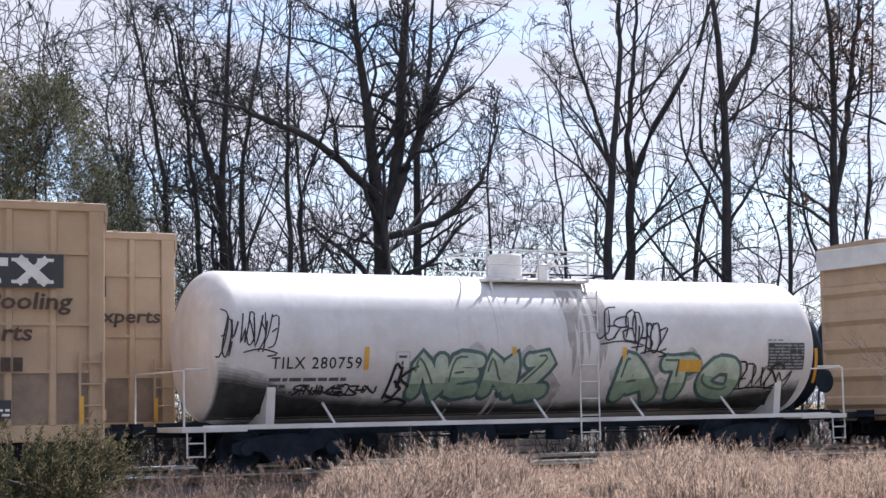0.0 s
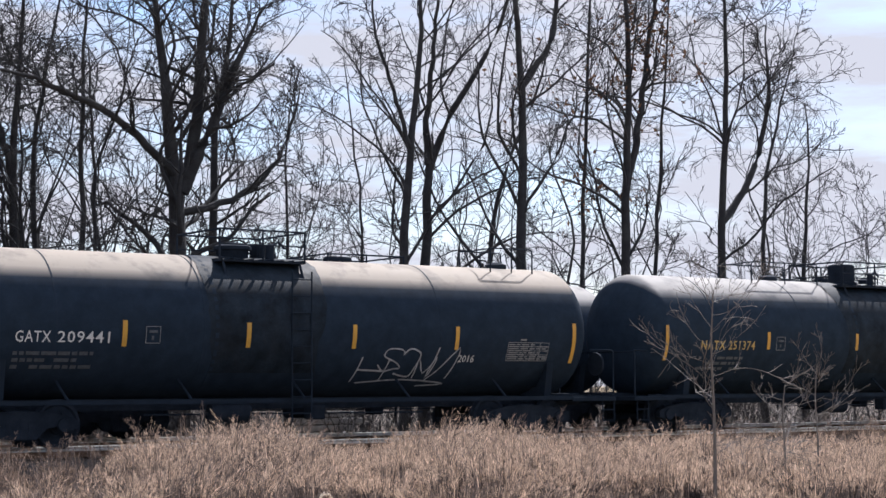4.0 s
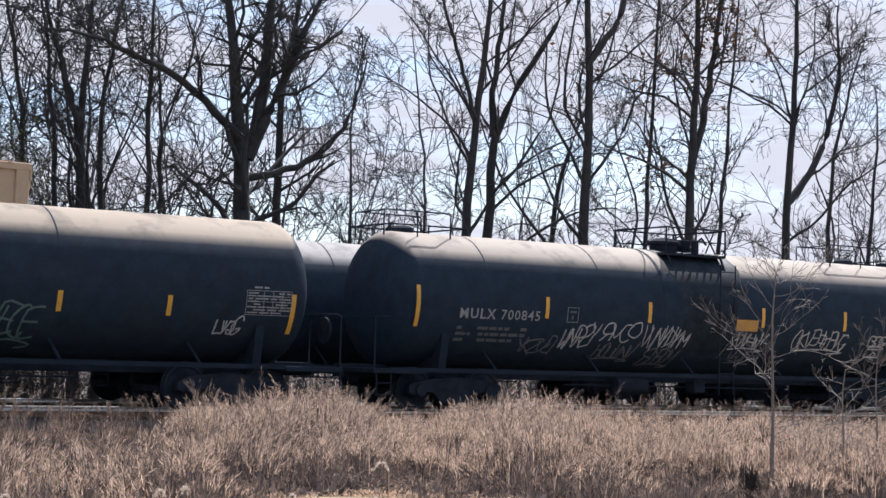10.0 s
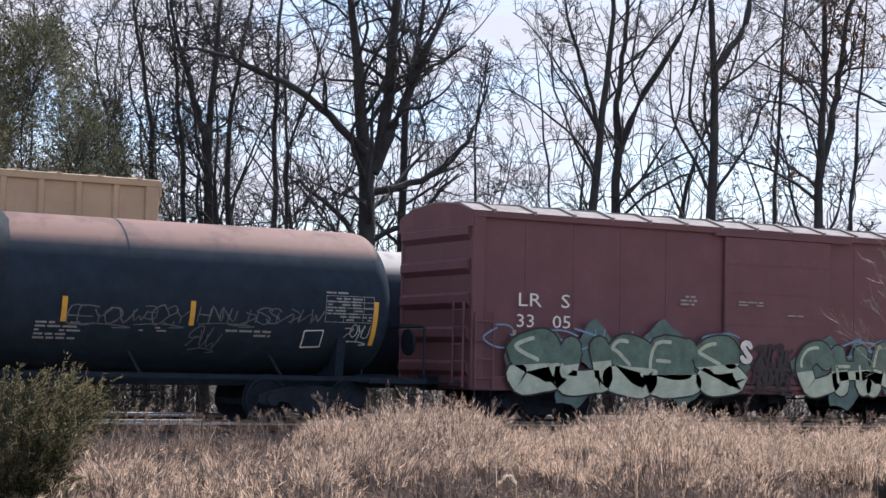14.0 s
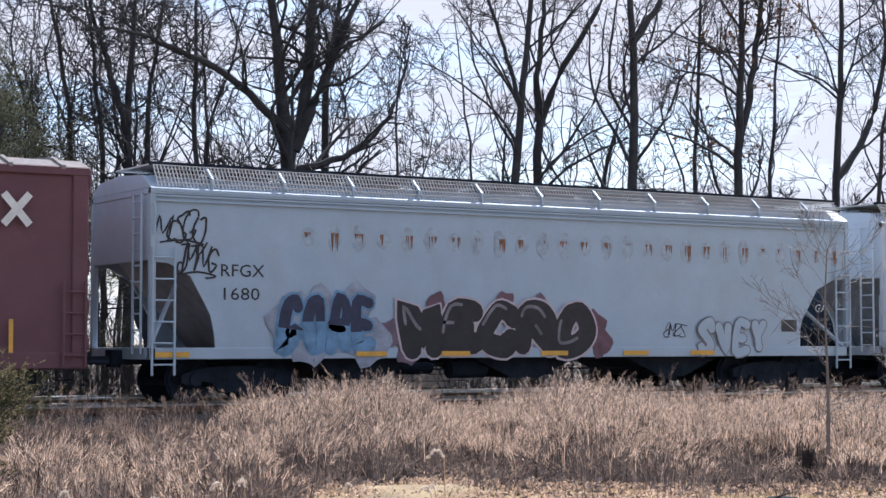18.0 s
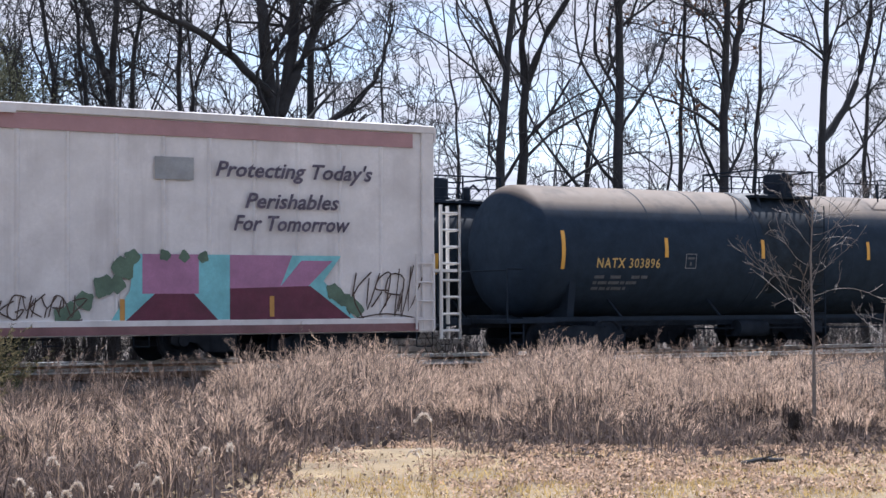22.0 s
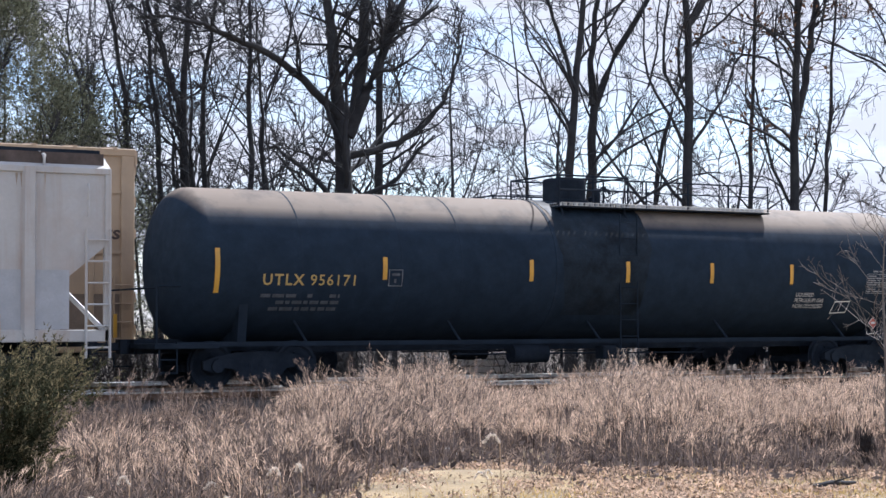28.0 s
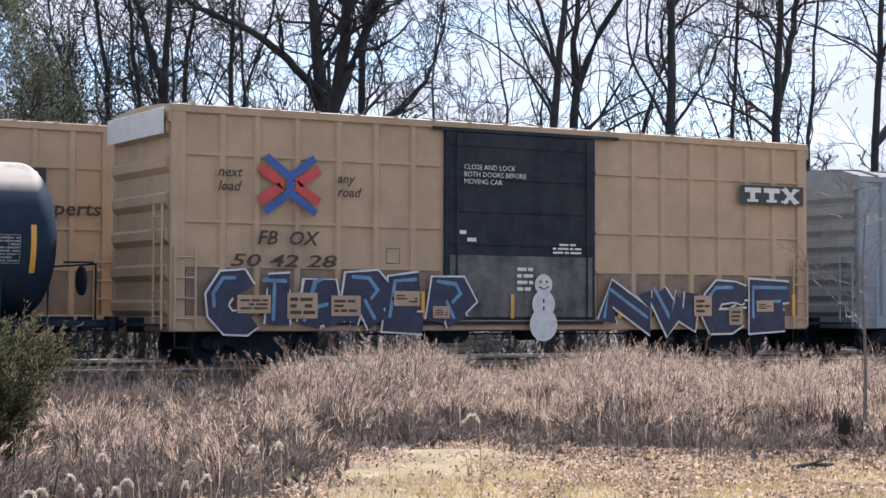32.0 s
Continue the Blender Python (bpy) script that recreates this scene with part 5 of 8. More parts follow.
car, wall, rng = tank_car("black tank car with yellow number and a yellow name plate", 116.71, 18.0, "black", (1.72, 5.69, 8.37, 10.7, 14.35, 17.2), "UTLX 662043", number_x=(3.47, 5.63), panel=(15.95, 1.98, 16.95, 2.42), man=(8.15, 10.7), dome="flat", strip_z=(2.02, 2.45), a=1.1, rails=((11.0, 12.3),))
marks(car, wall, [rect(7.04 + 0.115 * i, 2.30, 7.13 + 0.115 * i, 2.45) for i in range(4)], "ink_yellow", "name_bar", "yellow bar of a name plate", 0.01, 0.1)
marks(car, wall, [rect(7.51 + 0.13 * i, 2.30, 7.61 + 0.13 * i, 2.42) for i in range(5)], "ink_white", "name_bar", "white bar of a name plate", 0.01, 0.1)
marks(car, wall, scrawl(rng, 5.0, 1.4, 6.4, 2.0, 5, 0.03), "ink_grey", "scrawl", "", 0.012, 0.15)
car, wall, rng = tank_car("dusty grey tank car with a tan dusty top painted sunlit", 135.4, 17.6, "dusty", (1.55, 4.77, 7.07, 12.01, 14.22, 16.9), "CRGX 16101", "ink_white", number_x=(2.57, 4.19), panel=(15.85, 1.9, 16.85, 2.38), man=(8.65, 10.5), strip_z=(1.82, 2.21), a=0.98, rails=((4.9, 7.35),))
marks(car, wall, scrawl(rng, 10.75, 1.25, 11.67, 2.05, 4, 0.06), "teal", "scrawl", "dull teal sprayed tag", 0.012, 0.15)
marks(car, wall, scrawl(rng, 15.3, 1.5, 15.8, 1.85, 4, 0.05), "chalk", "scrawl", "white sprayed tag", 0.012, 0.15)
car, wall, rng = tank_car("black tank car with many white sprayed tags", 153.88, 17.4, "black", (1.37, 4.74, 7.67, 11.2, 13.96, 16.7), "MULX 700845", "ink_grey", number_x=(2.43, 4.56), man=(8.55, 10.4), dome="flat", strip_z=(2.08, 2.55), a=0.88, rails=((1.0, 2.7), (14.3, 16.5)))
marks(car, wall, [rect(10.35, 1.98, 11.05, 2.25)], "orange", "warning_panel", "orange panel", 0.01, 0.1)
TAG, SMEAR = "white sprayed tag", "washed-out sprayed tag"
for x0, z0, x1, z1, n, paint in ((5.3, 1.4, 6.25, 2.0, 5, "chalk"), (6.41, 1.61, 7.46, 2.06, 4, "chalk"), (6.38, 1.24, 7.49, 1.60, 6, "chalk_faint"), (7.59, 1.49, 8.93, 2.02, 7, "chalk"), (7.88, 1.13, 8.8, 1.5, 5, "chalk_faint"), (4.2, 1.3, 5.1, 1.7, 5, "chalk_faint"),
                                 (10.28, 1.56, 11.4, 1.95, 6, "chalk"), (10.45, 1.23, 11.27, 1.52, 5, "chalk_faint"), (12.34, 1.59, 14.11, 2.1, 9, "chalk"), (14.97, 1.72, 15.51, 2.05, 3, "chalk")):
    marks(car, wall, scrawl(rng, x0, z0, x1, z1, n, 0.05), paint, "scrawl", TAG if paint == "chalk" else SMEAR, 0.012, 0.15)
marks(car, wall, [stroke([(14.95, 1.46), (15.45, 1.46), (15.45, 1.66), (14.95, 1.66), (14.95, 1.46)], 0.04)], "chalk", "sprayed_box", "", 0.012, 0.15)
marks(car, wall, [rect(15.64, 1.85, 16.55, 2.3)], "faint", "faded_panel", "faded data panel", 0.008, 0.15)
car, wall, rng = tank_car("black tank car with white number and chalky tags", 172.01, 17.7, "slate", (1.36, 5.04, 8.05, 10.67, 13.6, 16.98), "JBSX 1004", "ink_white", number_x=(1.98, 3.84), panel=(15.63, 1.9, 16.72, 2.48), man=(8.05, 10.7), dome="flat", strip_z=(1.82, 2.26), a=0.87, rails=((10.95, 13.0),))
marks(car, wall, hand("FONY", 4.25, 1.72, 5.1, 2.02, 0.035), "chalk", "sprayed_letter", "white sprayed hand lettering", 0.014, 0.15)
marks(car, wall, hand("TMK", 5.62, 1.66, 7.02, 2.05, 0.022), "chalk", "sprayed_letter", "thin white sprayed hand lettering", 0.014, 0.15)
for x0, z0, x1, z1, n, paint in ((0.2, 1.53, 0.99, 1.89, 5, "chalk_faint"), (3.86, 1.23, 4.78, 1.72, 5, "chalk_faint"), (7.19, 1.76, 7.46, 1.99, 1, "chalk"), (7.25, 1.35, 7.77, 1.72, 3, "chalk_faint"), (8.26, 1.57, 9.43, 1.9, 6, "chalk_faint"), (8.46, 1.21, 9.2, 1.5, 3, "chalk_faint"),
                                 (10.67, 1.27, 11.9, 1.69, 6, "chalk_faint"), (14.83, 1.23, 15.46, 1.68, 2, "chalk_faint"), (15.87, 1.56, 16.33, 1.84, 3, "chalk_faint"), (16.55, 1.4, 16.92, 1.86, 4, "chalk")):
    marks(car, wall, scrawl(rng, x0, z0, x1, z1, n, 0.038), paint, "scrawl", TAG if paint == "chalk" else SMEAR, 0.012, 0.15)
marks(car, wall, hand("OHUNO", 12.1, 1.86, 13.35, 2.16, 0.045), "white_spray", "sprayed_letter", "white sprayed hand lettering", 0.014, 0.15)
marks(car, wall, [stroke([(14.67, 1.8), (15.08, 1.8), (15.08, 2.1), (14.67, 2.1), (14.67, 1.8)], 0.03), rect(14.87, 1.815, 14.885, 2.085)], "ink_white", "plate_frame", "", 0.01, 0.1)
car, wall, rng = tank_car("black tank car with a rusty brown top", 190.31, 17.75, "rusty_black", (1.59, 4.85, 7.67, 10.75, 13.21, 17.05), "TILX 261828", "ink_white", number_x=(2.66, 4.63), panel=(15.96, 1.99, 17.0, 2.5), man=(7.65, 9.6), dome="can", strip_z=(1.83, 2.29), a=1.13, rails=((5.8, 7.8),), dome_at=9.45)
for x0, z0, x1, z1, n, paint in ((1.69, 1.95, 2.56, 2.28, 6, "chalk"), (1.73, 1.72, 2.14, 1.92, 3, "chalk_faint"), (2.26, 1.72, 2.6, 1.92, 3, "chalk_faint"), (2.76, 1.2, 3.09, 1.59, 4, "chalk_faint"), (4.4, 1.25, 5.4, 1.65, 5, "faint"), (7.3, 1.6, 8.2, 2.4, 3, "faint"), (10.86, 1.8, 12.03, 2.12, 5, "chalk_faint"),
                                 (12.08, 1.83, 13.08, 2.17, 5, "chalk_faint"), (13.35, 1.88, 14.5, 2.2, 5, "chalk_faint"), (14.55, 1.92, 15.87, 2.22, 6, "chalk_faint"), (13.26, 1.4, 13.8, 1.8, 3, "chalk_faint"), (16.43, 1.61, 16.95, 1.96, 4, "chalk")):
    marks(car, wall, scrawl(rng, x0, z0, x1, z1, n, 0.036), paint, "scrawl", TAG if paint == "chalk" else SMEAR, 0.012, 0.15)
marks(car, wall, [stroke([(15.56, 1.48), (15.96, 1.50), (15.96, 1.82), (15.56, 1.80), (15.56, 1.48)], 0.03)], "ink_white", "plate_frame", "", 0.01, 0.1)
marks(car, wall, small_print(rng, 10.25, 1.5, 11.1, 1.85, 5) + small_print(rng, 12.21, 1.69, 12.9, 1.8, 2) + small_print(rng, 13.92, 1.64, 14.86, 1.80, 2), "ink_grey", "small_print", "", 0.008, 0.1)

RP = (1.3, 2.5, 3.7, 4.9, 10.3, 11.5, 12.7, 13.9)


def red_boxcar(label, u, length, mark_x=11.6, mark_step=0.86, mark_z=3.3):
    car, wall, rng = boxcar(label, u, length, "oxide", 4.40, (6.45, 9.5), None, posts=RP, arch=0.18, roof="galv", end_ribs=5, roof_ribs=16, plain_door=True, post=(0.022, 0.010, 0.012))
    for z in (1.55, 2.25, 2.95, 3.6):
        part("door_seam", Geo().box(6.55, 9.4, -1.622, -1.61, z - 0.012, z + 0.012), M["oxide"], car)
    for k in range(4):
        x = mark_x + k * mark_step
        z = mark_z
        marks(car, wall, {0: [rect(x, z, x + 0.15, z + 0.56), rect(x + 0.155, z + 0.43, x + 0.48, z + 0.56), rect(x + 0.155, z, x + 0.48, z + 0.13), rect(x + 0.33, z + 0.135, x + 0.48, z + 0.3)],
                          1: [stroke([(x, z), (x + 0.25, z + 0.56)], 0.14), stroke([(x + 0.5, z), (x + 0.25, z + 0.56)], 0.14), rect(x + 0.12, z + 0.13, x + 0.38, z + 0.23)],
                          2: [rect(x, z + 0.43, x + 0.48, z + 0.56), rect(x + 0.17, z, x + 0.32, z + 0.425)],
                          3: [stroke([(x, z), (x + 0.48, z + 0.56)], 0.14), stroke([(x + 0.48, z), (x, z + 0.56)], 0.14)]}[k], "ink_white", "emblem", "", 0.07)
    marks(car, wall, small_print(rng, 5.2, 2.6, 5.65, 2.85, 3) + small_print(rng, 6.8, 2.65, 7.5, 2.78, 2) + small_print(rng, 8.2, 2.45, 8.7, 2.52, 1) + small_print(rng, 13.4, 1.4, 14.0, 1.95, 5), "ink_grey", "small_print", "", 0.07)
    marks(car, wall, [rect(0.94, 1.1, 1.02, 1.95), rect(6.08, 0.95, 6.16, 1.4), rect(14.3, 1.0, 14.38, 1.6)], "yellow", "reflective_strip", "yellow reflective strip", 0.07)
    marks(car, wall, [rect(13.6, 0.74, 14.1, 0.9)], "yellow", "warning_panel", "", 0.075)
    return car, wall, rng


car, wall, rng = red_boxcar("oxide red boxcar with green sprayed letters along its foot", 209.49, 15.7)
words(car, wall, "LR   S", 1.03, 2.45, 0.40, "ink_white", "white car lettering", width=1.3, lift=0.07)
words(car, wall, "33   05", 1.0, 2.02, 0.38, "ink_white", "white car number", width=1.35, lift=0.07)
wg = side_flat(1.66)
graffiti(rng, "SUSES", 0.9, 0.62, 6.85, 1.95, M["moss_spray"], M["black_spray"], wg, car, glint=M["pale_lime"], shade=M["pale_lime"], rim=0.04, fat=0.40, tight=1.15, halo=M["teal"], label="green and silver sprayed letters")
graffiti(rng, "CHAINS", 8.55, 0.65, 14.7, 1.9, M["moss_spray"], M["black_spray"], wg, car, glint=M["pale_lime"], shade=M["pale_lime"], rim=0.04, fat=0.38, tight=1.15, halo=M["teal"])
graffiti(rng, "S", 6.82, 1.37, 7.19, 1.9, M["white_spray"], M["black_spray"], side_flat(1.67), car, wild=0.2, rim=0.02)
marks(car, side_flat(1.66), scrawl(rng, 7.22, 0.8, 8.36, 1.3, 7, 0.11) + scrawl(rng, 7.22, 1.25, 8.3, 1.8, 7, 0.11), "black_spray", "scrawl", "", 0.004)
marks(car, side_flat(1.66), scrawl(rng, -0.0 + 0.3, 1.5, 6.6, 2.05, 9, 0.05) + scrawl(rng, 9.3, 1.6, 14, 2.0, 6, 0.05), "steel_blue", "scrawl", "", 0.003)
car, wall, rng = red_boxcar("plain oxide red boxcar with white block letters", 226.8, 15.35, 10.1, 1.2, 2.9)
words(car, wall, "LRS", 2.0, 2.1, 0.3, "ink_white", lift=0.07)
car, wall, rng = red_boxcar("oxide red boxcar with blue sprayed letters", 243.61, 15.8)
words(car, wall, "LRS", 1.89, 2.06, 0.34, "ink_white", "white car lettering", width=0.5, lift=0.07)
words(car, wall, "CLOSE AND LOCK\nDOORS BEFORE\nMOVING CAR", 7.65, 1.78, 0.10, "ink_white", "small white lettering", lift=0.05)
wg = side_flat(1.66)
graffiti(rng, "SKEL", 1.9, 0.66, 5.8, 2.02, M["navy_spray"], M["moss_pale"], wg, car, shade=M["violet"], rim=0.035, fat=0.36, soft=False, wild=1.7, tight=1.18, label="violet and blue sprayed letters")
graffiti(rng, "YEVER", 9.65, 0.66, 13.4, 1.82, M["sky_blue"], M["navy_spray"], wg, car, glint=M["lime"], shade=M["navy_spray"], block=M["sky_blue"], rim=0.04, fat=0.34, soft=False, wild=1.4, tight=1.15, label="bright blue sprayed letters")

# hoppers
car, wall, rng = hopper("pale grey covered hopper with rust drips and sprayed letters", 260.62, 17.95, "hopper_blue", 1.35, 1.62, 4.10)
words(car, wall, "RFGX", 1.43, 2.45, 0.34, "ink_black", "dark car lettering", width=0.95)
words(car, wall, "1680", 1.43, 2.0, 0.34, "ink_black", "dark car number", width=0.85)
rr = random.Random(4)
drips = []
for i in range(26):
    x = 3.35 + i * 0.565 + rr.uniform(-0.05, 0.05)
    long = rr.uniform(0.1, 0.5) * (0.5 if 8 < i < 15 else 1)
    for _ in range(5):
        xx, w, h = x + rr.uniform(-0.09, 0.09), rr.uniform(0.012, 0.035), long * rr.uniform(0.35, 1.0)
        drips.append(([(xx - w, 3.36), (xx + w, 3.36), (xx + w * 0.5, 3.36 - h * 0.6), (xx, 3.36 - h)], [(0, 1, 2, 3)]))
halos = []
for i in range(26):
    x, h = 3.35 + i * 0.565, 0.2 + 0.12 * math.sin(i * 2.1) ** 2
    halos.append(([(x + 0.16 * math.cos(a) * (1 + 0.2 * math.sin(3 * a + i)), 3.26 + h * math.sin(a)) for a in [q * 0.5236 for q in range(12)]], [tuple(range(12))]))
marks(car, wall, halos, "rust_halo", "rust_drip", "faint rust stains below the roof", 0.003)
marks(car, wall, drips, "rust", "rust_drip", "rust drips below the roof", 0.006)
wg = side_flat(1.585)
graffiti(rng, "GORE", 2.65, 0.97, 4.85, 2.12, M["navy_spray"], M["steel_blue"], wg, car, shade=M["steel_blue"], rim=0.05, fat=0.36, halo=M["steel_mist"], label="blurred blue sprayed letters")
marks(car, side_flat(1.582), [puff(5.2, 1.35, 0.3, 1), puff(5.6, 1.0, 0.28, 2), puff(8.9, 1.95, 0.25, 3)], "greyed_mauve", "sprayed_cloud", "", 0.002)
marks(car, side_flat(1.582), [puff(6.3, 2.0, 0.22, 4), puff(8.0, 2.02, 0.24, 5), puff(10.3, 1.5, 0.36, 6), puff(10.5, 1.15, 0.3, 7)], "dull_plum", "sprayed_cloud", "", 0.002)
graffiti(rng, "MECRO", 5.45, 0.83, 10.25, 2.09, M["black_spray"], M["pink_grey"], wg, car, glint=M["ash"], rim=0.045, fat=0.40, tight=1.1, label="black sprayed letters edged in pale lilac")
graffiti(rng, "SVEY", 13.22, 0.84, 15.3, 1.74, M["hopper_blue"], M["ash"], wg, car, rim=0.03, fat=0.34, hollow=True)
marks(car, wall, scrawl(rng, 0.2, 3.1, 1.1, 3.65, 5, 0.06) + scrawl(rng, 0.6, 2.5, 1.36, 3.1, 5, 0.06) + scrawl(rng, 12.3, 1.3, 12.9, 1.6, 4, 0.03), "black_spray", "scrawl", "black sprayed scrawl")
marks(car, wall, [rect(15.79, 1.43, 16.27, 1.71)], "sign_dark", "data_plate")
marks(car, side_flat(1.6), [rect(x, 0.9, x + 0.7, 1.0) for x in (0.1, 4.4, 6.4, 8.9, 11.1, 13.0)], "yellow", "reflective_strip", "yellow reflective strip")
car, wall, rng = hopper("pale grey covered hopper with three sprayed pieces", 279.72, 19.55, "hopper", 1.45, 1.45, 4.12)
words(car, wall, "OCPX", 1.47, 2.46, 0.38, "ink_black", "black car lettering", width=0.62)
words(car, wall, "71302", 1.51, 2.0, 0.38, "ink_black", "black car number", width=0.66)
marks(car, wall, small_print(rng, 1.5, 1.5, 2.6, 1.75, 3), "ink_black", "small_print")
wg = side_flat(1.585)
graffiti(rng, "SES", 3.25, 0.84, 7.6, 2.15, [M["moss_pale"], M["ash"], M["moss_pale"]], M["black_spray"], wg, car, glint=M["pale_lime"], shade=M["dull_plum"], block=M["red_dull"], rim=0.06, fat=0.36, label="dark red sprayed letters with green glints")
graffiti(rng, "MAD", 7.5, 0.85, 11.5, 2.15, M["lilac"], M["maroon"], side_flat(1.587), car, block=M["maroon_dull"], rim=0.035, fat=0.36, soft=False, wild=1.3, label="pale lilac sprayed letters edged in dark red")
marks(car, side_flat(1.582), [([(9.2 + 1.1 * math.cos(a), 2.0 + 0.28 * math.sin(a)) for a in [k * 0.35 for k in range(9)]], [tuple(range(9))])], "black_spray", "sprayed_shadow", "", 0.002)
graffiti(rng, "VERSE", 11.6, 0.84, 17.15, 2.22, M["sky_blue"], M["black_spray"], wg, car, glint=M["turquoise"], shade=M["sky_blue"], block=M["lime"], rim=0.055, fat=0.40, tight=1.12, wild=1.4, label="bright blue sprayed letters edged in black")
marks(car, wall, scrawl(rng, 0.3, 2.85, 0.9, 3.2, 5, 0.025) + scrawl(rng, 17.44, 1.27, 18.06, 2.0, 3, 0.05), "black_spray", "scrawl")
marks(car, wall, [rect(1.33, 1.32, 1.43, 2.22), rect(18.3, 1.3, 18.38, 2.0)], "yellow", "reflective_strip", "yellow reflective strip", 0.05)

# the refrigerator car
car, wall, rng = boxcar("cream white refrigerator car with a faded red top stripe", 300.79, 22.6, "reefer", 4.92, (9.5, 13.1), None, posts=(), arch=0.05, roof="reefer", end_ribs=0, roof_ribs=0, sill=0.66, category="refrigerator car", plain_door=True)
for i in range(23):
    x = 0.45 + i * 0.95
    if not 9.3 < x < 13.2:
        part("panel_seam", Geo().prism([(x - 0.05, -1.52), (x - 0.015, -1.556), (x + 0.015, -1.556), (x + 0.05, -1.52)], 0.98, 4.445, "z"), M["reefer"], car)
for x0, x1 in ((0.3, 9.4), (13.2, 22.1)):
    part("stripe", Geo().box(x0, x1, -1.552, -1.50, 4.45, 4.74), M["pink_band"], car, "faded red stripe")
part("sill_stripe", Geo().box(0.2, 22.2, -1.592, -1.5, 0.68, 0.84), M["sill_maroon"], car)
part("end_band", Geo().box(-0.07, -0.03, -1.5, 1.5, 4.45, 4.9, 0.01), M["orange"], car, "orange band across the end")
for x in (9.95, 11.3, 12.65):
    part("lock_rod", Geo().tube([(x, -1.66, 0.9), (x, -1.66, 4.6)], 0.024), M["rod_grey"], car)
    for z in (1.1, 2.0, 3.2, 4.2):
        part("rod_guide", Geo().box(x - 0.07, x + 0.07, -1.70, -1.62, z - 0.05, z + 0.05, 0.01), M["white_steel"], car)
for z in (1.4, 2.6, 3.2):
    part("door_bar", Geo().box(9.6, 13.0, -1.64, -1.60, z - 0.015, z + 0.015), M["rod_grey"], car)
for x0, x1, z0, z1 in ((9.5, 9.56, 0.9, 4.7), (13.05, 13.11, 0.9, 4.7)):
    part("door_gasket", Geo().box(x0, x1, -1.63, -1.58, z0, z1), M["rod_grey"], car)
grime = []
for i in range(60):
    xx, z1, h, w = rng.uniform(9.3, 13.4), rng.uniform(1.2, 2.1), rng.uniform(0.3, 0.9), rng.uniform(0.01, 0.05)
    grime.append(([(xx - w, z1 - h), (xx + w, z1 - h), (xx + w * 0.5, z1 - 0.1), (xx, z1)], [(0, 1, 2, 3)]))
tagged(laid("door_grime", grime, side_flat(1.625), M["ash"], car), "dark scuffs low on the door", kind="stuff")
part("lock_box", Geo().box(11.05, 11.55, -1.72, -1.62, 2.0, 2.5, 0.02), M["white_steel"], car, "scuffed lock box")
arc = [(2.55 + 0.46 * math.cos(a), 3.64 + 0.45 * math.sin(a)) for a in [1.571 + k * 0.2856 for k in range(12)]]
marks(car, wall, [(arc + [(2.75, 3.19), (2.75, 3.40), (2.95, 3.40), (2.95, 3.64), (2.72, 3.86), (2.95, 4.09)], [tuple(range(18))]), ([(3.0, 3.16), (3.26, 3.16), (3.33, 3.86), (3.50, 3.86), (3.52, 4.09), (2.97, 4.09), (2.82, 3.90), (3.04, 3.86)], [tuple(range(8))])], "faded_red", "emblem", "faded red emblem", 0.01)
marks(car, wall, [stroke([(2.52 + 0.2 * math.cos(a), 3.63 + 0.2 * math.sin(a)), (2.52 - 0.2 * math.cos(a), 3.63 - 0.2 * math.sin(a))], 0.035) for a in (0.26, 1.31, 2.36)], "ink_white", "emblem_star", "", 0.02)
for i in range(10):
    marks(car, wall, [([(1.37 + i * 0.285, 2.66), (1.58 + i * 0.285, 2.66), (1.65 + i * 0.285, 3.04), (1.44 + i * 0.285, 3.04)], [(0, 1, 2, 3)])], "faded_red", "emblem_bar", "", 0.01)
words(car, wall, "CRYX", 2.34, 2.16, 0.36, "maroon_ink", "faded maroon car lettering", width=0.95, fat=0.02)
words(car, wall, "5933", 2.34, 1.70, 0.34, "maroon_ink", width=0.85, fat=0.02)
words(car, wall, "Protecting Today's", 17.62, 3.72, 0.42, "violet_ink", "slanted washed-out violet lettering", width=3.5, lean=0.3, lift=0.012, fat=0.022)
words(car, wall, "Perishables", 18.25, 3.12, 0.42, "violet_ink", width=2.1, lean=0.3, lift=0.012, fat=0.022)
words(car, wall, "For Tomorrow", 18.0, 2.68, 0.42, "violet_ink", width=2.6, lean=0.3, lift=0.012, fat=0.022)
words(car, wall, "WHEY", 10.9, 4.0, 0.2, "ink_grey", lift=0.09)
wg = side_flat(1.56)
graffiti(rng, "BAYOU", 3.1, 0.66, 7.8, 2.03, [M["ice_blue"], M["pink_grey"], M["steel_mist"], M["lilac"], M["ice_blue"]], M["black_spray"], wg, car, glint=M["white_spray"], rim=0.065, fat=0.27, soft=False, wild=0.4, tight=1.1, label="grey and lilac sprayed letters edged in black")
graffiti(rng, "BES", 8.16, 0.87, 10.4, 2.0, M["reefer"], M["black_spray"], side_flat(1.64), car, rim=0.022, fat=0.34, soft=False, wild=0.6, hollow=True, label="thin black sprayed outline letters")
graffiti(rng, "NT", 10.9, 0.95, 12.4, 1.9, M["reefer"], M["ash"], side_flat(1.64), car, rim=0.022, fat=0.34, soft=False, wild=0.6, hollow=True)
quad = [(0, 1, 2, 3)]
marks(car, wg, [([(15.4, 0.75), (15.9, 1.5), (16.0, 2.2), (20.4, 2.2), (20.0, 1.7), (20.9, 0.75)], [(0, 1, 2, 3, 4, 5)])], "turquoise", "sprayed_block", "turquoise, mauve and maroon sprayed blocks", 0.004)
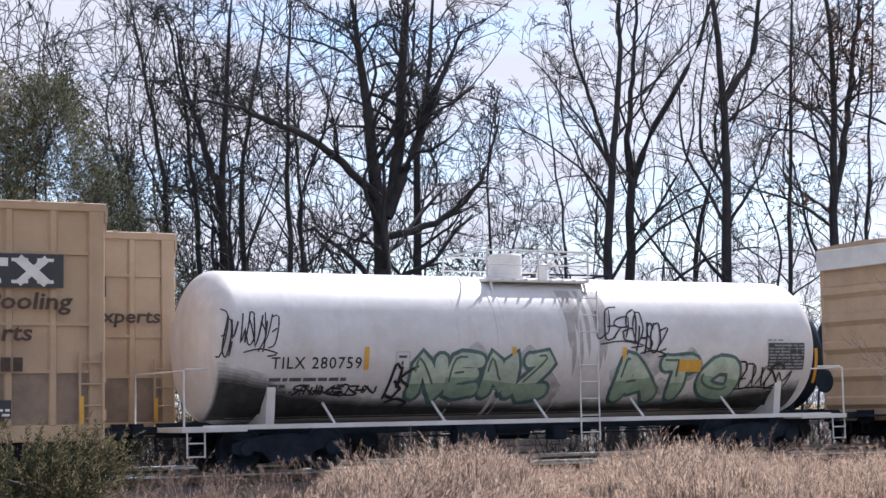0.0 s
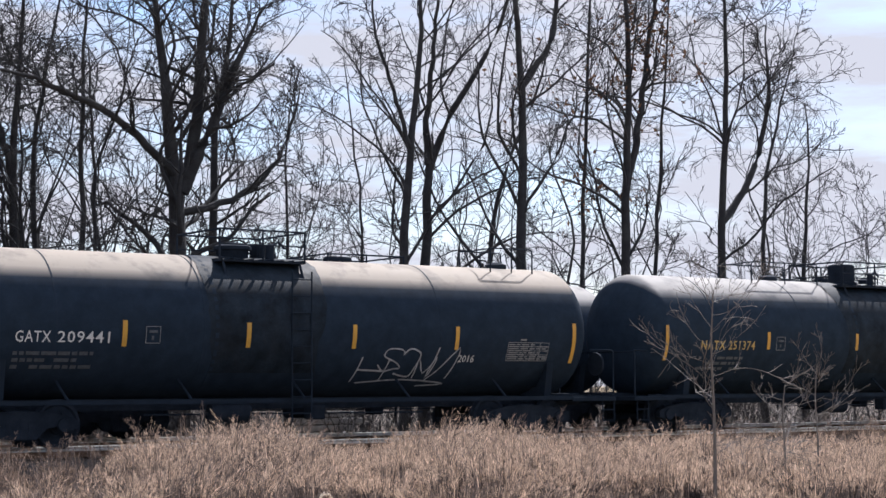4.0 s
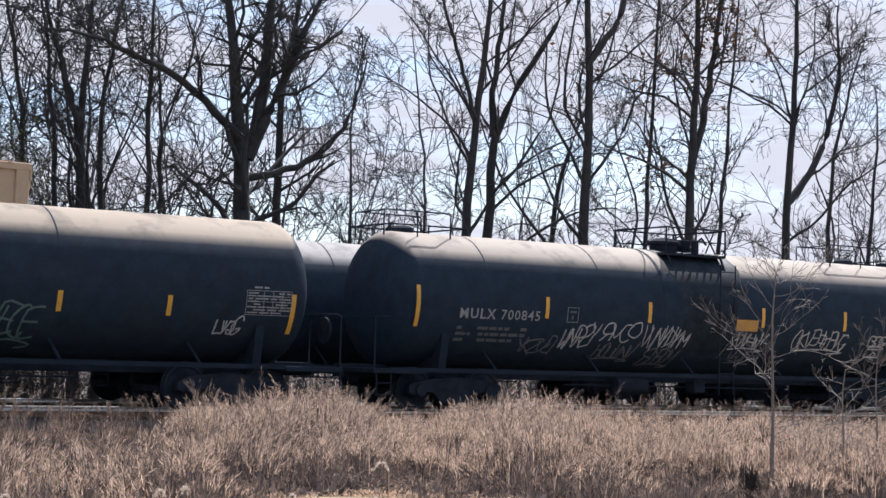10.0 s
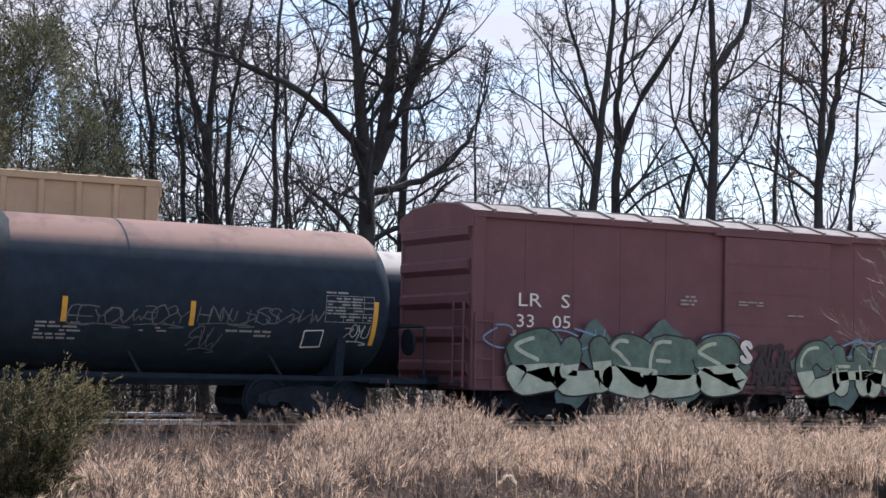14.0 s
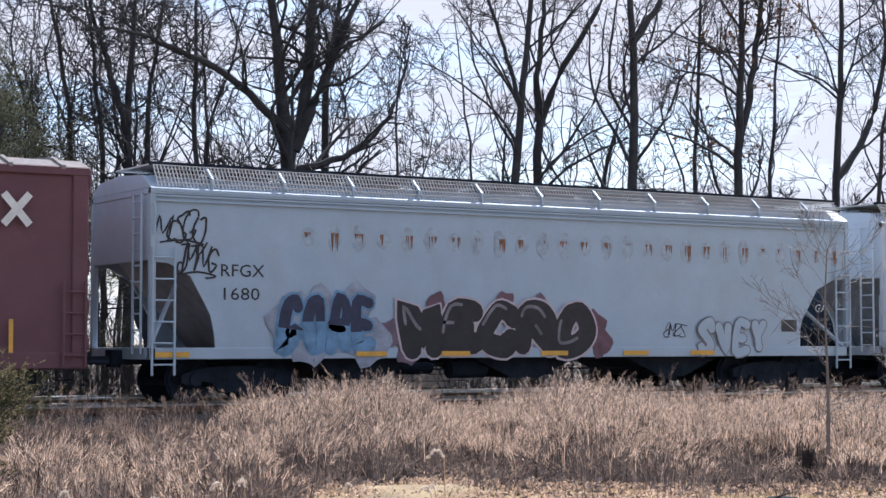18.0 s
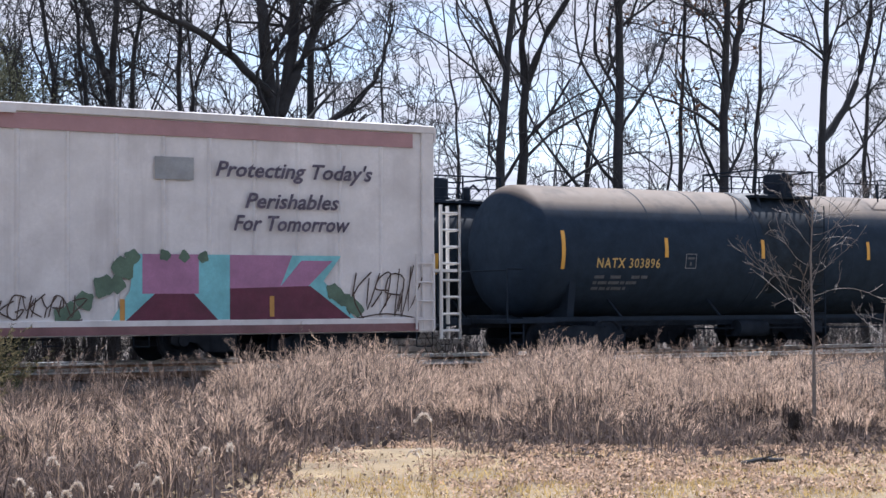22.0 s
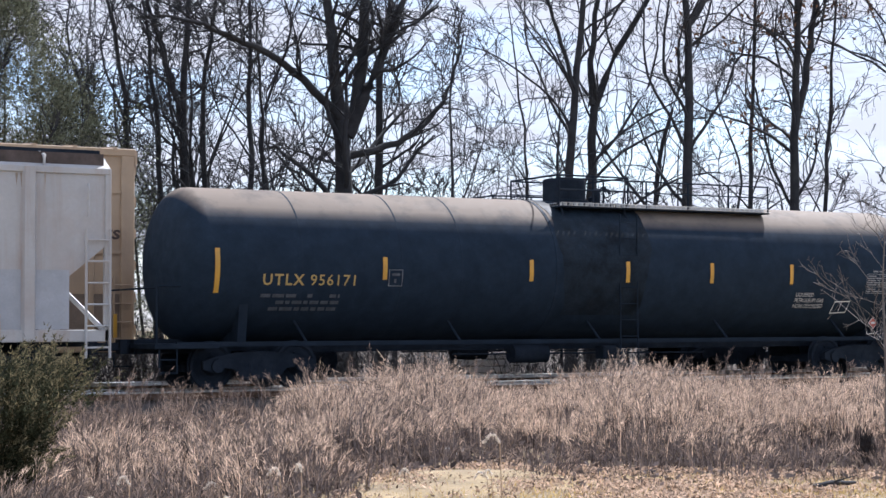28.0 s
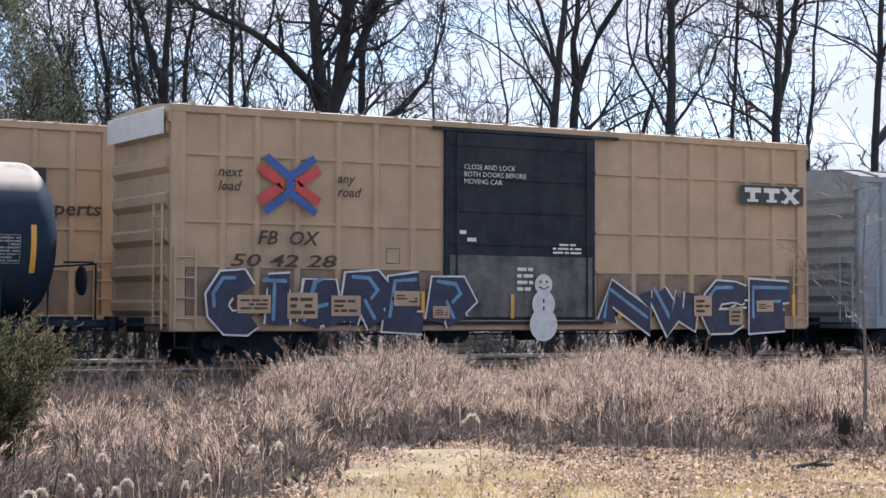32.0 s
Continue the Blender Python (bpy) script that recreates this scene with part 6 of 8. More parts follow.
marks(car, wg, [rect(16.15, 1.45, 17.3, 2.2), ([(17.95, 1.5), (17.95, 2.2), (19.3, 2.2), (19.0, 1.5)], quad), ([(19.0, 1.55), (19.5, 2.1), (20.2, 2.1), (19.6, 1.55)], quad)], "mauve", "sprayed_block", "", 0.008)
marks(car, wg, [([(15.6, 0.75), (16.4, 1.45), (17.2, 1.45), (17.9, 0.75)], quad), ([(17.95, 0.75), (17.95, 1.55), (19.7, 1.6), (20.9, 0.75)], quad)], "maroon", "sprayed_block", "", 0.010)
marks(car, wg, [puff(14.6 + 0.24 * i + 0.1 * math.sin(5 * i), 0.95 + 0.19 * i + 0.08 * math.cos(4 * i), 0.19 + 0.05 * math.sin(3 * i), 1.3 + 2 * i) for i in range(7)] + [puff(16.6 + 0.4 * i, 2.18 + 0.05 * math.sin(6 * i), 0.11, 2 + i) for i in range(3)] + [puff(20.2 + 0.14 * i, 1.5 - 0.09 * i, 0.15, 1 + 2 * i) for i in range(5)], "dark_green", "sprayed_cloud", "dull green sprayed cloud", 0.0045)
marks(car, wg, scrawl(rng, 13.43, 1.0, 14.97, 1.42, 8, 0.04) + scrawl(rng, 20.7, 1.0, 22.2, 1.95, 6, 0.045) + scrawl(rng, 0.4, 2.5, 1.0, 2.9, 5, 0.03), "ink_brown", "scrawl", "", 0.004)
marks(car, wg, [rect(15.7, 0.95, 15.8, 1.35), rect(18.8, 1.0, 18.9, 1.4), rect(8.74, 2.94, 9.06, 3.23), rect(1.22, 1.09, 1.73, 1.3)], "orange", "warning_panel", "", 0.014)
marks(car, wg, [rect(16.4, 3.62, 17.2, 4.05)], "steel_grey", "hatch", "", 0.006)
part("end_ladder", ladder(22.8, -1.5, 0.5, 3.3, 0.45, 8, 0.03), M["white_steel"], car)
part("end_ladder", ladder(23.25, -1.5, 0.5, 3.3, 0.45, 8, 0.03, across="y"), M["white_steel"], car)
part("end_platform", Geo().box(22.62, 23.3, -1.5, 1.5, 1.9, 1.96), M["white_steel"], car)

# tail: tanks, hoppers, tanks
car, wall, rng = tank_car("glossy black tank car with yellow number", 324.47, 18.2, "worn_black", (2.28, 5.16, 8.07, 11.52, 14.7, 17.34), "NATX 303896", tall=0.02, number_x=(3.2, 4.99), panel=(16.3, 2.05, 17.25, 2.5), man=(8.35, 10.2), strip_z=(2.26, 2.70), placard=((17.1, 1.22),), seams=(4.8, 6.4, 11.0, 14.2), a=1.35, rails=((12.8, 15.2),), dome_at=9.95)
car, wall, rng = tank_car("glossy black tank car with yellow reflective strips", 343.09, 17.85, "worn_black", (1.98, 4.8, 7.79, 11.17, 14.08, 17.04), "NATX 303260", tall=0.02, number_x=(2.81, 4.71), panel=(16.0, 2.05, 17.0, 2.5), man=(8.1, 10.6), strip_z=(2.26, 2.70), placard=((17.0, 1.25),), seams=(3.2, 6.0, 11.4, 13.9), a=1.05, dome_at=9.35)
car, wall, rng = hopper("chalky white covered hopper with blue sprayed letters", 362.2, 18.9, "hopper_white", 1.4, 1.4, 4.0, sill=0.74)
words(car, wall, "OCPX", 1.8, 2.35, 0.32, "ink_black", "black car lettering", width=0.75)
words(car, wall, "62880", 1.62, 1.88, 0.30, "ink_black", "black car number", width=1.25)
graffiti(rng, "NTECRO", 3.3, 0.78, 9.0, 2.05, M["steel_blue"], M["navy_spray"], side_flat(1.585), car, glint=M["silver"], shade=M["ice_blue"], block=M["navy_spray"], rim=0.05, fat=0.38, tight=1.1, label="steel blue sprayed letters edged in navy")
marks(car, wall, scrawl(rng, 2.2, 0.85, 3.2, 1.6, 4, 0.14), "faded_red", "scrawl")
marks(car, side_flat(1.6), [rect(x, 0.78, x + 0.7, 0.9) for x in (0.7, 4.4, 6.4, 9.0, 12.4, 15.5)], "yellow", "reflective_strip", "yellow reflective strip")
graffiti(rng, "NOLA", 13.9, 0.8, 16.5, 1.4, M["hopper_white"], M["black_spray"], side_flat(1.585), car, rim=0.025, fat=0.3, hollow=True)
car, wall, rng = hopper("weathered white ribbed hopper with rust stains", 382.46, 20.1, "hopper_rust", 1.75, 1.5, 4.12, sill=0.95, ribs=[1.75 + i * 0.886 for i in range(20)], roof_paint="hopper_rust", dark_ends=True, curved=False, walk_z=4.45)
for i in range(20):
    x = 1.75 + i * 0.886
    marks(car, wall, [rect(x + 0.1, 1.18, x + 0.755, 2.25 if i > 8 else 2.18)], "repaint", "repaint_patch", "greyer repainted lower panel", 0.002)
    if i in (2, 5, 9, 10, 13, 16):
        marks(car, wall, [([(x + 0.10, 3.98), (x + 0.42, 3.98), (x + 0.30, 2.9), (x + 0.24, 2.3), (x + 0.11, 2.26)], [(0, 1, 2, 3, 4)])], "wide_wash", "rust_wash", "pale rust wash beside a rib", 0.003)
streaks = []
for i in range(20):
    heavy = 1.0 if i in (2, 5, 8, 9, 10, 13, 16) else 0.25
    for _ in range(int(8 * heavy) + 1):
        xx = 1.75 + i * 0.886 + rng.uniform(0.08, 0.3) * rng.choice((-1, 1))
        w, h = rng.uniform(0.008, 0.03), rng.uniform(0.3, 2.4) * heavy + 0.1
        streaks.append(([(xx - w, 3.98), (xx + w, 3.98), (xx + w * 0.6, 3.98 - h * 0.6), (xx, 3.98 - h)], [(0, 1, 2, 3)]))
marks(car, wall, streaks, "rust_wash", "rust_drip", "thin rust streaks below the roof", 0.004)
words(car, wall, "OC   PX", 2.3, 1.77, 0.32, "ink_black", "black car lettering", width=0.98, lift=0.02)
words(car, wall, "70   556", 2.3, 1.27, 0.32, "ink_black", "black car number", width=1.13, lift=0.02)
marks(car, wall, scrawl(rng, 0.47, 2.9, 1.7, 3.9, 4, 0.16) + scrawl(rng, 1.17, 2.2, 1.72, 2.69, 3, 0.12) + scrawl(rng, 1.84, 1.28, 2.2, 2.1, 2, 0.12), "black_spray", "scrawl", "black sprayed scrawl", 0.02)
marks(car, wall, [rect(11.05, 1.22, 12.0, 1.46)], "yellow", "warning_panel", "yellow warning panel", 0.02)
marks(car, side_flat(1.62), [rect(x - 0.05, 1.0, x + 0.05, 1.45) for x in (1.65, 4.2, 7.63, 9.35, 13.6, 15.35, 18.0)], "yellow", "reflective_strip", "", 0.04)
marks(car, wall, [rect(17.04, 1.54, 17.49, 1.82)], "sign_dark", "data_plate", "", 0.02)
marks(car, wall, scrawl(rng, 12.2, 1.2, 12.6, 1.5, 3, 0.06), "black_spray", "scrawl", "", 0.02)
car, wall, rng = tank_car("long black tank car with a roof walkway", 403.06, 20.15, "worn_black", (1.63, 5.22, 8.69, 11.17, 13.47, 15.78, 19.3), "UTLX 956171", tall=0.06, number_x=(2.57, 4.57), panel=(18.1, 1.95, 19.15, 2.4), man=(9.75, 11.6), strip_z=(2.14, 2.59), walkway=(9.75, 15.55), seams=(3.4, 5.6, 7.0), placard=((18.6, 1.25),), a=0.96, dome_at=10.55, can_r=0.48)
words(car, wall, "LIQUEFIED\nPETROLEUM GAS\nNON-ODORIZED", 15.97, 1.86, 0.13, "ink_white", "white lettering", width=0.9, cut=0.15, lift=0.012)
marks(car, wall, [stroke([(17.2, 1.48), (17.66, 1.5), (17.68, 1.76), (17.22, 1.74), (17.2, 1.48)], 0.03), rect(17.42, 1.5, 17.44, 1.74)], "ink_white", "plate_frame", "", 0.01, 0.1)
car, wall, rng = tank_car("black tank car with white number and an orange panel", 424.18, 18.25, "black", (0.98, 4.64, 9.01, 11.62, 14.42, 17.55), "HPLX 424032", "ink_white", number_x=(1.47, 3.41), number_z=1.72, panel=(16.45, 2.34, 17.5, 2.82), man=(8.0, 10.75), dome="flat", strip_z=(1.72, 2.15), a=0.42, rails=((1.1, 3.3), (15.6, 17.4)))
marks(car, wall, [rect(6.2, 1.55, 6.94, 1.9)], "orange", "warning_panel", "orange panel", 0.01, 0.1)
marks(car, wall, small_print(rng, 12.24, 2.05, 13.19, 2.34, 4) + small_print(rng, 12.24, 1.69, 13.0, 1.95, 4) + small_print(rng, 10.8, 1.78, 11.55, 1.88, 2), "ink_grey", "small_print", "", 0.01, 0.1)
marks(car, wall, [stroke([(16.07, 1.63), (16.47, 1.63), (16.47, 1.95), (16.07, 1.95), (16.07, 1.63)], 0.03), rect(16.26, 1.65, 16.28, 1.93), rect(16.31, 1.38, 16.49, 1.54)], "ink_white", "plate_frame", "", 0.01, 0.1)
car, wall, rng = tank_car("black tank car with yellow number and small white plates", 443.88, 17.1, "black", (0.85, 4.21, 7.37, 10.09, 13.02, 16.35), "UTLX 666843", number_x=(1.69, 3.87), panel=(15.09, 1.94, 16.1, 2.45), man=(7.25, 9.85), strip_z=(2.05, 2.52), seams=(2.3, 5.0, 9.9, 13.0), a=0.17, rails=((11.05, 13.5),), dome_at=7.9)
marks(car, wall, [rect(6.15 + 0.115 * i, 2.43, 6.24 + 0.115 * i, 2.58) for i in range(4)], "ink_yellow", "name_bar", "yellow bar of a name plate", 0.01, 0.1)
marks(car, wall, [rect(6.62 + 0.13 * i, 2.43, 6.72 + 0.13 * i, 2.55) for i in range(5)] + [rect(6.12, 2.38, 7.28, 2.40)], "ink_white", "name_bar", "white bar of a name plate", 0.01, 0.1)
marks(car, wall, [rect(11.73, 2.05, 12.48, 2.38)], "ink_white", "small_plate", "", 0.01, 0.1)
marks(car, wall, small_print(rng, 11.78, 2.1, 12.42, 2.33, 2), "ink_black", "small_print", "", 0.014, 0.1)
graffiti(rng, "SNO", 12.67, 1.42, 13.72, 2.08, M["black"], M["chalk"], wall, car, 0.15, rim=0.022, fat=0.3, hollow=True, label="white sprayed outline letters")
marks(car, wall, hand("F", 13.85, 1.85, 14.05, 2.05, 0.03) + hand("A", 13.85, 1.6, 14.05, 1.8, 0.03) + hand("R", 13.9, 1.36, 14.08, 1.56, 0.03), "chalk", "sprayed_letter", "", 0.012, 0.15)
marks(car, wall, scrawl(rng, 9.65, 1.4, 10.1, 1.86, 3, 0.04), "chalk_faint", "scrawl", "washed-out sprayed tag", 0.012, 0.15)
marks(car, wall, small_print(rng, 10.7, 1.66, 11.66, 2.2, 6), "faint", "small_print", "", 0.01, 0.1)
marks(car, wall, [stroke([(14.41, 1.54), (14.77, 1.56), (14.79, 1.79), (14.43, 1.77), (14.41, 1.54)], 0.03)], "ink_white", "plate_frame", "", 0.01, 0.1)

car, wall, rng = tan_boxcar("tan ribbed boxcar with navy and white sprayed letters", 462.81, 15.75, 2)
wg = side_flat(1.68)
graffiti(rng, "CTARER", 0.75, 0.58, 6.5, 1.9, M["navy_spray"], M["white_spray"], wg, car, glint=M["steel_blue"], rim=0.04, fat=0.42, soft=False, tight=1.1, label="navy sprayed letters edged in white")
graffiti(rng, "NWCE", 9.8, 0.62, 15.3, 1.8, M["navy_spray"], M["white_spray"], wg, car, glint=M["steel_blue"], rim=0.04, fat=0.40, soft=False, tight=1.05)
for x0, z0, x1, z1 in ((1.3, 1.05, 2.0, 1.4), (2.35, 0.95, 3.0, 1.45), (3.3, 1.0, 3.95, 1.4), (4.7, 1.2, 5.3, 1.5), (5.6, 0.95, 6.0, 1.2), (12.3, 1.0, 12.8, 1.45), (13.3, 0.8, 13.7, 1.2), (14.1, 1.1, 14.6, 1.35)):
    marks(car, side_flat(1.71), [rect(x0, z0, x1, z1)], "tan", "stencil_patch", "tan repainted stencil patch")
    marks(car, side_flat(1.715), small_print(rng, x0 + 0.06, z0 + 0.06, x1 - 0.06, z1 - 0.06, 3), "ink_brown", "small_print")
part("worn_panel", Geo().box(6.05, 9.6, -1.6365, -1.60, 0.98, 2.25), M["door_worn"], car, "scuffed grey lower door panel")
ws = side_flat(1.70)
blob = lambda x, z, r, k=18: ([(x + r * math.cos(2 * math.pi * i / k), z + r * math.sin(2 * math.pi * i / k)) for i in range(k)], [tuple(range(k))])
marks(car, ws, [blob(8.3, 1.66, 0.22), blob(8.3, 1.25, 0.29), blob(8.3, 0.82, 0.35)], "white_spray", "sprayed_snow_figure", "three stacked white sprayed discs", 0.004)
marks(car, ws, [blob(8.22, 1.72, 0.03, 8), blob(8.38, 1.72, 0.03, 8), stroke([(8.17, 1.62), (8.3, 1.56), (8.43, 1.62)], 0.025), rect(8.28, 1.28, 8.32, 1.36), rect(8.28, 1.12, 8.32, 1.2)], "black_spray", "sprayed_mark", "", 0.008)

boxcar("blue grey boxcar with ribbed ends", 480.2, 15.6, "grey_box", 4.35, (6.3, 9.3), None, posts=(0.8, 2.2, 3.6, 5.0, 10.2, 11.6, 13.0, 14.4), arch=0.15, roof="galv", end_ribs=8)

# ---- ground and tracks ----
M["soil"] = mat("dry field soil and thatch", (0.29, 0.215, 0.12), 0.95, vary=0.4, scale=1.3, bump=0.6, bump_scale=35, dirt=(0.34, 0.245, 0.105), dirt_amount=0.8, dirt_scale=0.3)
M["ballast"] = mat("dusty ballast", (0.11, 0.10, 0.092), 0.95, vary=0.45, scale=14, bump=1.0, bump_scale=28, dirt=(0.09, 0.07, 0.06), dirt_amount=0.5, dirt_scale=1.2)
M["tie"] = mat("weathered sleeper wood", (0.09, 0.075, 0.06), 0.9, vary=0.3, scale=5, per_object=0.3)
M["bark"] = mat("grey brown bark", (0.040, 0.040, 0.044), 0.95, vary=0.35, scale=2.5, bump=0.8, bump_scale=22, dirt=(0.075, 0.075, 0.068), dirt_amount=0.4, dirt_scale=1.5)
M["twig"] = mat("dark bare twigs", (0.037, 0.035, 0.037), 0.9, vary=0.25, scale=2)
M["sapling_bark"] = mat("pale sapling bark", (0.17, 0.145, 0.13), 0.6, vary=0.25, scale=6)
M["straw"] = leafy("dry grass stems", (0.50, 0.385, 0.275), 0.65, 0.3)
M["umber"] = leafy("brown dead stems", (0.140, 0.116, 0.109), 0.6, 0.2)
M["plume"] = leafy("feathery seed heads", (0.61, 0.46, 0.35), 0.55, 0.45)
M["umber_head"] = leafy("brown dead seed heads", (0.27, 0.205, 0.165), 0.75, 0.4)
M["fluff"] = leafy("pale fluffy seed heads", (0.74, 0.67, 0.59), 0.2, 0.5)
M["lawn"] = leafy("short yellow grass", (0.47, 0.345, 0.145), 0.45, 0.45)
M["litter"] = leafy("fallen brown leaves", (0.50, 0.375, 0.28), 0.8, 0.3)
M["cedar"] = leafy("dull evergreen sprays", (0.056, 0.060, 0.037), 0.55, 0.25)
M["cedar_tip"] = leafy("bronzed evergreen tips", (0.18, 0.155, 0.092), 0.5, 0.3)
M["ivy"] = leafy("distant evergreen leaves", (0.150, 0.155, 0.105), 0.6, 0.35)
M["dead_leaf"] = leafy("clinging dead leaves", (0.13, 0.075, 0.045), 0.5, 0.35)

NPR = np.random.default_rng(11)


def ground_sheet():
    n = 120
    xs = np.concatenate([[-4000, -800, -200, -60], np.linspace(-20, 70, n), [110, 250, 900, 4000]])
    ys = np.concatenate([[-4000, -600, -100, -20], np.linspace(-4, 60, n), [80, 200, 900, 4000]])
    X, Y = np.meshgrid(xs, ys)
    Z = 0.05 * np.sin(X * 0.7 + 1) * np.sin(Y * 0.9) + 0.03 * np.sin(X * 2.1) * np.cos(Y * 1.7 + X)
    Z = np.where((np.abs(X) > 100) | (np.abs(Y) > 100), -0.05, Z)
    Z = np.where((Y > 29.5) & (Y < 40), -0.06, Z)
    v = np.stack([X, Y, Z], -1).reshape(-1, 3)
    c = len(xs)
    i = (np.arange(len(ys) - 1)[:, None] * c + np.arange(c - 1)[None]).ravel()
    f = np.stack([i, i + 1, i + c + 1, i + c], -1)
    return tagged(new("ground", mesh_from("ground", v, f, M["soil"])), "dry winter field of soil and thatch", "ground", kind="structure")


ground_sheet()
M["leaf_floor"] = mat("rotting leaf floor", (0.13, 0.10, 0.08), 0.95, vary=0.4, scale=1.1, bump=0.6, bump_scale=25, dirt=(0.08, 0.065, 0.05), dirt_amount=0.6, dirt_scale=0.5)
tagged(new("woodland_floor", Geo().add([(-140, 39.6, -0.02), (300, 39.6, -0.02), (300, 42, 0.10), (-140, 42, 0.10), (300, 190, 0.12), (-140, 190, 0.12)], [(0, 1, 2, 3), (3, 2, 4, 5)]).mesh("woodland_floor")), "brown rotting leaf floor of the wood", "ground", kind="structure").data.materials.append(M["leaf_floor"])
TX0, TX1 = -60.0, 150.0
for ty in (TRACK_Y, TRACK2_Y):
    tr = thing("railway_track", "steel rails on sleepers in a dusty ballast bed", "railway track", (0, ty, 0), "railway tracks", "structure")
    part("ballast_bed", Geo().prism([(-2.3, -0.08), (-1.6, 0.24), (1.6, 0.24), (2.3, -0.08)], TX0, TX1, "x"), M["ballast"], tr)
    for s in (-0.7525, 0.7525):
        part("rail", Geo().prism([(s - 0.075, 0.29), (s - 0.075, 0.305), (s - 0.012, 0.33), (s - 0.012, 0.405), (s + 0.012, 0.405), (s + 0.012, 0.33), (s + 0.075, 0.305), (s + 0.075, 0.29)], TX0, TX1, "x"), M["rail_side"], tr)
        part("rail_head", Geo().prism([(s - 0.034, 0.405), (s - 0.037, 0.438), (s - 0.028, 0.45), (s + 0.028, 0.45), (s + 0.037, 0.438), (s + 0.034, 0.405)], TX0, TX1, "x"), M["rail"], tr)
    tie = Geo().box(-0.115, 0.115, -1.3, 1.3, 0.12, 0.292, 0.01).mesh("sleeper")
    for i in range(90):
        part("sleeper", tie, M["tie"], tr, at=(2 + i * 0.55, 0, 0))


def scatter_stones():
    """Loose ballast stones, squashed and turned at random."""
    k = 9000
    base = np.array([(1, 0, 0), (-1, 0, 0), (0, 1, 0), (0, -1, 0), (0, 0, 1), (0, 0, -1)], float)
    tri = np.array([(0, 2, 4), (2, 1, 4), (1, 3, 4), (3, 0, 4), (2, 0, 5), (1, 2, 5), (3, 1, 5), (0, 3, 5)])
    y = np.where(NPR.random(k) < 0.5, TRACK_Y, TRACK2_Y) + NPR.uniform(-1.9, 1.9, k)
    yy = np.abs(y - np.where(np.abs(y - TRACK_Y) < 2, TRACK_Y, TRACK2_Y))
    z = 0.25 - np.clip(yy - 1.6, 0, None) * 0.45
    p = np.stack([NPR.uniform(2, 50, k), y, z], -1)
    v = p[:, None] + (base[None] * NPR.uniform(0.018, 0.045, (k, 1, 3)) + NPR.normal(0, 0.006, (k, 6, 3)))
    f = (np.arange(k)[:, None, None] * 6 + tri[None]).reshape(-1, 3)
    tagged(new("ballast_stone", mesh_from("ballast_stone", v.reshape(-1, 3), f, M["ballast"], False)), "loose grey ballast stones", "gravel", kind="stuff")


scatter_stones()


# ---- bare trees ----
def tube_arrays(P, Rd, n):
    """P: branches x points x 3, Rd: branches x points. Gives vertices and quads."""
    N, K, _ = P.shape
    T = np.gradient(P, axis=1)
    T /= np.linalg.norm(T, axis=-1, keepdims=True) + 1e-9
    ref = np.where(np.abs(T[..., 2:3]) > 0.9, np.array([1.0, 0, 0]), np.array([0, 0, 1.0]))
    U = np.cross(T, ref)
    U /= np.linalg.norm(U, axis=-1, keepdims=True) + 1e-9
    W = np.cross(T, U)
    a = np.arange(n) * 2 * np.pi / n
    V = P[:, :, None] + Rd[:, :, None, None] * (np.cos(a)[None, None, :, None] * U[:, :, None] + np.sin(a)[None, None, :, None] * W[:, :, None])
    i = np.arange(N)[:, None, None] * K * n + np.arange(K - 1)[None, :, None] * n
    k = np.arange(n)[None, None]
    k2 = (k + 1) % n
    F = np.stack([i + k, i + k2, i + n + k2, i + n + k], -1).reshape(-1, 4)
    return V.reshape(-1, 3), F


def branch_mesh(name, groups, material):
    vs, fs, off = [], [], 0
    for P, Rd, n in groups:
        v, f = tube_arrays(P, Rd, n)
        vs.append(v)
        fs.append(f + off)
        off += len(v)
    return mesh_from(name, np.concatenate(vs), np.concatenate(fs), material)


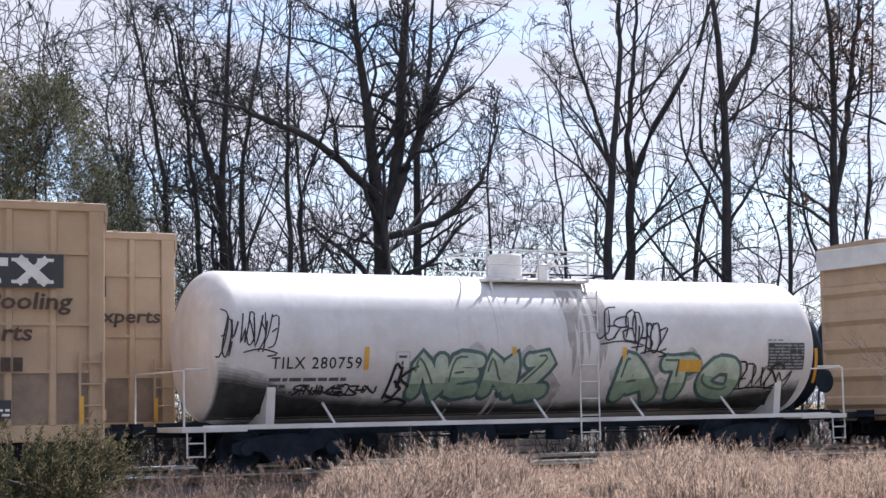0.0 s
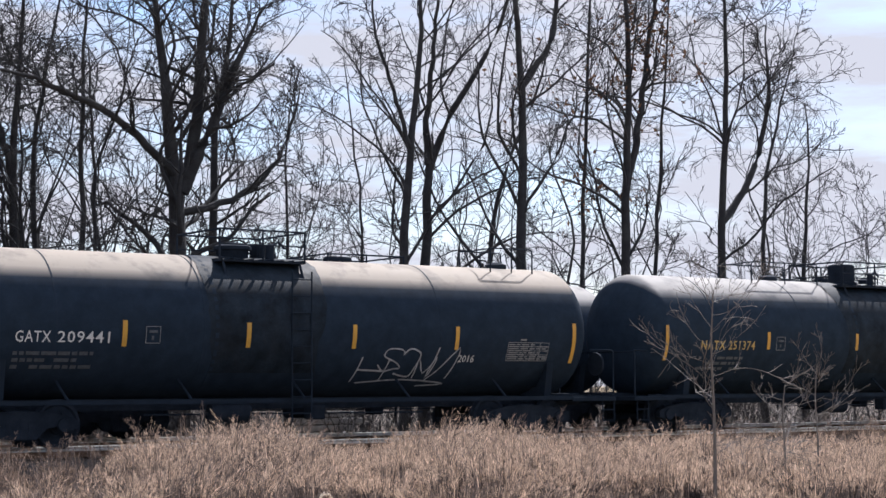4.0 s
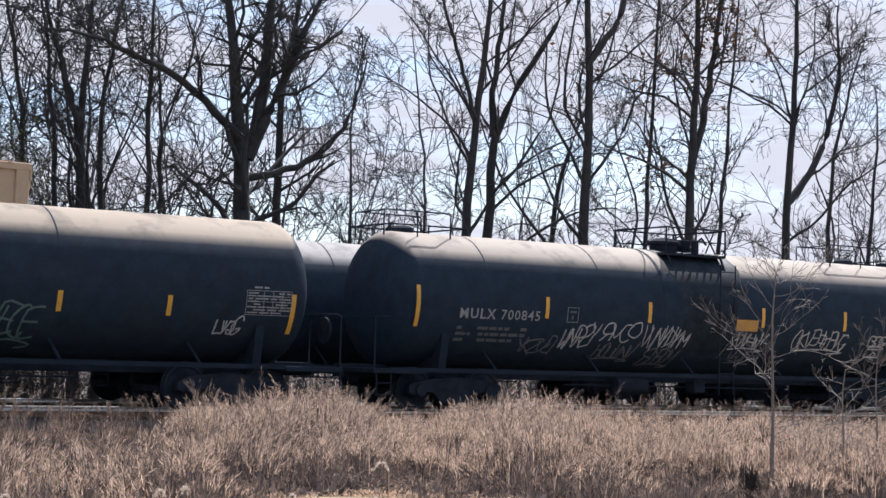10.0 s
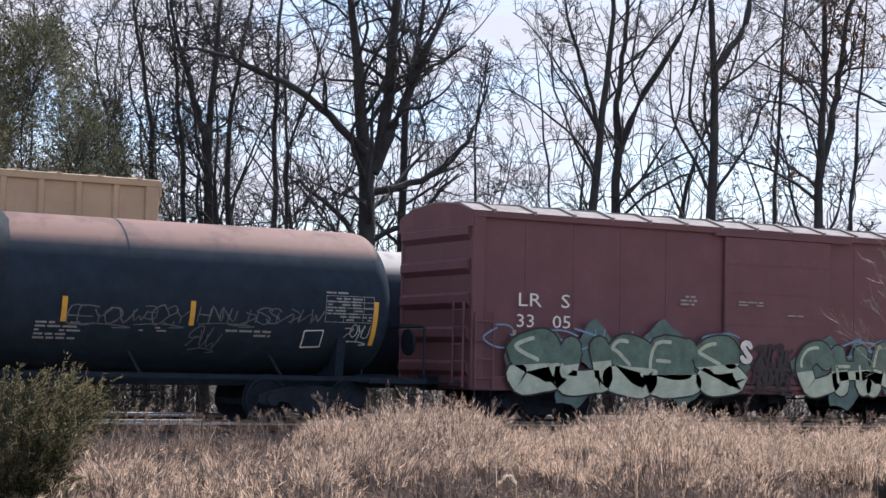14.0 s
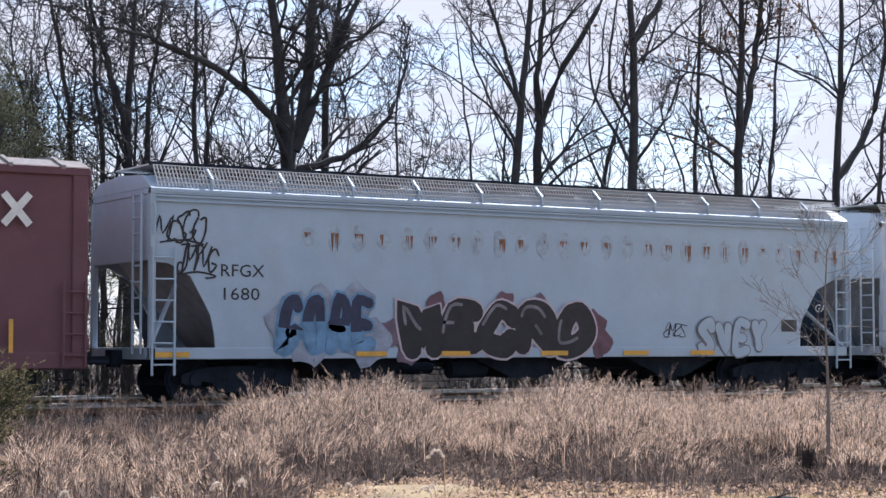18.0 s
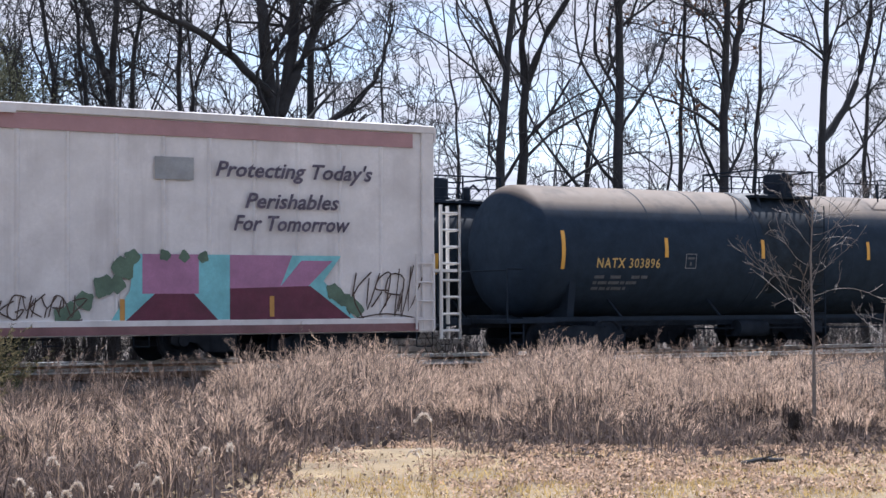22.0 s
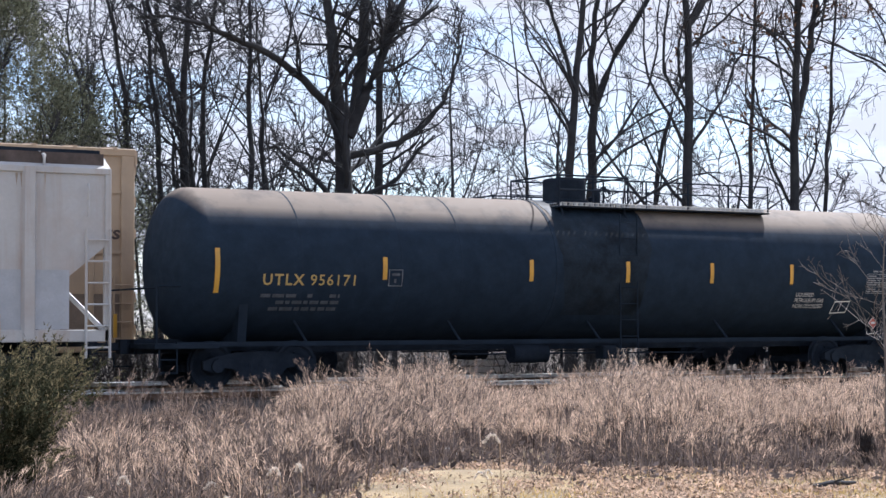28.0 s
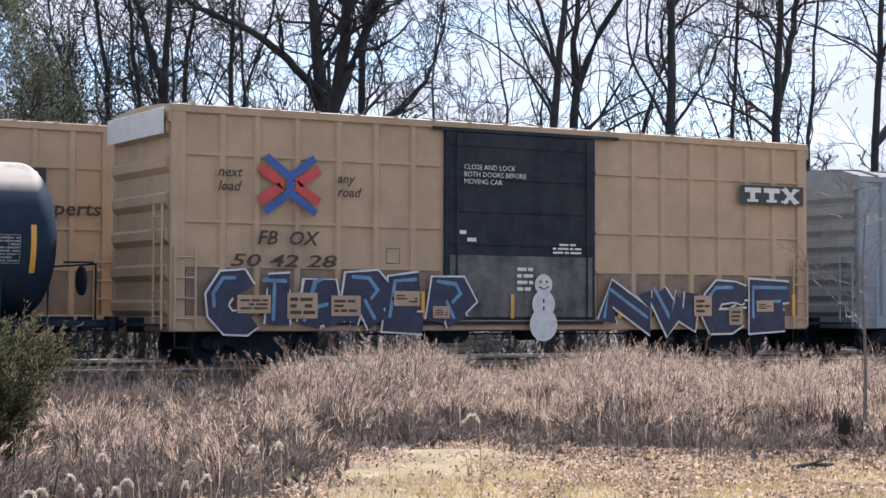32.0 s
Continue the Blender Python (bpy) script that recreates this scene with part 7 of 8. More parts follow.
def sprout(rng, P, Rd, count, K, ratio, angle, up, lo=0.25, thin=0.6, wobble=0.22, least=0.0, curl=0.0):
    """Children of branches: count on each, leaving at an angle and bending up."""
    N, Kp, _ = P.shape
    t = np.clip(rng.uniform(lo, 1.0, (N, count)), 0, 0.999)
    s = t * (Kp - 1)
    i = s.astype(int)
    fr = (s - i)[..., None]
    r = np.arange(N)[:, None]
    pos = P[r, i] * (1 - fr) + P[r, i + 1] * fr
    tan = P[r, i + 1] - P[r, i]
    tan /= np.linalg.norm(tan, axis=-1, keepdims=True) + 1e-9
    rad = Rd[r, i] * (1 - fr[..., 0]) + Rd[r, i + 1] * fr[..., 0]
    length = np.linalg.norm(np.diff(P, axis=1), axis=-1).sum(1)[:, None] * ratio * (1.05 - 0.55 * t) * rng.uniform(0.6, 1.25, (N, count))
    rv = rng.normal(size=(N, count, 3))
    rv -= (rv * tan).sum(-1, keepdims=True) * tan
    rv /= np.linalg.norm(rv, axis=-1, keepdims=True) + 1e-9
    an = np.radians(rng.uniform(angle[0], angle[1], (N, count, 1)))
    d = np.cos(an) * tan + np.sin(an) * rv
    d[..., 2] += up * 0.6
    pos, d, length, rad = pos.reshape(-1, 3), d.reshape(-1, 3), length.ravel(), rad.ravel() * thin
    out = [pos]
    bow = rng.normal(0, curl, d.shape)
    for _ in range(K - 1):
        d = d / (np.linalg.norm(d, axis=-1, keepdims=True) + 1e-9)
        pos = pos + d * (length / (K - 1))[:, None]
        out.append(pos)
        d = d + bow + rng.normal(0, wobble, d.shape) + np.array([0, 0, up * 0.35])
    Q = np.stack(out, 1)
    taper = np.linspace(1, 0.35, K)[None]
    return Q, np.maximum(rad[:, None] * taper, least)


def smooth_line(pts, k):
    """k points along a smooth line through pts."""
    p = np.array(pts, float)
    s = np.concatenate([[0], np.cumsum(np.linalg.norm(np.diff(p, axis=0), axis=1))])
    q = np.stack([np.interp(np.linspace(0, s[-1], k), s, p[:, j]) for j in range(3)], -1)
    for _ in range(2):
        q[1:-1] = 0.25 * q[:-2] + 0.5 * q[1:-1] + 0.25 * q[2:]
    return q


def tree_meshes(seed, stems, limbs=16, bushy=1.15, up=0.17, reach=0.40):
    """stems: (points, radius at the foot, radius at the tip). Gives a mesh of wood and one of twigs."""
    rng = np.random.default_rng(seed)
    wood, twigs, tips = [], [], []
    for pts, r0, r1 in stems:
        K = 16
        q = smooth_line(pts, K)
        q[1:-1] += rng.normal(0, 0.03, (K - 2, 3))
        rd = np.linspace(1, 0, K) ** 0.8 * (r0 - r1) + r1
        wood.append((q[None], rd[None], 9))
        big = r0 > 0.13
        n1 = max(4, int(limbs * (1.0 if big else 0.7)))
        P1, R1 = sprout(rng, q[None], rd[None], n1, 11, reach, (28, 66), up, 0.26, 0.40, 0.16, 0.014, 0.08)
        wood.append((P1, R1, 6))
        P2, R2 = sprout(rng, P1, R1, max(3, int(6.4 * bushy)), 8, 0.52, (26, 64), up * 0.8, 0.15, 0.52, 0.22, 0.0105, 0.12)
        wood.append((P2, R2, 4))
        P3, R3 = sprout(rng, P2, R2, max(3, int(3.9 * bushy)), 5, 0.54, (28, 66), 0.16, 0.10, 0.62, 0.26, 0.0080, 0.14)
        twigs.append((P3, R3, 3))
        P4, R4 = sprout(rng, P3, R3, 2, 4, 0.60, (26, 64), 0.14, 0.15, 0.75, 0.26, 0.0060, 0.12)
        twigs.append((P4, R4, 3))
        tips.append(P4[:, -1])
    return branch_mesh("trunk", wood, M["bark"]), branch_mesh("twigs", twigs, M["twig"]), np.concatenate(tips)


def leaf_cloud(name, points, size, material, rng, spread=0.0):
    """Small bent leaves at points."""
    k = len(points)
    c = points + rng.normal(0, spread, (k, 3))
    a, b = rng.normal(size=(k, 3)), rng.normal(size=(k, 3))
    a /= np.linalg.norm(a, axis=-1, keepdims=True)
    b -= (b * a).sum(-1, keepdims=True) * a
    b /= np.linalg.norm(b, axis=-1, keepdims=True)
    s = size * rng.uniform(0.6, 1.4, (k, 1))
    v = np.stack([c - a * s, c + b * s * 0.45, c + a * s, c - b * s * 0.45], 1).reshape(-1, 3)
    f = np.arange(k * 4).reshape(-1, 4)
    return mesh_from(name, v, f, material, False)


def plant_tree(label, stems, seed, place=(0, 0, 0), leaves=0, **kw):
    wood, twig, tips = tree_meshes(seed, stems, **kw)
    t = thing("tree", label, "tree", place, "bare trees behind the tracks")
    part("trunk", wood, None, t)
    tagged(part("crown", twig, None, t), "fine bare twigs", kind="stuff")
    if leaves:
        rng = np.random.default_rng(seed + 1)
        pick = tips[rng.random(len(tips)) < leaves]
        tagged(part("foliage", leaf_cloud("foliage", np.repeat(pick, 3, 0), 0.10, M["dead_leaf"], rng, 0.14), None, t), "clinging brown leaves", kind="stuff")
    return t


# the trees that stand out, each along its own trunk line
plant_tree("large bare oak with forked stems and a long low limb", [
    ([(23.06, 46.00, 0), (23.05, 46.00, 6.86), (23.10, 46.00, 7.70), (22.75, 46.00, 9.09), (22.55, 46.00, 10.58), (22.15, 46.00, 13.88)], 0.36, 0.05),
    ([(23.18, 46.00, 7.29), (23.59, 46.00, 8.83), (23.87, 46.20, 10.56), (24.00, 46.30, 12.47), (24.19, 46.00, 15.68)], 0.22, 0.04),
    ([(23.25, 46.00, 7.38), (23.80, 45.50, 9.12), (24.38, 45.20, 10.64), (25.20, 45.00, 12.71)], 0.20, 0.03),
    ([(23.04, 46.00, 7.70), (22.01, 45.60, 8.49), (20.75, 45.20, 9.24), (19.61, 45.00, 9.67), (18.10, 44.60, 9.94), (16.64, 44.20, 10.05)], 0.14, 0.03),
    ([(23.24, 46.00, 6.71), (24.20, 45.50, 6.94), (25.36, 45.20, 7.60), (26.20, 45.00, 8.91), (26.59, 45.00, 10.48)], 0.12, 0.02),
], 1, limbs=17, bushy=1.25)
plant_tree("bare tree with a dark upright trunk", [([(25.80, 49.00, 0), (25.80, 49.00, 7.19), (25.83, 49.00, 9.89), (26.42, 49.00, 12.85), (26.59, 49.00, 15.80)], 0.19, 0.03)], 2)
plant_tree("bare tree with a leaning stem", [([(30.95, 46.00, 0), (31.02, 46.00, 6.70), (31.20, 46.00, 8.87), (31.50, 46.00, 10.53), (31.69, 46.00, 12.19), (31.90, 46.00, 16.25)], 0.20, 0.03),
                                             ([(31.27, 46.00, 9.24), (30.61, 46.00, 10.99), (29.96, 46.00, 12.73), (29.63, 46.00, 14.67)], 0.08, 0.02)], 3)
plant_tree("bare tree with a spreading fork", [([(32.47, 47.00, 0), (32.51, 47.00, 6.85), (32.62, 47.00, 8.71), (32.95, 47.00, 10.04), (33.92, 46.60, 11.38), (34.74, 46.00, 13.06), (35.68, 46.00, 15.63)], 0.22, 0.03),
                                               ([(32.64, 47.00, 8.90), (32.61, 47.00, 10.76), (32.95, 47.00, 12.85), (33.16, 47.00, 16.27)], 0.12, 0.02)], 4, limbs=12, bushy=1.0)
plant_tree("tall straight bare trunk with a high fork", [([(34.98, 45.00, 0), (35.00, 45.00, 7.10), (35.07, 45.00, 9.60), (35.07, 45.00, 11.63), (34.90, 45.00, 13.47), (34.44, 45.00, 16.75)], 0.22, 0.05),
                                                         ([(35.07, 45.00, 11.45), (35.60, 45.00, 12.06), (36.43, 45.00, 13.27), (36.79, 45.00, 16.33)], 0.13, 0.03)], 5, limbs=12, bushy=1.0)
plant_tree("slim leaning bare tree", [([(35.66, 48.00, 0), (35.97, 48.00, 7.30), (36.74, 48.00, 9.30), (37.23, 48.00, 10.31), (38.35, 48.00, 12.39), (38.73, 48.00, 14.43)], 0.12, 0.02)], 6)
plant_tree("slim straight bare tree", [([(39.11, 47.00, 0), (39.21, 47.00, 7.50), (39.42, 47.00, 10.17), (39.61, 47.00, 13.16), (39.82, 47.00, 17.18)], 0.10, 0.03)], 7)
plant_tree("bare tree with a twin trunk and clinging leaves", [([(40.34, 46.00, 0), (40.34, 46.00, 7.57), (40.42, 46.00, 9.93), (40.61, 46.00, 12.11), (40.49, 46.00, 14.28), (40.37, 46.00, 17.04)], 0.21, 0.05),
                                                               ([(40.39, 46.00, 8.36), (40.91, 46.00, 10.17), (41.26, 46.00, 12.37), (41.79, 46.00, 14.82), (42.20, 46.00, 17.29)], 0.14, 0.03)], 8, leaves=0.22)
plant_tree("thin crooked bare tree", [([(42.61, 47.00, 0), (42.69, 47.00, 7.69), (43.08, 47.00, 10.04), (42.95, 47.00, 11.66), (43.37, 47.00, 13.55), (43.52, 47.00, 16.65)], 0.10, 0.02)], 9)
plant_tree("bare tree with a wide diagonal limb", [([(44.90, 46.00, 0), (44.98, 46.00, 7.43), (45.19, 46.00, 9.89), (45.29, 46.00, 12.35), (45.39, 46.00, 15.24), (45.19, 46.00, 17.69)], 0.20, 0.03),
                                                   ([(45.03, 46.00, 7.53), (46.24, 46.00, 8.83), (47.11, 46.00, 10.23), (47.56, 46.00, 12.56), (47.43, 46.00, 15.06)], 0.15, 0.02)], 10)
plant_tree("bare tree in a dense stand", [([(18.48, 47.00, 0), (18.48, 47.00, 6.76), (18.44, 47.00, 8.87), (18.55, 47.00, 10.67), (18.76, 47.00, 13.64)], 0.19, 0.03), ([(18.47, 47.00, 7.41), (17.97, 47.00, 9.15), (17.36, 47.00, 10.87), (16.99, 47.00, 12.77)], 0.11, 0.02)], 11)
plant_tree("bare tree in a dense stand", [([(19.54, 48.00, 0), (19.47, 48.00, 6.91), (19.36, 48.00, 8.73), (19.83, 48.00, 10.95), (20.24, 48.00, 13.87)], 0.13, 0.02)], 12)
plant_tree("slim bare tree in a dense stand", [([(20.50, 47.00, 0), (20.54, 47.00, 6.80), (20.41, 47.00, 8.86), (20.51, 47.00, 11.20), (20.61, 47.00, 14.22)], 0.12, 0.02), ([(21.17, 47.50, 0), (21.14, 47.50, 6.88), (21.00, 47.50, 9.14), (20.86, 47.50, 11.65)], 0.09, 0.02)], 13)
plant_tree("slim bare tree in a dense stand", [([(17.80, 47.00, 0), (17.75, 47.00, 6.80), (17.47, 47.00, 8.95), (17.27, 47.00, 10.86), (16.65, 47.00, 13.21)], 0.11, 0.02)], 14)
plant_tree("bare tree beyond the siding", [([(17.12, 48.00, 0), (17.19, 48.00, 6.94), (16.90, 48.00, 9.36), (16.37, 48.00, 11.58), (16.00, 48.00, 13.81)], 0.13, 0.02)], 15)
plant_tree("bare tree beyond the siding", [([(48.11, 47.00, 0), (48.16, 47.00, 7.67), (48.42, 47.00, 10.23), (49.18, 47.00, 12.42), (49.94, 47.00, 14.22)], 0.13, 0.02), ([(51.25, 48.00, 0), (51.40, 48.00, 7.91), (51.90, 48.00, 10.59), (51.61, 48.00, 12.78)], 0.13, 0.02)], 16)
plant_tree("slim bare tree beyond the siding", [([(30.70, 48.00, 0), (30.70, 48.00, 7.02), (30.47, 48.00, 9.04), (30.29, 48.00, 10.69), (30.02, 48.00, 12.33)], 0.07, 0.015)], 17)
plant_tree("slim bare tree beyond the siding", [([(29.03, 50.00, 0), (29.09, 50.00, 7.27), (28.90, 50.00, 9.14), (29.22, 50.00, 10.86), (29.53, 50.00, 12.22)], 0.08, 0.015)], 18)

# generic trees, each kind grown once and set again at other turns
KINDS = []
for k, (h, r, lim, b) in enumerate(((10.0, 0.048, 14, 1.0), (12.0, 0.065, 15, 1.0), (7.5, 0.036, 12, 1.0), (11.0, 0.055, 15, 1.0), (5.0, 0.026, 10, 1.0))):
    rg = np.random.default_rng(50 + k)
    pts = [(0, 0, 0)] + [(rg.normal(0, 0.075 * h * f), rg.normal(0, 0.075 * h * f), h * f) for f in (0.3, 0.55, 0.8, 1.0)]
    KINDS.append(tree_meshes(60 + k, [(pts, r, 0.010)], limbs=lim, bushy=b, reach=0.42)[:2])
rt = random.Random(21)


def generic_tree(x, y, k, turn, size):
    t = thing("tree", ("slender bare tree in the wood behind the tracks", "bare tree in the wood behind the tracks", "bare sapling in the wood edge", "bare tree with fine twigs", "low bare brush behind the tracks")[k], "tree", (x, y, 0), "bare trees behind the tracks")
    t.rotation_euler, t.scale = (0, 0, turn), (size, size, size)
    part("trunk", KINDS[k][0], None, t)
    tagged(part("crown", KINDS[k][1], None, t), "fine bare twigs", kind="stuff")


for i in range(54):
    az = radians(rt.uniform(12, 50) if i < 30 else rt.uniform(12, 24.5))
    y = rt.uniform(50, 68)
    generic_tree(y * math.tan(az), y, rt.choice((0, 1, 3)), rt.uniform(0, 6.28), rt.uniform(0.85, 1.25))
for i in range(34):
    az = radians(12 + i * 1.16 + rt.uniform(-0.5, 0.5))
    y = rt.uniform(43, 50)
    generic_tree(y * math.tan(az), y, rt.choice((2, 4)), rt.uniform(0, 6.28), rt.uniform(0.8, 1.3))


def far_wood():
    """The wood beyond: thin stems and branches too far to count."""
    rng = np.random.default_rng(5)
    n = 60
    az = np.radians(rng.uniform(8, 54, n))
    y = rng.uniform(72, 120, n)
    base = np.stack([y * np.tan(az), y, np.zeros(n)], -1)
    h = rng.uniform(7, 12, n)
    P = base[:, None] + np.stack([np.zeros((n, 6)), np.zeros((n, 6)), h[:, None] * np.linspace(0, 1, 6)[None]], -1) + np.cumsum(rng.normal(0, 0.12, (n, 6, 3)) * np.array([1, 1, 0]), 1)
    Rd = np.linspace(0.075, 0.02, 6)[None] * rng.uniform(0.6, 1.3, (n, 1))
    P1, R1 = sprout(rng, P, Rd, 9, 5, 0.34, (25, 60), 0.4, 0.2, 0.55, 0.2, 0.02)
    P2, R2 = sprout(rng, P1, R1, 6, 4, 0.55, (25, 60), 0.3, 0.15, 0.6, 0.25, 0.012)
    P3, R3 = sprout(rng, P2, R2, 3, 3, 0.55, (25, 60), 0.2, 0.15, 0.7, 0.25, 0.009)
    me = branch_mesh("far_wood", [(P, Rd, 4), (P1, R1, 3), (P2, R2, 3), (P3, R3, 3)], M["twig"])
    tagged(new("far_wood", me), "distant leafless winter wood", "woodland", kind="stuff")


far_wood()


def undergrowth():
    """Dead brush and weeds at the foot of the wood."""
    rng = np.random.default_rng(15)
    n = 1300
    y = rng.uniform(40.2, 47, n)
    x = y * np.tan(np.radians(rng.uniform(8, 54, n)))
    h = rng.uniform(0.7, 2.3, n)
    P = np.stack([np.stack([x + h * q * rng.normal(0, 0.22, n), y + h * q * rng.normal(0, 0.22, n), h * q - 0.05], -1) for q in np.linspace(0, 1, 4)], 1)
    Rd = np.repeat(np.linspace(0.016, 0.005, 4)[None], n, 0)
    P1, R1 = sprout(rng, P, Rd, 9, 3, 0.5, (25, 70), 0.3, 0.05, 0.7, 0.2, 0.006)
    tagged(new("undergrowth", branch_mesh("undergrowth", [(P, Rd, 3), (P1, R1, 3)], M["twig"])), "dead brush at the foot of the wood", "brush", kind="stuff")


undergrowth()


def evergreen(label, x, y, h, w, seed, n, size, mats, tip_share=0.3, name="evergreen_shrub", shape=(0.75, 1.0, 0.85, 0.45, 0.06), leaves=26, long=7.5, slack=0.6):
    """A shaggy evergreen: many upswept sprays of short flat leaves round a leaning cone."""
    rng = np.random.default_rng(seed)
    t = thing(name, label, "shrub", (x, y, 0))
    k, m = n // leaves, leaves
    u, a = rng.random(k) ** 0.8, rng.uniform(0, 2 * np.pi, k)
    prof = np.interp(u, [0, 0.12, 0.45, 0.8, 1.0], shape)
    rad = w * prof * rng.uniform(0.4, 1.05, k) * (1 + 0.25 * np.sin(3 * a + 5 * u + seed) + 0.22 * np.sin(7 * a - 9 * u) + 0.12 * np.sin(13 * a + 17 * u))
    c = np.stack([rad * np.cos(a), rad * np.sin(a), h * u], -1)
    out = np.stack([np.cos(a) * 0.7, np.sin(a) * 0.7, np.full(k, 0.75)], -1) + rng.normal(0, 0.25, (k, 3))
    out /= np.linalg.norm(out, axis=-1, keepdims=True)
    s = rng.uniform(0, 1, (k, m, 1))
    p = c[:, None] + out[:, None] * s * size * long * rng.uniform(0.6, 1.3, (k, 1, 1)) + rng.normal(0, size * slack, (k, m, 3))
    d = out[:, None] + rng.normal(0, 0.55, (k, m, 3))
    d /= np.linalg.norm(d, axis=-1, keepdims=True)
    side = np.cross(d, rng.normal(size=(k, m, 3)))
    side /= np.linalg.norm(side, axis=-1, keepdims=True) + 1e-9
    ln = size * rng.uniform(0.5, 1.2, (k, m, 1))
    v = np.stack([p - side * ln * 0.16, p + side * ln * 0.16, p + d * ln], 2).reshape(-1, 3)
    f = np.arange(len(v)).reshape(-1, 3)
    idx = ((s[..., 0] > 1 - tip_share) & (rng.random((k, m)) < 0.7)).astype(int).ravel()
    part("foliage", mesh_from("foliage", v, f, None, False, idx, mats), None, t)
    g = Geo().tube([(0, 0, -0.05), (0.03, 0.02, h * 0.4), (0.0, 0.05, h * 0.9)], [0.07, 0.05, 0.01], 7)
    for j in range(12):
        b, z = rng.uniform(0, 6.28), h * (0.1 + 0.065 * j)
        r = w * np.interp(z / h, [0, 0.12, 0.45, 0.8, 1.0], shape) * 0.8
        g.tube([(0, 0, z), (r * math.cos(b) * 0.5, r * math.sin(b) * 0.5, z + 0.1), (r * math.cos(b), r * math.sin(b), z + 0.35)], [0.02, 0.014, 0.005], 5)
    part("stem", g, M["bark"], t)
    return t


evergreen("shaggy bronzed cedar bush at the field's edge", 4.25, 15.6, 1.20, 0.84, 3, 60000, 0.045, (M["cedar"], M["cedar_tip"]), 0.38, "cedar_bush", (0.28, 0.34, 0.58, 0.90, 0.66), 60, 9.0, 0.32)
evergreen("dull green evergreen thicket behind the siding", *(12.71, 45.00), 10.2, 3.6, 7, 60000, 0.105, (M["ivy"], M["cedar"]), 0.2, "evergreen_tree")
evergreen("dull green evergreen thicket behind the siding", *(15.47, 48.00), 8.4, 2.6, 8, 40000, 0.105, (M["ivy"], M["cedar"]), 0.2, "evergreen_tree")
evergreen("yellow green evergreen thicket behind the siding", *(11.09, 46.00), 10.6, 3.8, 9, 60000, 0.105, (M["ivy"], M["cedar_tip"]), 0.5, "evergreen_tree")

# ---- the tall dry grass between the lawn and the line ----
AZ_TOP = [10, 17, 18.5, 20, 22, 24, 25.5, 26.5, 28, 29.5, 31, 32, 32.8, 33.6, 35, 36.5, 38, 40, 43, 46, 52]
TOP = [0.98, 0.98, 1.0, 1.02, 1.05, 1.05, 1.05, 1.07, 1.20, 1.14, 0.92, 0.66, 0.56, 0.76, 1.08, 1.04, 0.98, 0.84, 0.84, 0.8, 0.78]


def lawn_edge(az):
    """Distance from the eye at which the tall grass begins."""
    return np.interp(az, [10, 17, 20, 24, 26.0, 27.0, 28, 30, 30.8, 32, 33, 38, 41, 44, 52], [13.4, 13.4, 13.5, 13.8, 15.2, 18.4, 19.3, 19.6, 20.8, 20.9, 19.6, 19.3, 19.4, 19.7, 20.2])


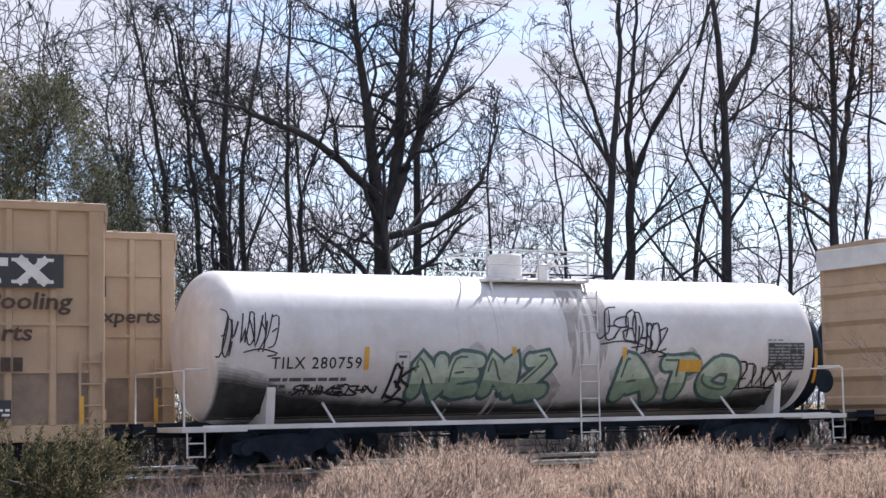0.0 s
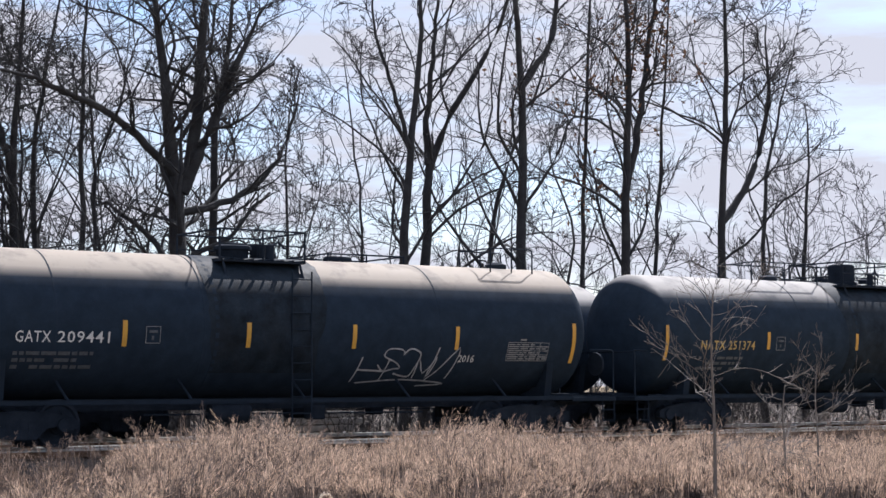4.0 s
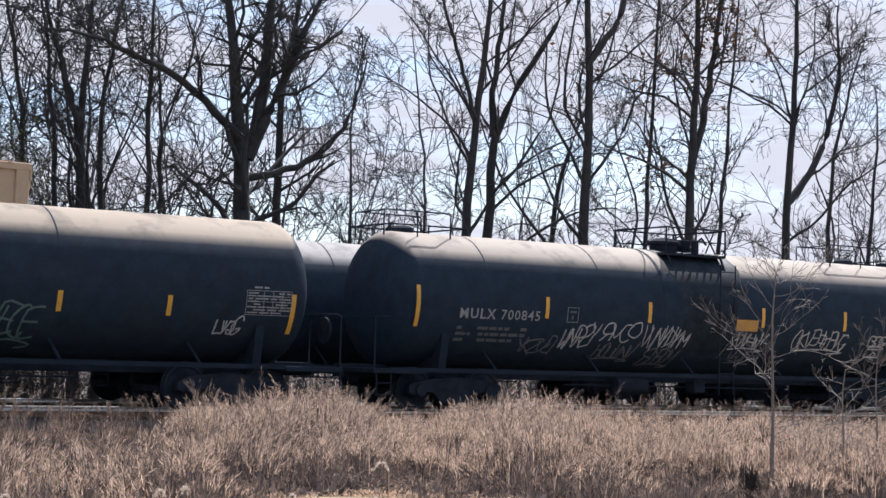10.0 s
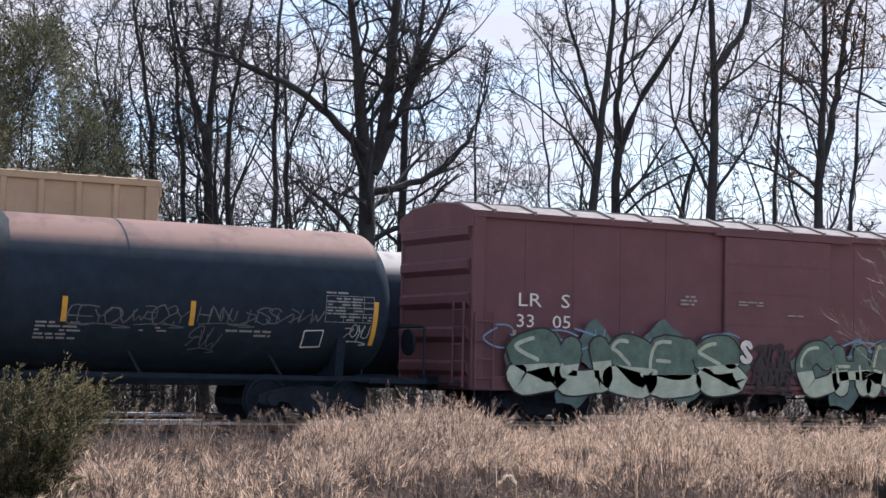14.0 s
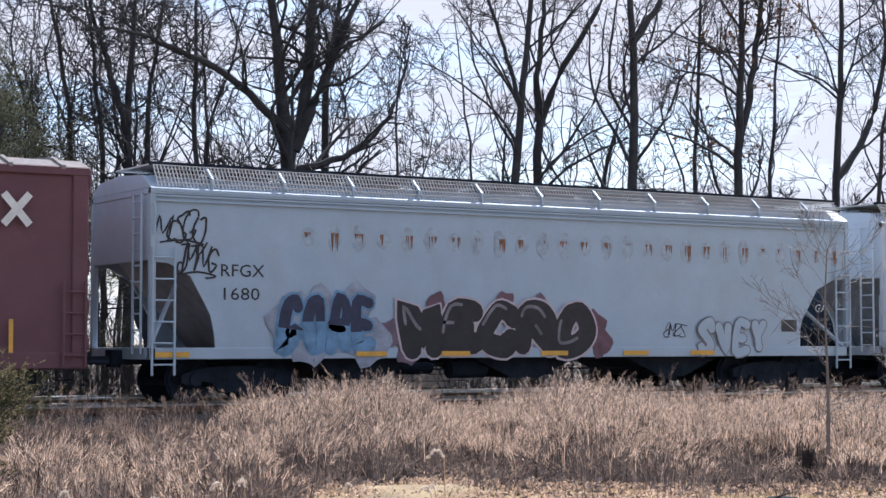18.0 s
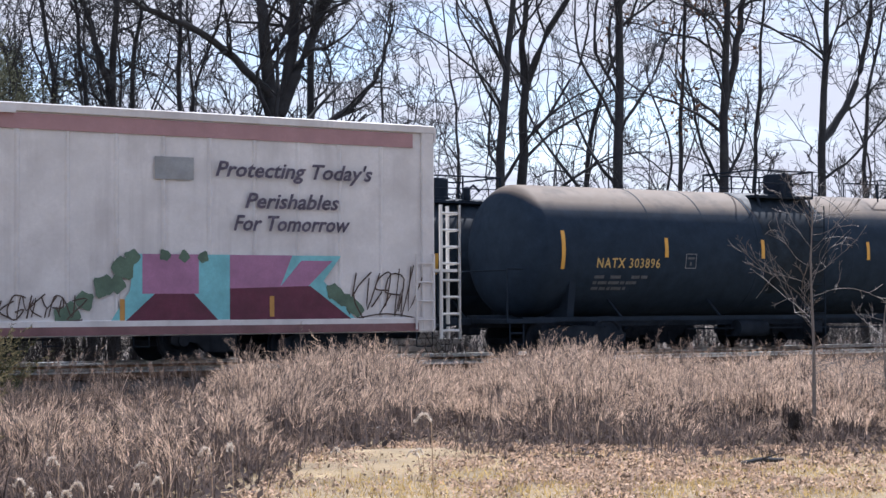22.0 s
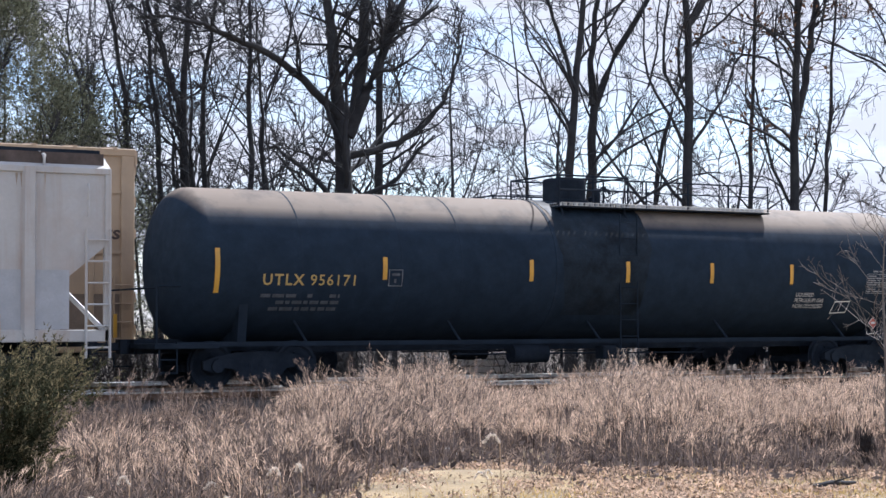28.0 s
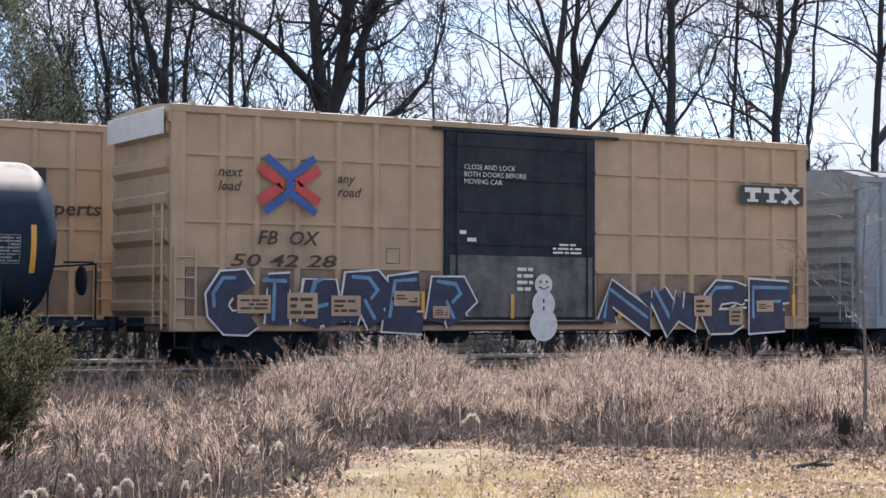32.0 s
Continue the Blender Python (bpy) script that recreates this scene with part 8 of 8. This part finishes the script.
def weeds(name, label, rng, x, y, h, stems, spread, twigs, specks, paints, pale=0.25, plume=0.66, lean=0.17, speck=(0.013, 0.032), dome=0.28, ragged=0.30, puffed=0.03):
    """Dead weeds in tussocks: thin dark stems that bow over at the top, short upswept shoots and a feathery plume along the end of each."""
    stem_paint, twig_paint, head_paint = paints
    N = len(x) * stems
    an, rad = rng.uniform(0, 2 * np.pi, N), np.sqrt(rng.random(N)) * spread
    cx, cy = np.repeat(x, stems) + rad * np.cos(an), np.repeat(y, stems) + rad * np.sin(an)
    hh = np.repeat(h, stems) * (1 - dome * (rad / spread) ** 2) * rng.uniform(1.03 - ragged, 1.05, N)
    way = np.repeat(rng.uniform(-0.9, 0.9, len(x)) + np.where(rng.random(len(x)) < 0.6, 0.0, np.pi), stems) + rng.normal(0, 0.5, N)
    bow = np.abs(rng.normal(lean, 0.12, N)) * hh
    lx, ly = np.cos(way) * bow + np.cos(an) * rad * 0.3, np.sin(way) * bow + np.sin(an) * rad * 0.3
    wave = rng.normal(0, 0.35, (N, 1))

    def along(q):
        f = (q ** 2.2 + wave * q * (1 - q))[..., None]
        return np.stack([cx, cy, np.full(N, -0.03)], -1)[:, None] + f * np.stack([lx, ly, 0 * hh], -1)[:, None] + (q - 0.12 * q ** 4)[..., None] * np.stack([0 * hh, 0 * hh, hh], -1)[:, None]
    pts = along(np.tile(np.array([0.0, 0.4, 0.75, 1.0]), (N, 1)))
    a = rng.uniform(0, np.pi, N)
    wv = np.stack([np.cos(a), np.sin(a), 0 * a], -1)[:, None] * (np.array([0.0068, 0.0058, 0.0040, 0.0016])[None] * rng.uniform(0.7, 1.3, (N, 1)))[..., None]
    V = np.stack([pts - wv, pts + wv], 2).reshape(-1, 3)
    b = np.arange(N)[:, None] * 8
    F = np.concatenate([b + np.array([[0, 1, 3, 2]]), b + np.array([[2, 3, 5, 4]]), b + np.array([[4, 5, 7, 6]])], 1).reshape(-1, 4)
    light = np.repeat((rng.random(N) < pale).astype(int), 3)
    tagged(new(name, mesh_from(name, V, F, None, False, light, (stem_paint, head_paint))), label, "grass", kind="stuff")

    # side shoots
    q = rng.uniform(0.3, 0.95, (N, twigs))
    az, el = rng.uniform(0, 2 * np.pi, (N, twigs)), np.radians(rng.uniform(30, 75, (N, twigs)))
    d = np.stack([np.cos(az) * np.cos(el), np.sin(az) * np.cos(el), np.sin(el)], -1)
    ln = ((0.05 + 0.16 * (1.1 - q)) * (hh[:, None] / 0.9) * rng.uniform(0.5, 1.3, (N, twigs)))[..., None]
    P = along(q)
    side = np.cross(d, rng.normal(size=d.shape))
    side *= 0.0036 / (np.linalg.norm(side, axis=-1, keepdims=True) + 1e-9)
    tri = np.stack([P - side, P + side, P + d * ln], 2).reshape(-1, 3)
    tagged(new(name + "_shoot", mesh_from(name + "_shoot", tri, np.arange(len(tri)).reshape(-1, 3), twig_paint, False)), "thin dead side shoots on the weeds", "grass", kind="stuff")

    # plumes: bits of seed close to the bowed end of the stem, all pointing along it
    q = rng.uniform(plume, 1.02, (N, specks))
    P, ahead = along(q), along(q + 0.04)
    t = ahead - P
    t /= np.linalg.norm(t, axis=-1, keepdims=True) + 1e-9
    out = rng.normal(size=t.shape)
    out -= (out * t).sum(-1, keepdims=True) * t
    out /= np.linalg.norm(out, axis=-1, keepdims=True) + 1e-9
    wide = (puffed * np.sin(np.pi * np.clip((q - plume) / (1.06 - plume), 0, 1)) ** 0.7 * rng.uniform(0.0, 1.0, q.shape))[..., None]
    P = P + out * wide
    d = t + out * 0.30 + rng.normal(0, 0.12, t.shape)
    d /= np.linalg.norm(d, axis=-1, keepdims=True)
    side = np.cross(d, rng.normal(size=d.shape))
    side /= np.linalg.norm(side, axis=-1, keepdims=True) + 1e-9
    s = rng.uniform(speck[0], speck[1], q.shape)[..., None]
    tri = np.stack([P - side * s * 0.14, P + side * s * 0.14, P + d * s * 3.0], 2).reshape(-1, 3)
    tagged(new(name + "_seed", mesh_from(name + "_seed", tri, np.arange(len(tri)).reshape(-1, 3), head_paint, False)), "feathery bits of seed on the weeds", "grass", kind="stuff")


def field(rng, n):
    az = rng.uniform(10, 53, n)
    dist = np.sqrt(rng.uniform(13.2 ** 2, 36.0 ** 2, n))
    x, y = dist * np.sin(np.radians(az)), dist * np.cos(np.radians(az))
    keep = (dist > lawn_edge(az + rng.normal(0, 0.5, n)) + rng.normal(0, 1.0, n) * np.where(az > 31.5, 0.9, 0.3)) & (y < 29.7)
    return az[keep], dist[keep], x[keep], y[keep]


def tall_grass():
    rng = np.random.default_rng(2)
    az, dist, x, y = field(rng, 3150)
    lump = 0.5 + 0.5 * np.sin(1.15 * x + 2.2 * np.sin(0.8 * y + 0.4)) * np.sin(0.9 * y + 1.3 * np.sin(0.7 * x))
    fine = 0.5 + 0.5 * np.sin(3.1 * x + 1.7 * np.sin(2.3 * y)) * np.sin(2.7 * y + 1.9 * np.sin(2.1 * x))
    h = np.interp(az, AZ_TOP, TOP) * (0.74 + 0.26 * np.clip((dist - 18.5) / 6, 0, 1)) * np.clip(0.34 + 0.42 * lump + 0.46 * fine + rng.normal(0, 0.17, len(az)), 0.28, 1.32)
    h *= np.clip(0.74 + (dist - lawn_edge(az)) * 0.12, 0.74, 1.0)
    mood = 0.55 * lump + 0.45 * fine + rng.normal(0, 0.14, len(az))
    low = (az < 25.0) & (dist > 20.0 + rng.normal(0, 0.8, len(az)))
    h = np.where(low, h * 0.42, h)
    front = dist < lawn_edge(az) + 1.4 + rng.normal(0, 0.5, len(az))
    full, thin = (mood > 0.45) & ~low & ~front & ((az > 25) | (mood > 0.62)), ((mood <= 0.45) & ~low) | front | ((az <= 25) & (mood <= 0.62) & ~low) | (low & (rng.random(len(az)) < 0.45))
    weeds("tall_grass", "tall dry winter weeds with feathery tawny heads", rng, x[full], y[full], h[full], 24, 0.28, 4, 11, (M["umber"], M["umber"], M["plume"]), 0.06)
    weeds("weed_stems", "dead brown weeds between the pale ones", rng, x[thin], y[thin], h[thin] * 0.85, 16, 0.34, 5, 5, (M["umber"], M["umber"], M["umber_head"]), 0.12)
    # a darker strip of dead weeds along the foot of the ballast
    n = 70
    a2 = rng.uniform(13, 27, n)
    y2 = rng.uniform(25.0, 29.4, n)
    weeds("track_weed", "dark dead weeds along the ballast", rng, y2 * np.tan(np.radians(a2)), y2, rng.uniform(0.25, 0.6, n) + 0.6 * rng.random(n) ** 4, 12, 0.22, 6, 12, (M["umber"], M["umber"], M["umber_head"]), 0.3)
    n = 150
    a3, y3 = rng.uniform(13, 50, n), rng.uniform(25.5, 29.0, n)
    keep = ((a3 > 25.5) & ((a3 < 30.6) | (a3 > 34.2))) | (rng.random(n) < 0.3)
    a3, y3, n = a3[keep], y3[keep], int(keep.sum())
    weeds("ballast_weed", "ragged tufts of dead weeds at the foot of the ballast", rng, y3 * np.tan(np.radians(a3)), y3, rng.uniform(0.75, 1.3, n), 12, 0.22, 7, 10, (M["umber"], M["umber"], M["umber_head"]), 0.15, lean=0.3, ragged=0.5)
    # single tall weeds that stand over the rest
    wx, wy, wh = zip(*((13.84, 27.00, 1.72), (15.08, 27.00, 1.46), (16.03, 27.00, 1.47), (20.69, 27.00, 1.40), (21.72, 27.00, 1.43), (22.64, 27.00, 1.32), (9.48, 27.00, 1.24), (11.01, 26.00, 1.20), (11.80, 26.00, 1.24), (22.78, 26.00, 1.28), (18.02, 26.00, 1.32), (12.99, 27.00, 1.30)))
    weeds("tall_weed", "tall dark dead weeds standing over the grass", rng, np.array(wx), np.array(wy), np.array(wh), 8, 0.26, 16, 26, (M["umber"], M["umber"], M["umber_head"]), 0.2, 0.62, 0.22, dome=0.3, puffed=0.04)


tall_grass()


def paper_scrap(x, y, turn, size):
    """A crumpled scrap of pale paper caught at the foot of the weeds."""
    rg = random.Random(int(x * 100))
    n = 5
    vs = [(size * (i / (n - 1) - 0.5), 0.7 * size * (j / (n - 1) - 0.5), 0.02 + rg.uniform(0, 0.35) * size) for i in range(n) for j in range(n)]
    fs = [(i * n + j, (i + 1) * n + j, (i + 1) * n + j + 1, i * n + j + 1) for i in range(n - 1) for j in range(n - 1)]
    t = thing("paper_scrap", "crumpled pale paper scrap at the foot of the weeds", "litter", (x, y, 0), "paper scraps")
    t.rotation_euler = (0, 0, turn)
    part("sheet", Geo().add(vs, fs), M["paper"], t, smooth=0)


M["paper"] = mat("weathered white paper", (0.74, 0.73, 0.70), 0.8, vary=0.1)
for px, py, turn, size in ((11.30, 19.4, 0.4, 0.22), (11.12, 19.1, 1.6, 0.16), (11.55, 19.2, 2.5, 0.13), (11.54, 18.3, 0.9, 0.10), (15.09, 16.6, 2.0, 0.12), (10.7, 18.9, 0.2, 0.09)):
    paper_scrap(px, py, turn, size)


def short_grass():
    rng = np.random.default_rng(8)
    N = 42000
    az = rng.uniform(10, 53, N)
    dist = np.sqrt(rng.uniform(9.5 ** 2, 21 ** 2, N))
    keep = (dist < lawn_edge(az) + rng.normal(0, 0.5, N))
    az, dist = az[keep], dist[keep]
    N = len(az)
    x, y = dist * np.sin(np.radians(az)), dist * np.cos(np.radians(az))
    h = rng.uniform(0.02, 0.07, N) * (1 + 1.2 * (rng.random(N) < 0.06))
    a = rng.uniform(0, 2 * np.pi, N)
    c = np.stack([x, y, np.full(N, -0.01)], -1)
    w = np.stack([np.cos(a), np.sin(a), 0 * a], -1) * 0.006
    tip = c + np.stack([rng.normal(0, 0.03, N), rng.normal(0, 0.03, N), h], -1)
    v = np.stack([c - w, c + w, tip], 1).reshape(-1, 3)
    tagged(new("short_grass", mesh_from("short_grass", v, np.arange(3 * N).reshape(-1, 3), M["lawn"], False)), "short yellowed winter lawn", "grass", kind="stuff")
    K = 60000
    az = np.where(rng.random(K) < 0.55, rng.normal(38, 4.5, K), rng.uniform(10, 53, K))
    bare = np.interp(az, [10, 20, 24, 27, 31, 33, 36, 53], [3.0, 2.8, 2.4, 1.9, 2.0, 3.2, 4.6, 5.0])
    dist = lawn_edge(az) + 0.5 - np.abs(rng.normal(0, 1.0, K)) * bare
    x, y = dist * np.sin(np.radians(az)), dist * np.cos(np.radians(az))
    drift = np.sin(2.1 * x + 1.4 * np.sin(1.9 * y)) * np.sin(2.6 * y + 1.2 * np.sin(1.7 * x)) + 0.5 * np.sin(6.3 * x + 2 * np.sin(5.1 * y)) * np.sin(5.7 * y)
    keep = drift + rng.normal(0, 0.35, K) > -0.15
    x, y, K = x[keep], y[keep], int(keep.sum())
    p = np.stack([x, y, rng.uniform(0.01, 0.06, K)], -1)
    tagged(new("leaf_litter", leaf_cloud("leaf_litter", p, 0.024, M["litter"], rng)), "curled brown fallen leaves", "leaves", kind="stuff")


short_grass()


def timber_stack():
    """Old sleepers piled beyond the far track, pale where the sun strikes them."""
    t = thing("timber_stack", "stack of pale weathered sleepers beyond the far track", "timber stack", (24.6, 41.3, 0))
    rg = random.Random(9)
    for row in range(5):
        for k in range(3):
            x, z = -0.1 + rg.uniform(-0.06, 0.06), 0.02 + row * 0.19
            part("sleeper", Geo().box(x, x + 1.5 + rg.uniform(-0.2, 0.5), k * 0.26, k * 0.26 + 0.22, z, z + 0.155, 0.012), M["pale_tie"], t)
        for x in (0.1, 1.1):
            part("spacer", Geo().box(x, x + 0.08, 0.0, 0.74, 0.02 + row * 0.19 + 0.155, 0.02 + row * 0.19 + 0.19), M["pale_tie"], t)


M["pale_tie"] = mat("bleached sleeper wood", (0.50, 0.47, 0.43), 0.85, vary=0.25, scale=5)
timber_stack()


def thatch():
    """Fallen stems and rotted leaves under the tall grass."""
    rng = np.random.default_rng(18)
    az, dist, x, y = field(rng, 60000)
    p = np.stack([x, y, rng.uniform(0.0, 0.10, len(x))], -1)
    tagged(new("thatch", leaf_cloud("thatch", p, 0.05, M["umber"], rng)), "rotted brown stems lying under the tall grass", "thatch", kind="stuff")


thatch()


def fluffy_head(x, y, h, turn, size=1.0):
    """A nodding pale seed head on a thin arching stalk."""
    rng = np.random.default_rng(int(x * 100 + y * 10))
    t = thing("foxtail_plant", "nodding pale fluffy grass head on a thin stalk", "grass", (x, y, 0), "fluffy grass heads")
    c, s = math.cos(turn), math.sin(turn)
    line = [(0, 0, -0.02), (0.01 * c, 0.01 * s, h * 0.6), (0.02 * c, 0.02 * s, h - 0.05), (0.05 * c, 0.05 * s, h), (0.09 * c, 0.09 * s, h), (0.13 * c, 0.13 * s, h - 0.05)]
    part("stalk", Geo().tube(line[:4], 0.004, 4), M["straw"], t)
    q = smooth_line(line[2:], 160)
    d = rng.normal(size=(160, 3))
    d /= np.linalg.norm(d, axis=-1, keepdims=True)
    sd = np.cross(d, rng.normal(size=(160, 3)))
    sd /= np.linalg.norm(sd, axis=-1, keepdims=True)
    ln = rng.uniform(0.012, 0.026, (160, 1)) * size
    v = np.stack([q - sd * 0.005, q + sd * 0.005, q + d * ln], 1).reshape(-1, 3)
    part("seed_head", mesh_from("seed_head", v, np.arange(480).reshape(-1, 3), M["fluff"], False), None, t)


for i, (x, y, h) in enumerate(((6.09, 9.83, 0.90), (8.17, 13.36, 0.35), (5.85, 12.40, 0.55), (5.86, 12.80, 0.50), (5.60, 13.44, 0.35), (5.01, 12.22, 0.30), (5.21, 12.26, 0.35), (4.55, 12.13, 0.35), (4.53, 12.60, 0.50), (4.32, 12.75, 0.35), (4.26, 12.39, 0.30), (3.85, 12.17, 0.30), (3.98, 12.32, 0.30), (4.26, 12.03, 0.30), (7.92, 14.43, 0.30), (8.30, 13.64, 0.30), (4.80, 12.19, 0.30), (4.47, 12.18, 0.30))):
    fluffy_head(x, y, h, 2.6 + 1.1 * math.sin(i * 2.3), 1.0)


def sapling(label, x, y, h, seed, r=0.03, n=15):
    """A thin pale sapling with long, drooping, sparsely forked branches."""
    rng = np.random.default_rng(seed)
    t = thing("sapling", label, "sapling", (x, y, 0), "bare saplings in the field")
    q = smooth_line([(0, 0, -0.05), (0.02, 0, h * 0.4), (-0.01, 0.02, h * 0.75), (0.03, 0, h)], 14)
    rd = np.linspace(r, 0.006, 14)
    part("trunk", branch_mesh("trunk", [(q[None], rd[None], 7)], M["sapling_bark"]), None, t)
    P1, R1 = sprout(rng, q[None], rd[None], n, 10, 0.58, (45, 85), 0.06, 0.18, 0.22, 0.10, 0.003, 0.05)
    P2, R2 = sprout(rng, P1, R1, 6, 6, 0.48, (25, 55), 0.1, 0.2, 0.6, 0.14, 0.0026, 0.08)
    P3, R3 = sprout(rng, P2, R2, 2, 4, 0.5, (20, 50), 0.1, 0.2, 0.8, 0.16, 0.0022)
    part("crown", branch_mesh("crown", [(P1, R1, 5), (P2, R2, 4), (P3, R3, 3)], M["sapling_bark"]), None, t)


def dead_shrub(label, x, y, h, w, seed):
    """A low dark tangle of dead stems."""
    rng = np.random.default_rng(seed)
    t = thing("dead_shrub", label, "shrub", (x, y, 0))
    n = 40
    a, r = rng.uniform(0, 6.28, n), w * np.sqrt(rng.random(n))
    P = np.stack([np.stack([r * np.cos(a) * (0.3 + 0.7 * q) + rng.normal(0, 0.02, n), r * np.sin(a) * (0.3 + 0.7 * q) + rng.normal(0, 0.02, n), h * q * rng.uniform(0.7, 1.1, n) - 0.02], -1) for q in (0, 0.4, 0.75, 1.0)], 1)
    Rd = np.repeat(np.linspace(0.007, 0.003, 4)[None], n, 0)
    P1, R1 = sprout(rng, P, Rd, 6, 3, 0.4, (25, 60), 0.4, 0.2, 0.7, 0.15, 0.003)
    part("stem", branch_mesh("stem", [(P, Rd, 4)], M["dead_stem"]), None, t)
    tagged(part("twig", branch_mesh("twig", [(P1, R1, 3)], M["dead_stem"]), None, t), "fine dead twigs", kind="stuff")


M["dead_stem"] = mat("dark dead shrub stems", (0.050, 0.040, 0.038), 0.9, vary=0.3, scale=4)
dead_shrub("small dark dead shrub among the grass stems", 6.37, 16.19, 0.48, 0.09, 31)
dead_shrub("narrow dark dead shrub beside the sapling", 13.94, 14.76, 0.40, 0.07, 32)


def fallen_branch(x, y):
    t = thing("fallen_branch", "short dark fallen branch lying in the leaf litter", "branch", (x, y, 0.03))
    q = smooth_line([(-0.28, 0.02, 0.0), (-0.05, -0.02, 0.05), (0.12, 0.0, 0.03), (0.3, 0.05, 0.02)], 9)
    part("limb", branch_mesh("limb", [(q[None], np.linspace(0.035, 0.02, 9)[None], 8)], M["bark"]), None, t)
    part("side_twig", branch_mesh("side_twig", [(smooth_line([(-0.05, -0.02, 0.05), (0.05, -0.12, 0.1), (0.1, -0.2, 0.12)], 6)[None], np.linspace(0.012, 0.005, 6)[None], 6)], M["bark"]), None, t)


fallen_branch(11.97, 13.11)
sapling("thin bare sapling with pale drooping branches", 15.06, 15.6, 2.75, 4, 0.028, 24)
sapling("low bare many-branched sapling in the grass", 16.9, 16.2, 1.6, 6, 0.02, 14)
sapling("low bare sapling in the tall grass", 18.6, 17.2, 1.9, 9, 0.02, 12)

# ---- cars standing on the far track ----
def parked(name, label, x, category):
    return thing(name, label, category, (x, TRACK2_Y, RAIL_Z), "cars standing on the far track")


p_car = parked("boxcar", "standing tan boxcar behind the passing train", -2.9, "boxcar")
tan_boxcar("", -2.9, 15.7, 1, parked=p_car)
for x, lab, paint, ln in ((14.1, "standing black tank car behind the passing train", "slate", 17.0), (31.6, "standing dark tank car on the far track", "black", 17.0), (49.1, "standing dark tank car far along the siding", "black", 17.0)):
    p_car = parked("tank_car", lab, x, "tank car")
    c, w, rng = tank_car("", x, ln, paint, (1.4, 5.0, 8.0, 11.0, 14.0, 16.3), "GATX 3628" if x < 20 else "GATX 1864", "ink_white", number_x=(2.3, 4.15), car=p_car, placard=((1.35, 2.35),), rails=())


# how far the train has gone at each whole second
GONE = (0.05, 13.19, 26.68, 40.09, 53.49, 66.9, 80.19, 94.44, 107.77, 121.64, 135.55, 149.47, 163.97, 177.49, 191.6, 205.69, 219.79, 233.88, 248.07, 262.08, 275.77, 290.05, 304.26, 318.66, 333.57, 348.17, 362.76, 377.36, 391.89, 406.46, 421.1, 436.32, 450.59)


def travelled(t):
    k = min(int(t), 31)
    p0, p1, p2, p3 = GONE[max(k - 1, 0)], GONE[k], GONE[k + 1], GONE[min(k + 2, 32)]
    q = t - k
    m1, m2 = (p2 - p0) / (2 if k else 1), (p3 - p1) / (2 if k < 31 else 1)
    return (2 * q ** 3 - 3 * q * q + 1) * p1 + (q ** 3 - 2 * q * q + q) * m1 + (3 * q * q - 2 * q ** 3) * p2 + (q ** 3 - q * q) * m2


def motions():
    for car, u in FLEET:
        walk(car, [(k / 4, pose(u - travelled(k / 4), TRACK_Y, RAIL_Z)) for k in range(129)])
    # the wheels roll while their car passes the field
    start = dict((car.name, u) for car, u in FLEET)
    for wheel, dx, car in WHEELS:
        if car.name in start:
            times = [0.05 * k for k in range(641) if -18 < start[car.name] - travelled(0.05 * k) < 52]
            times = [0.0] * (times[0] > 0.01) + times + [32.0] * (times[-1] < 31.99)
            first, last = times[times[0] < 0.001 and len(times) > 1 and times[1] > 0.06], times[-1] if times[-2] > 31.9 else times[-2]
            walk(wheel, [(t, pose(dx, 0, 0.46, 0, -math.degrees(travelled(min(max(t, first), last)) / 0.46), 0)) for t in times])


motions()
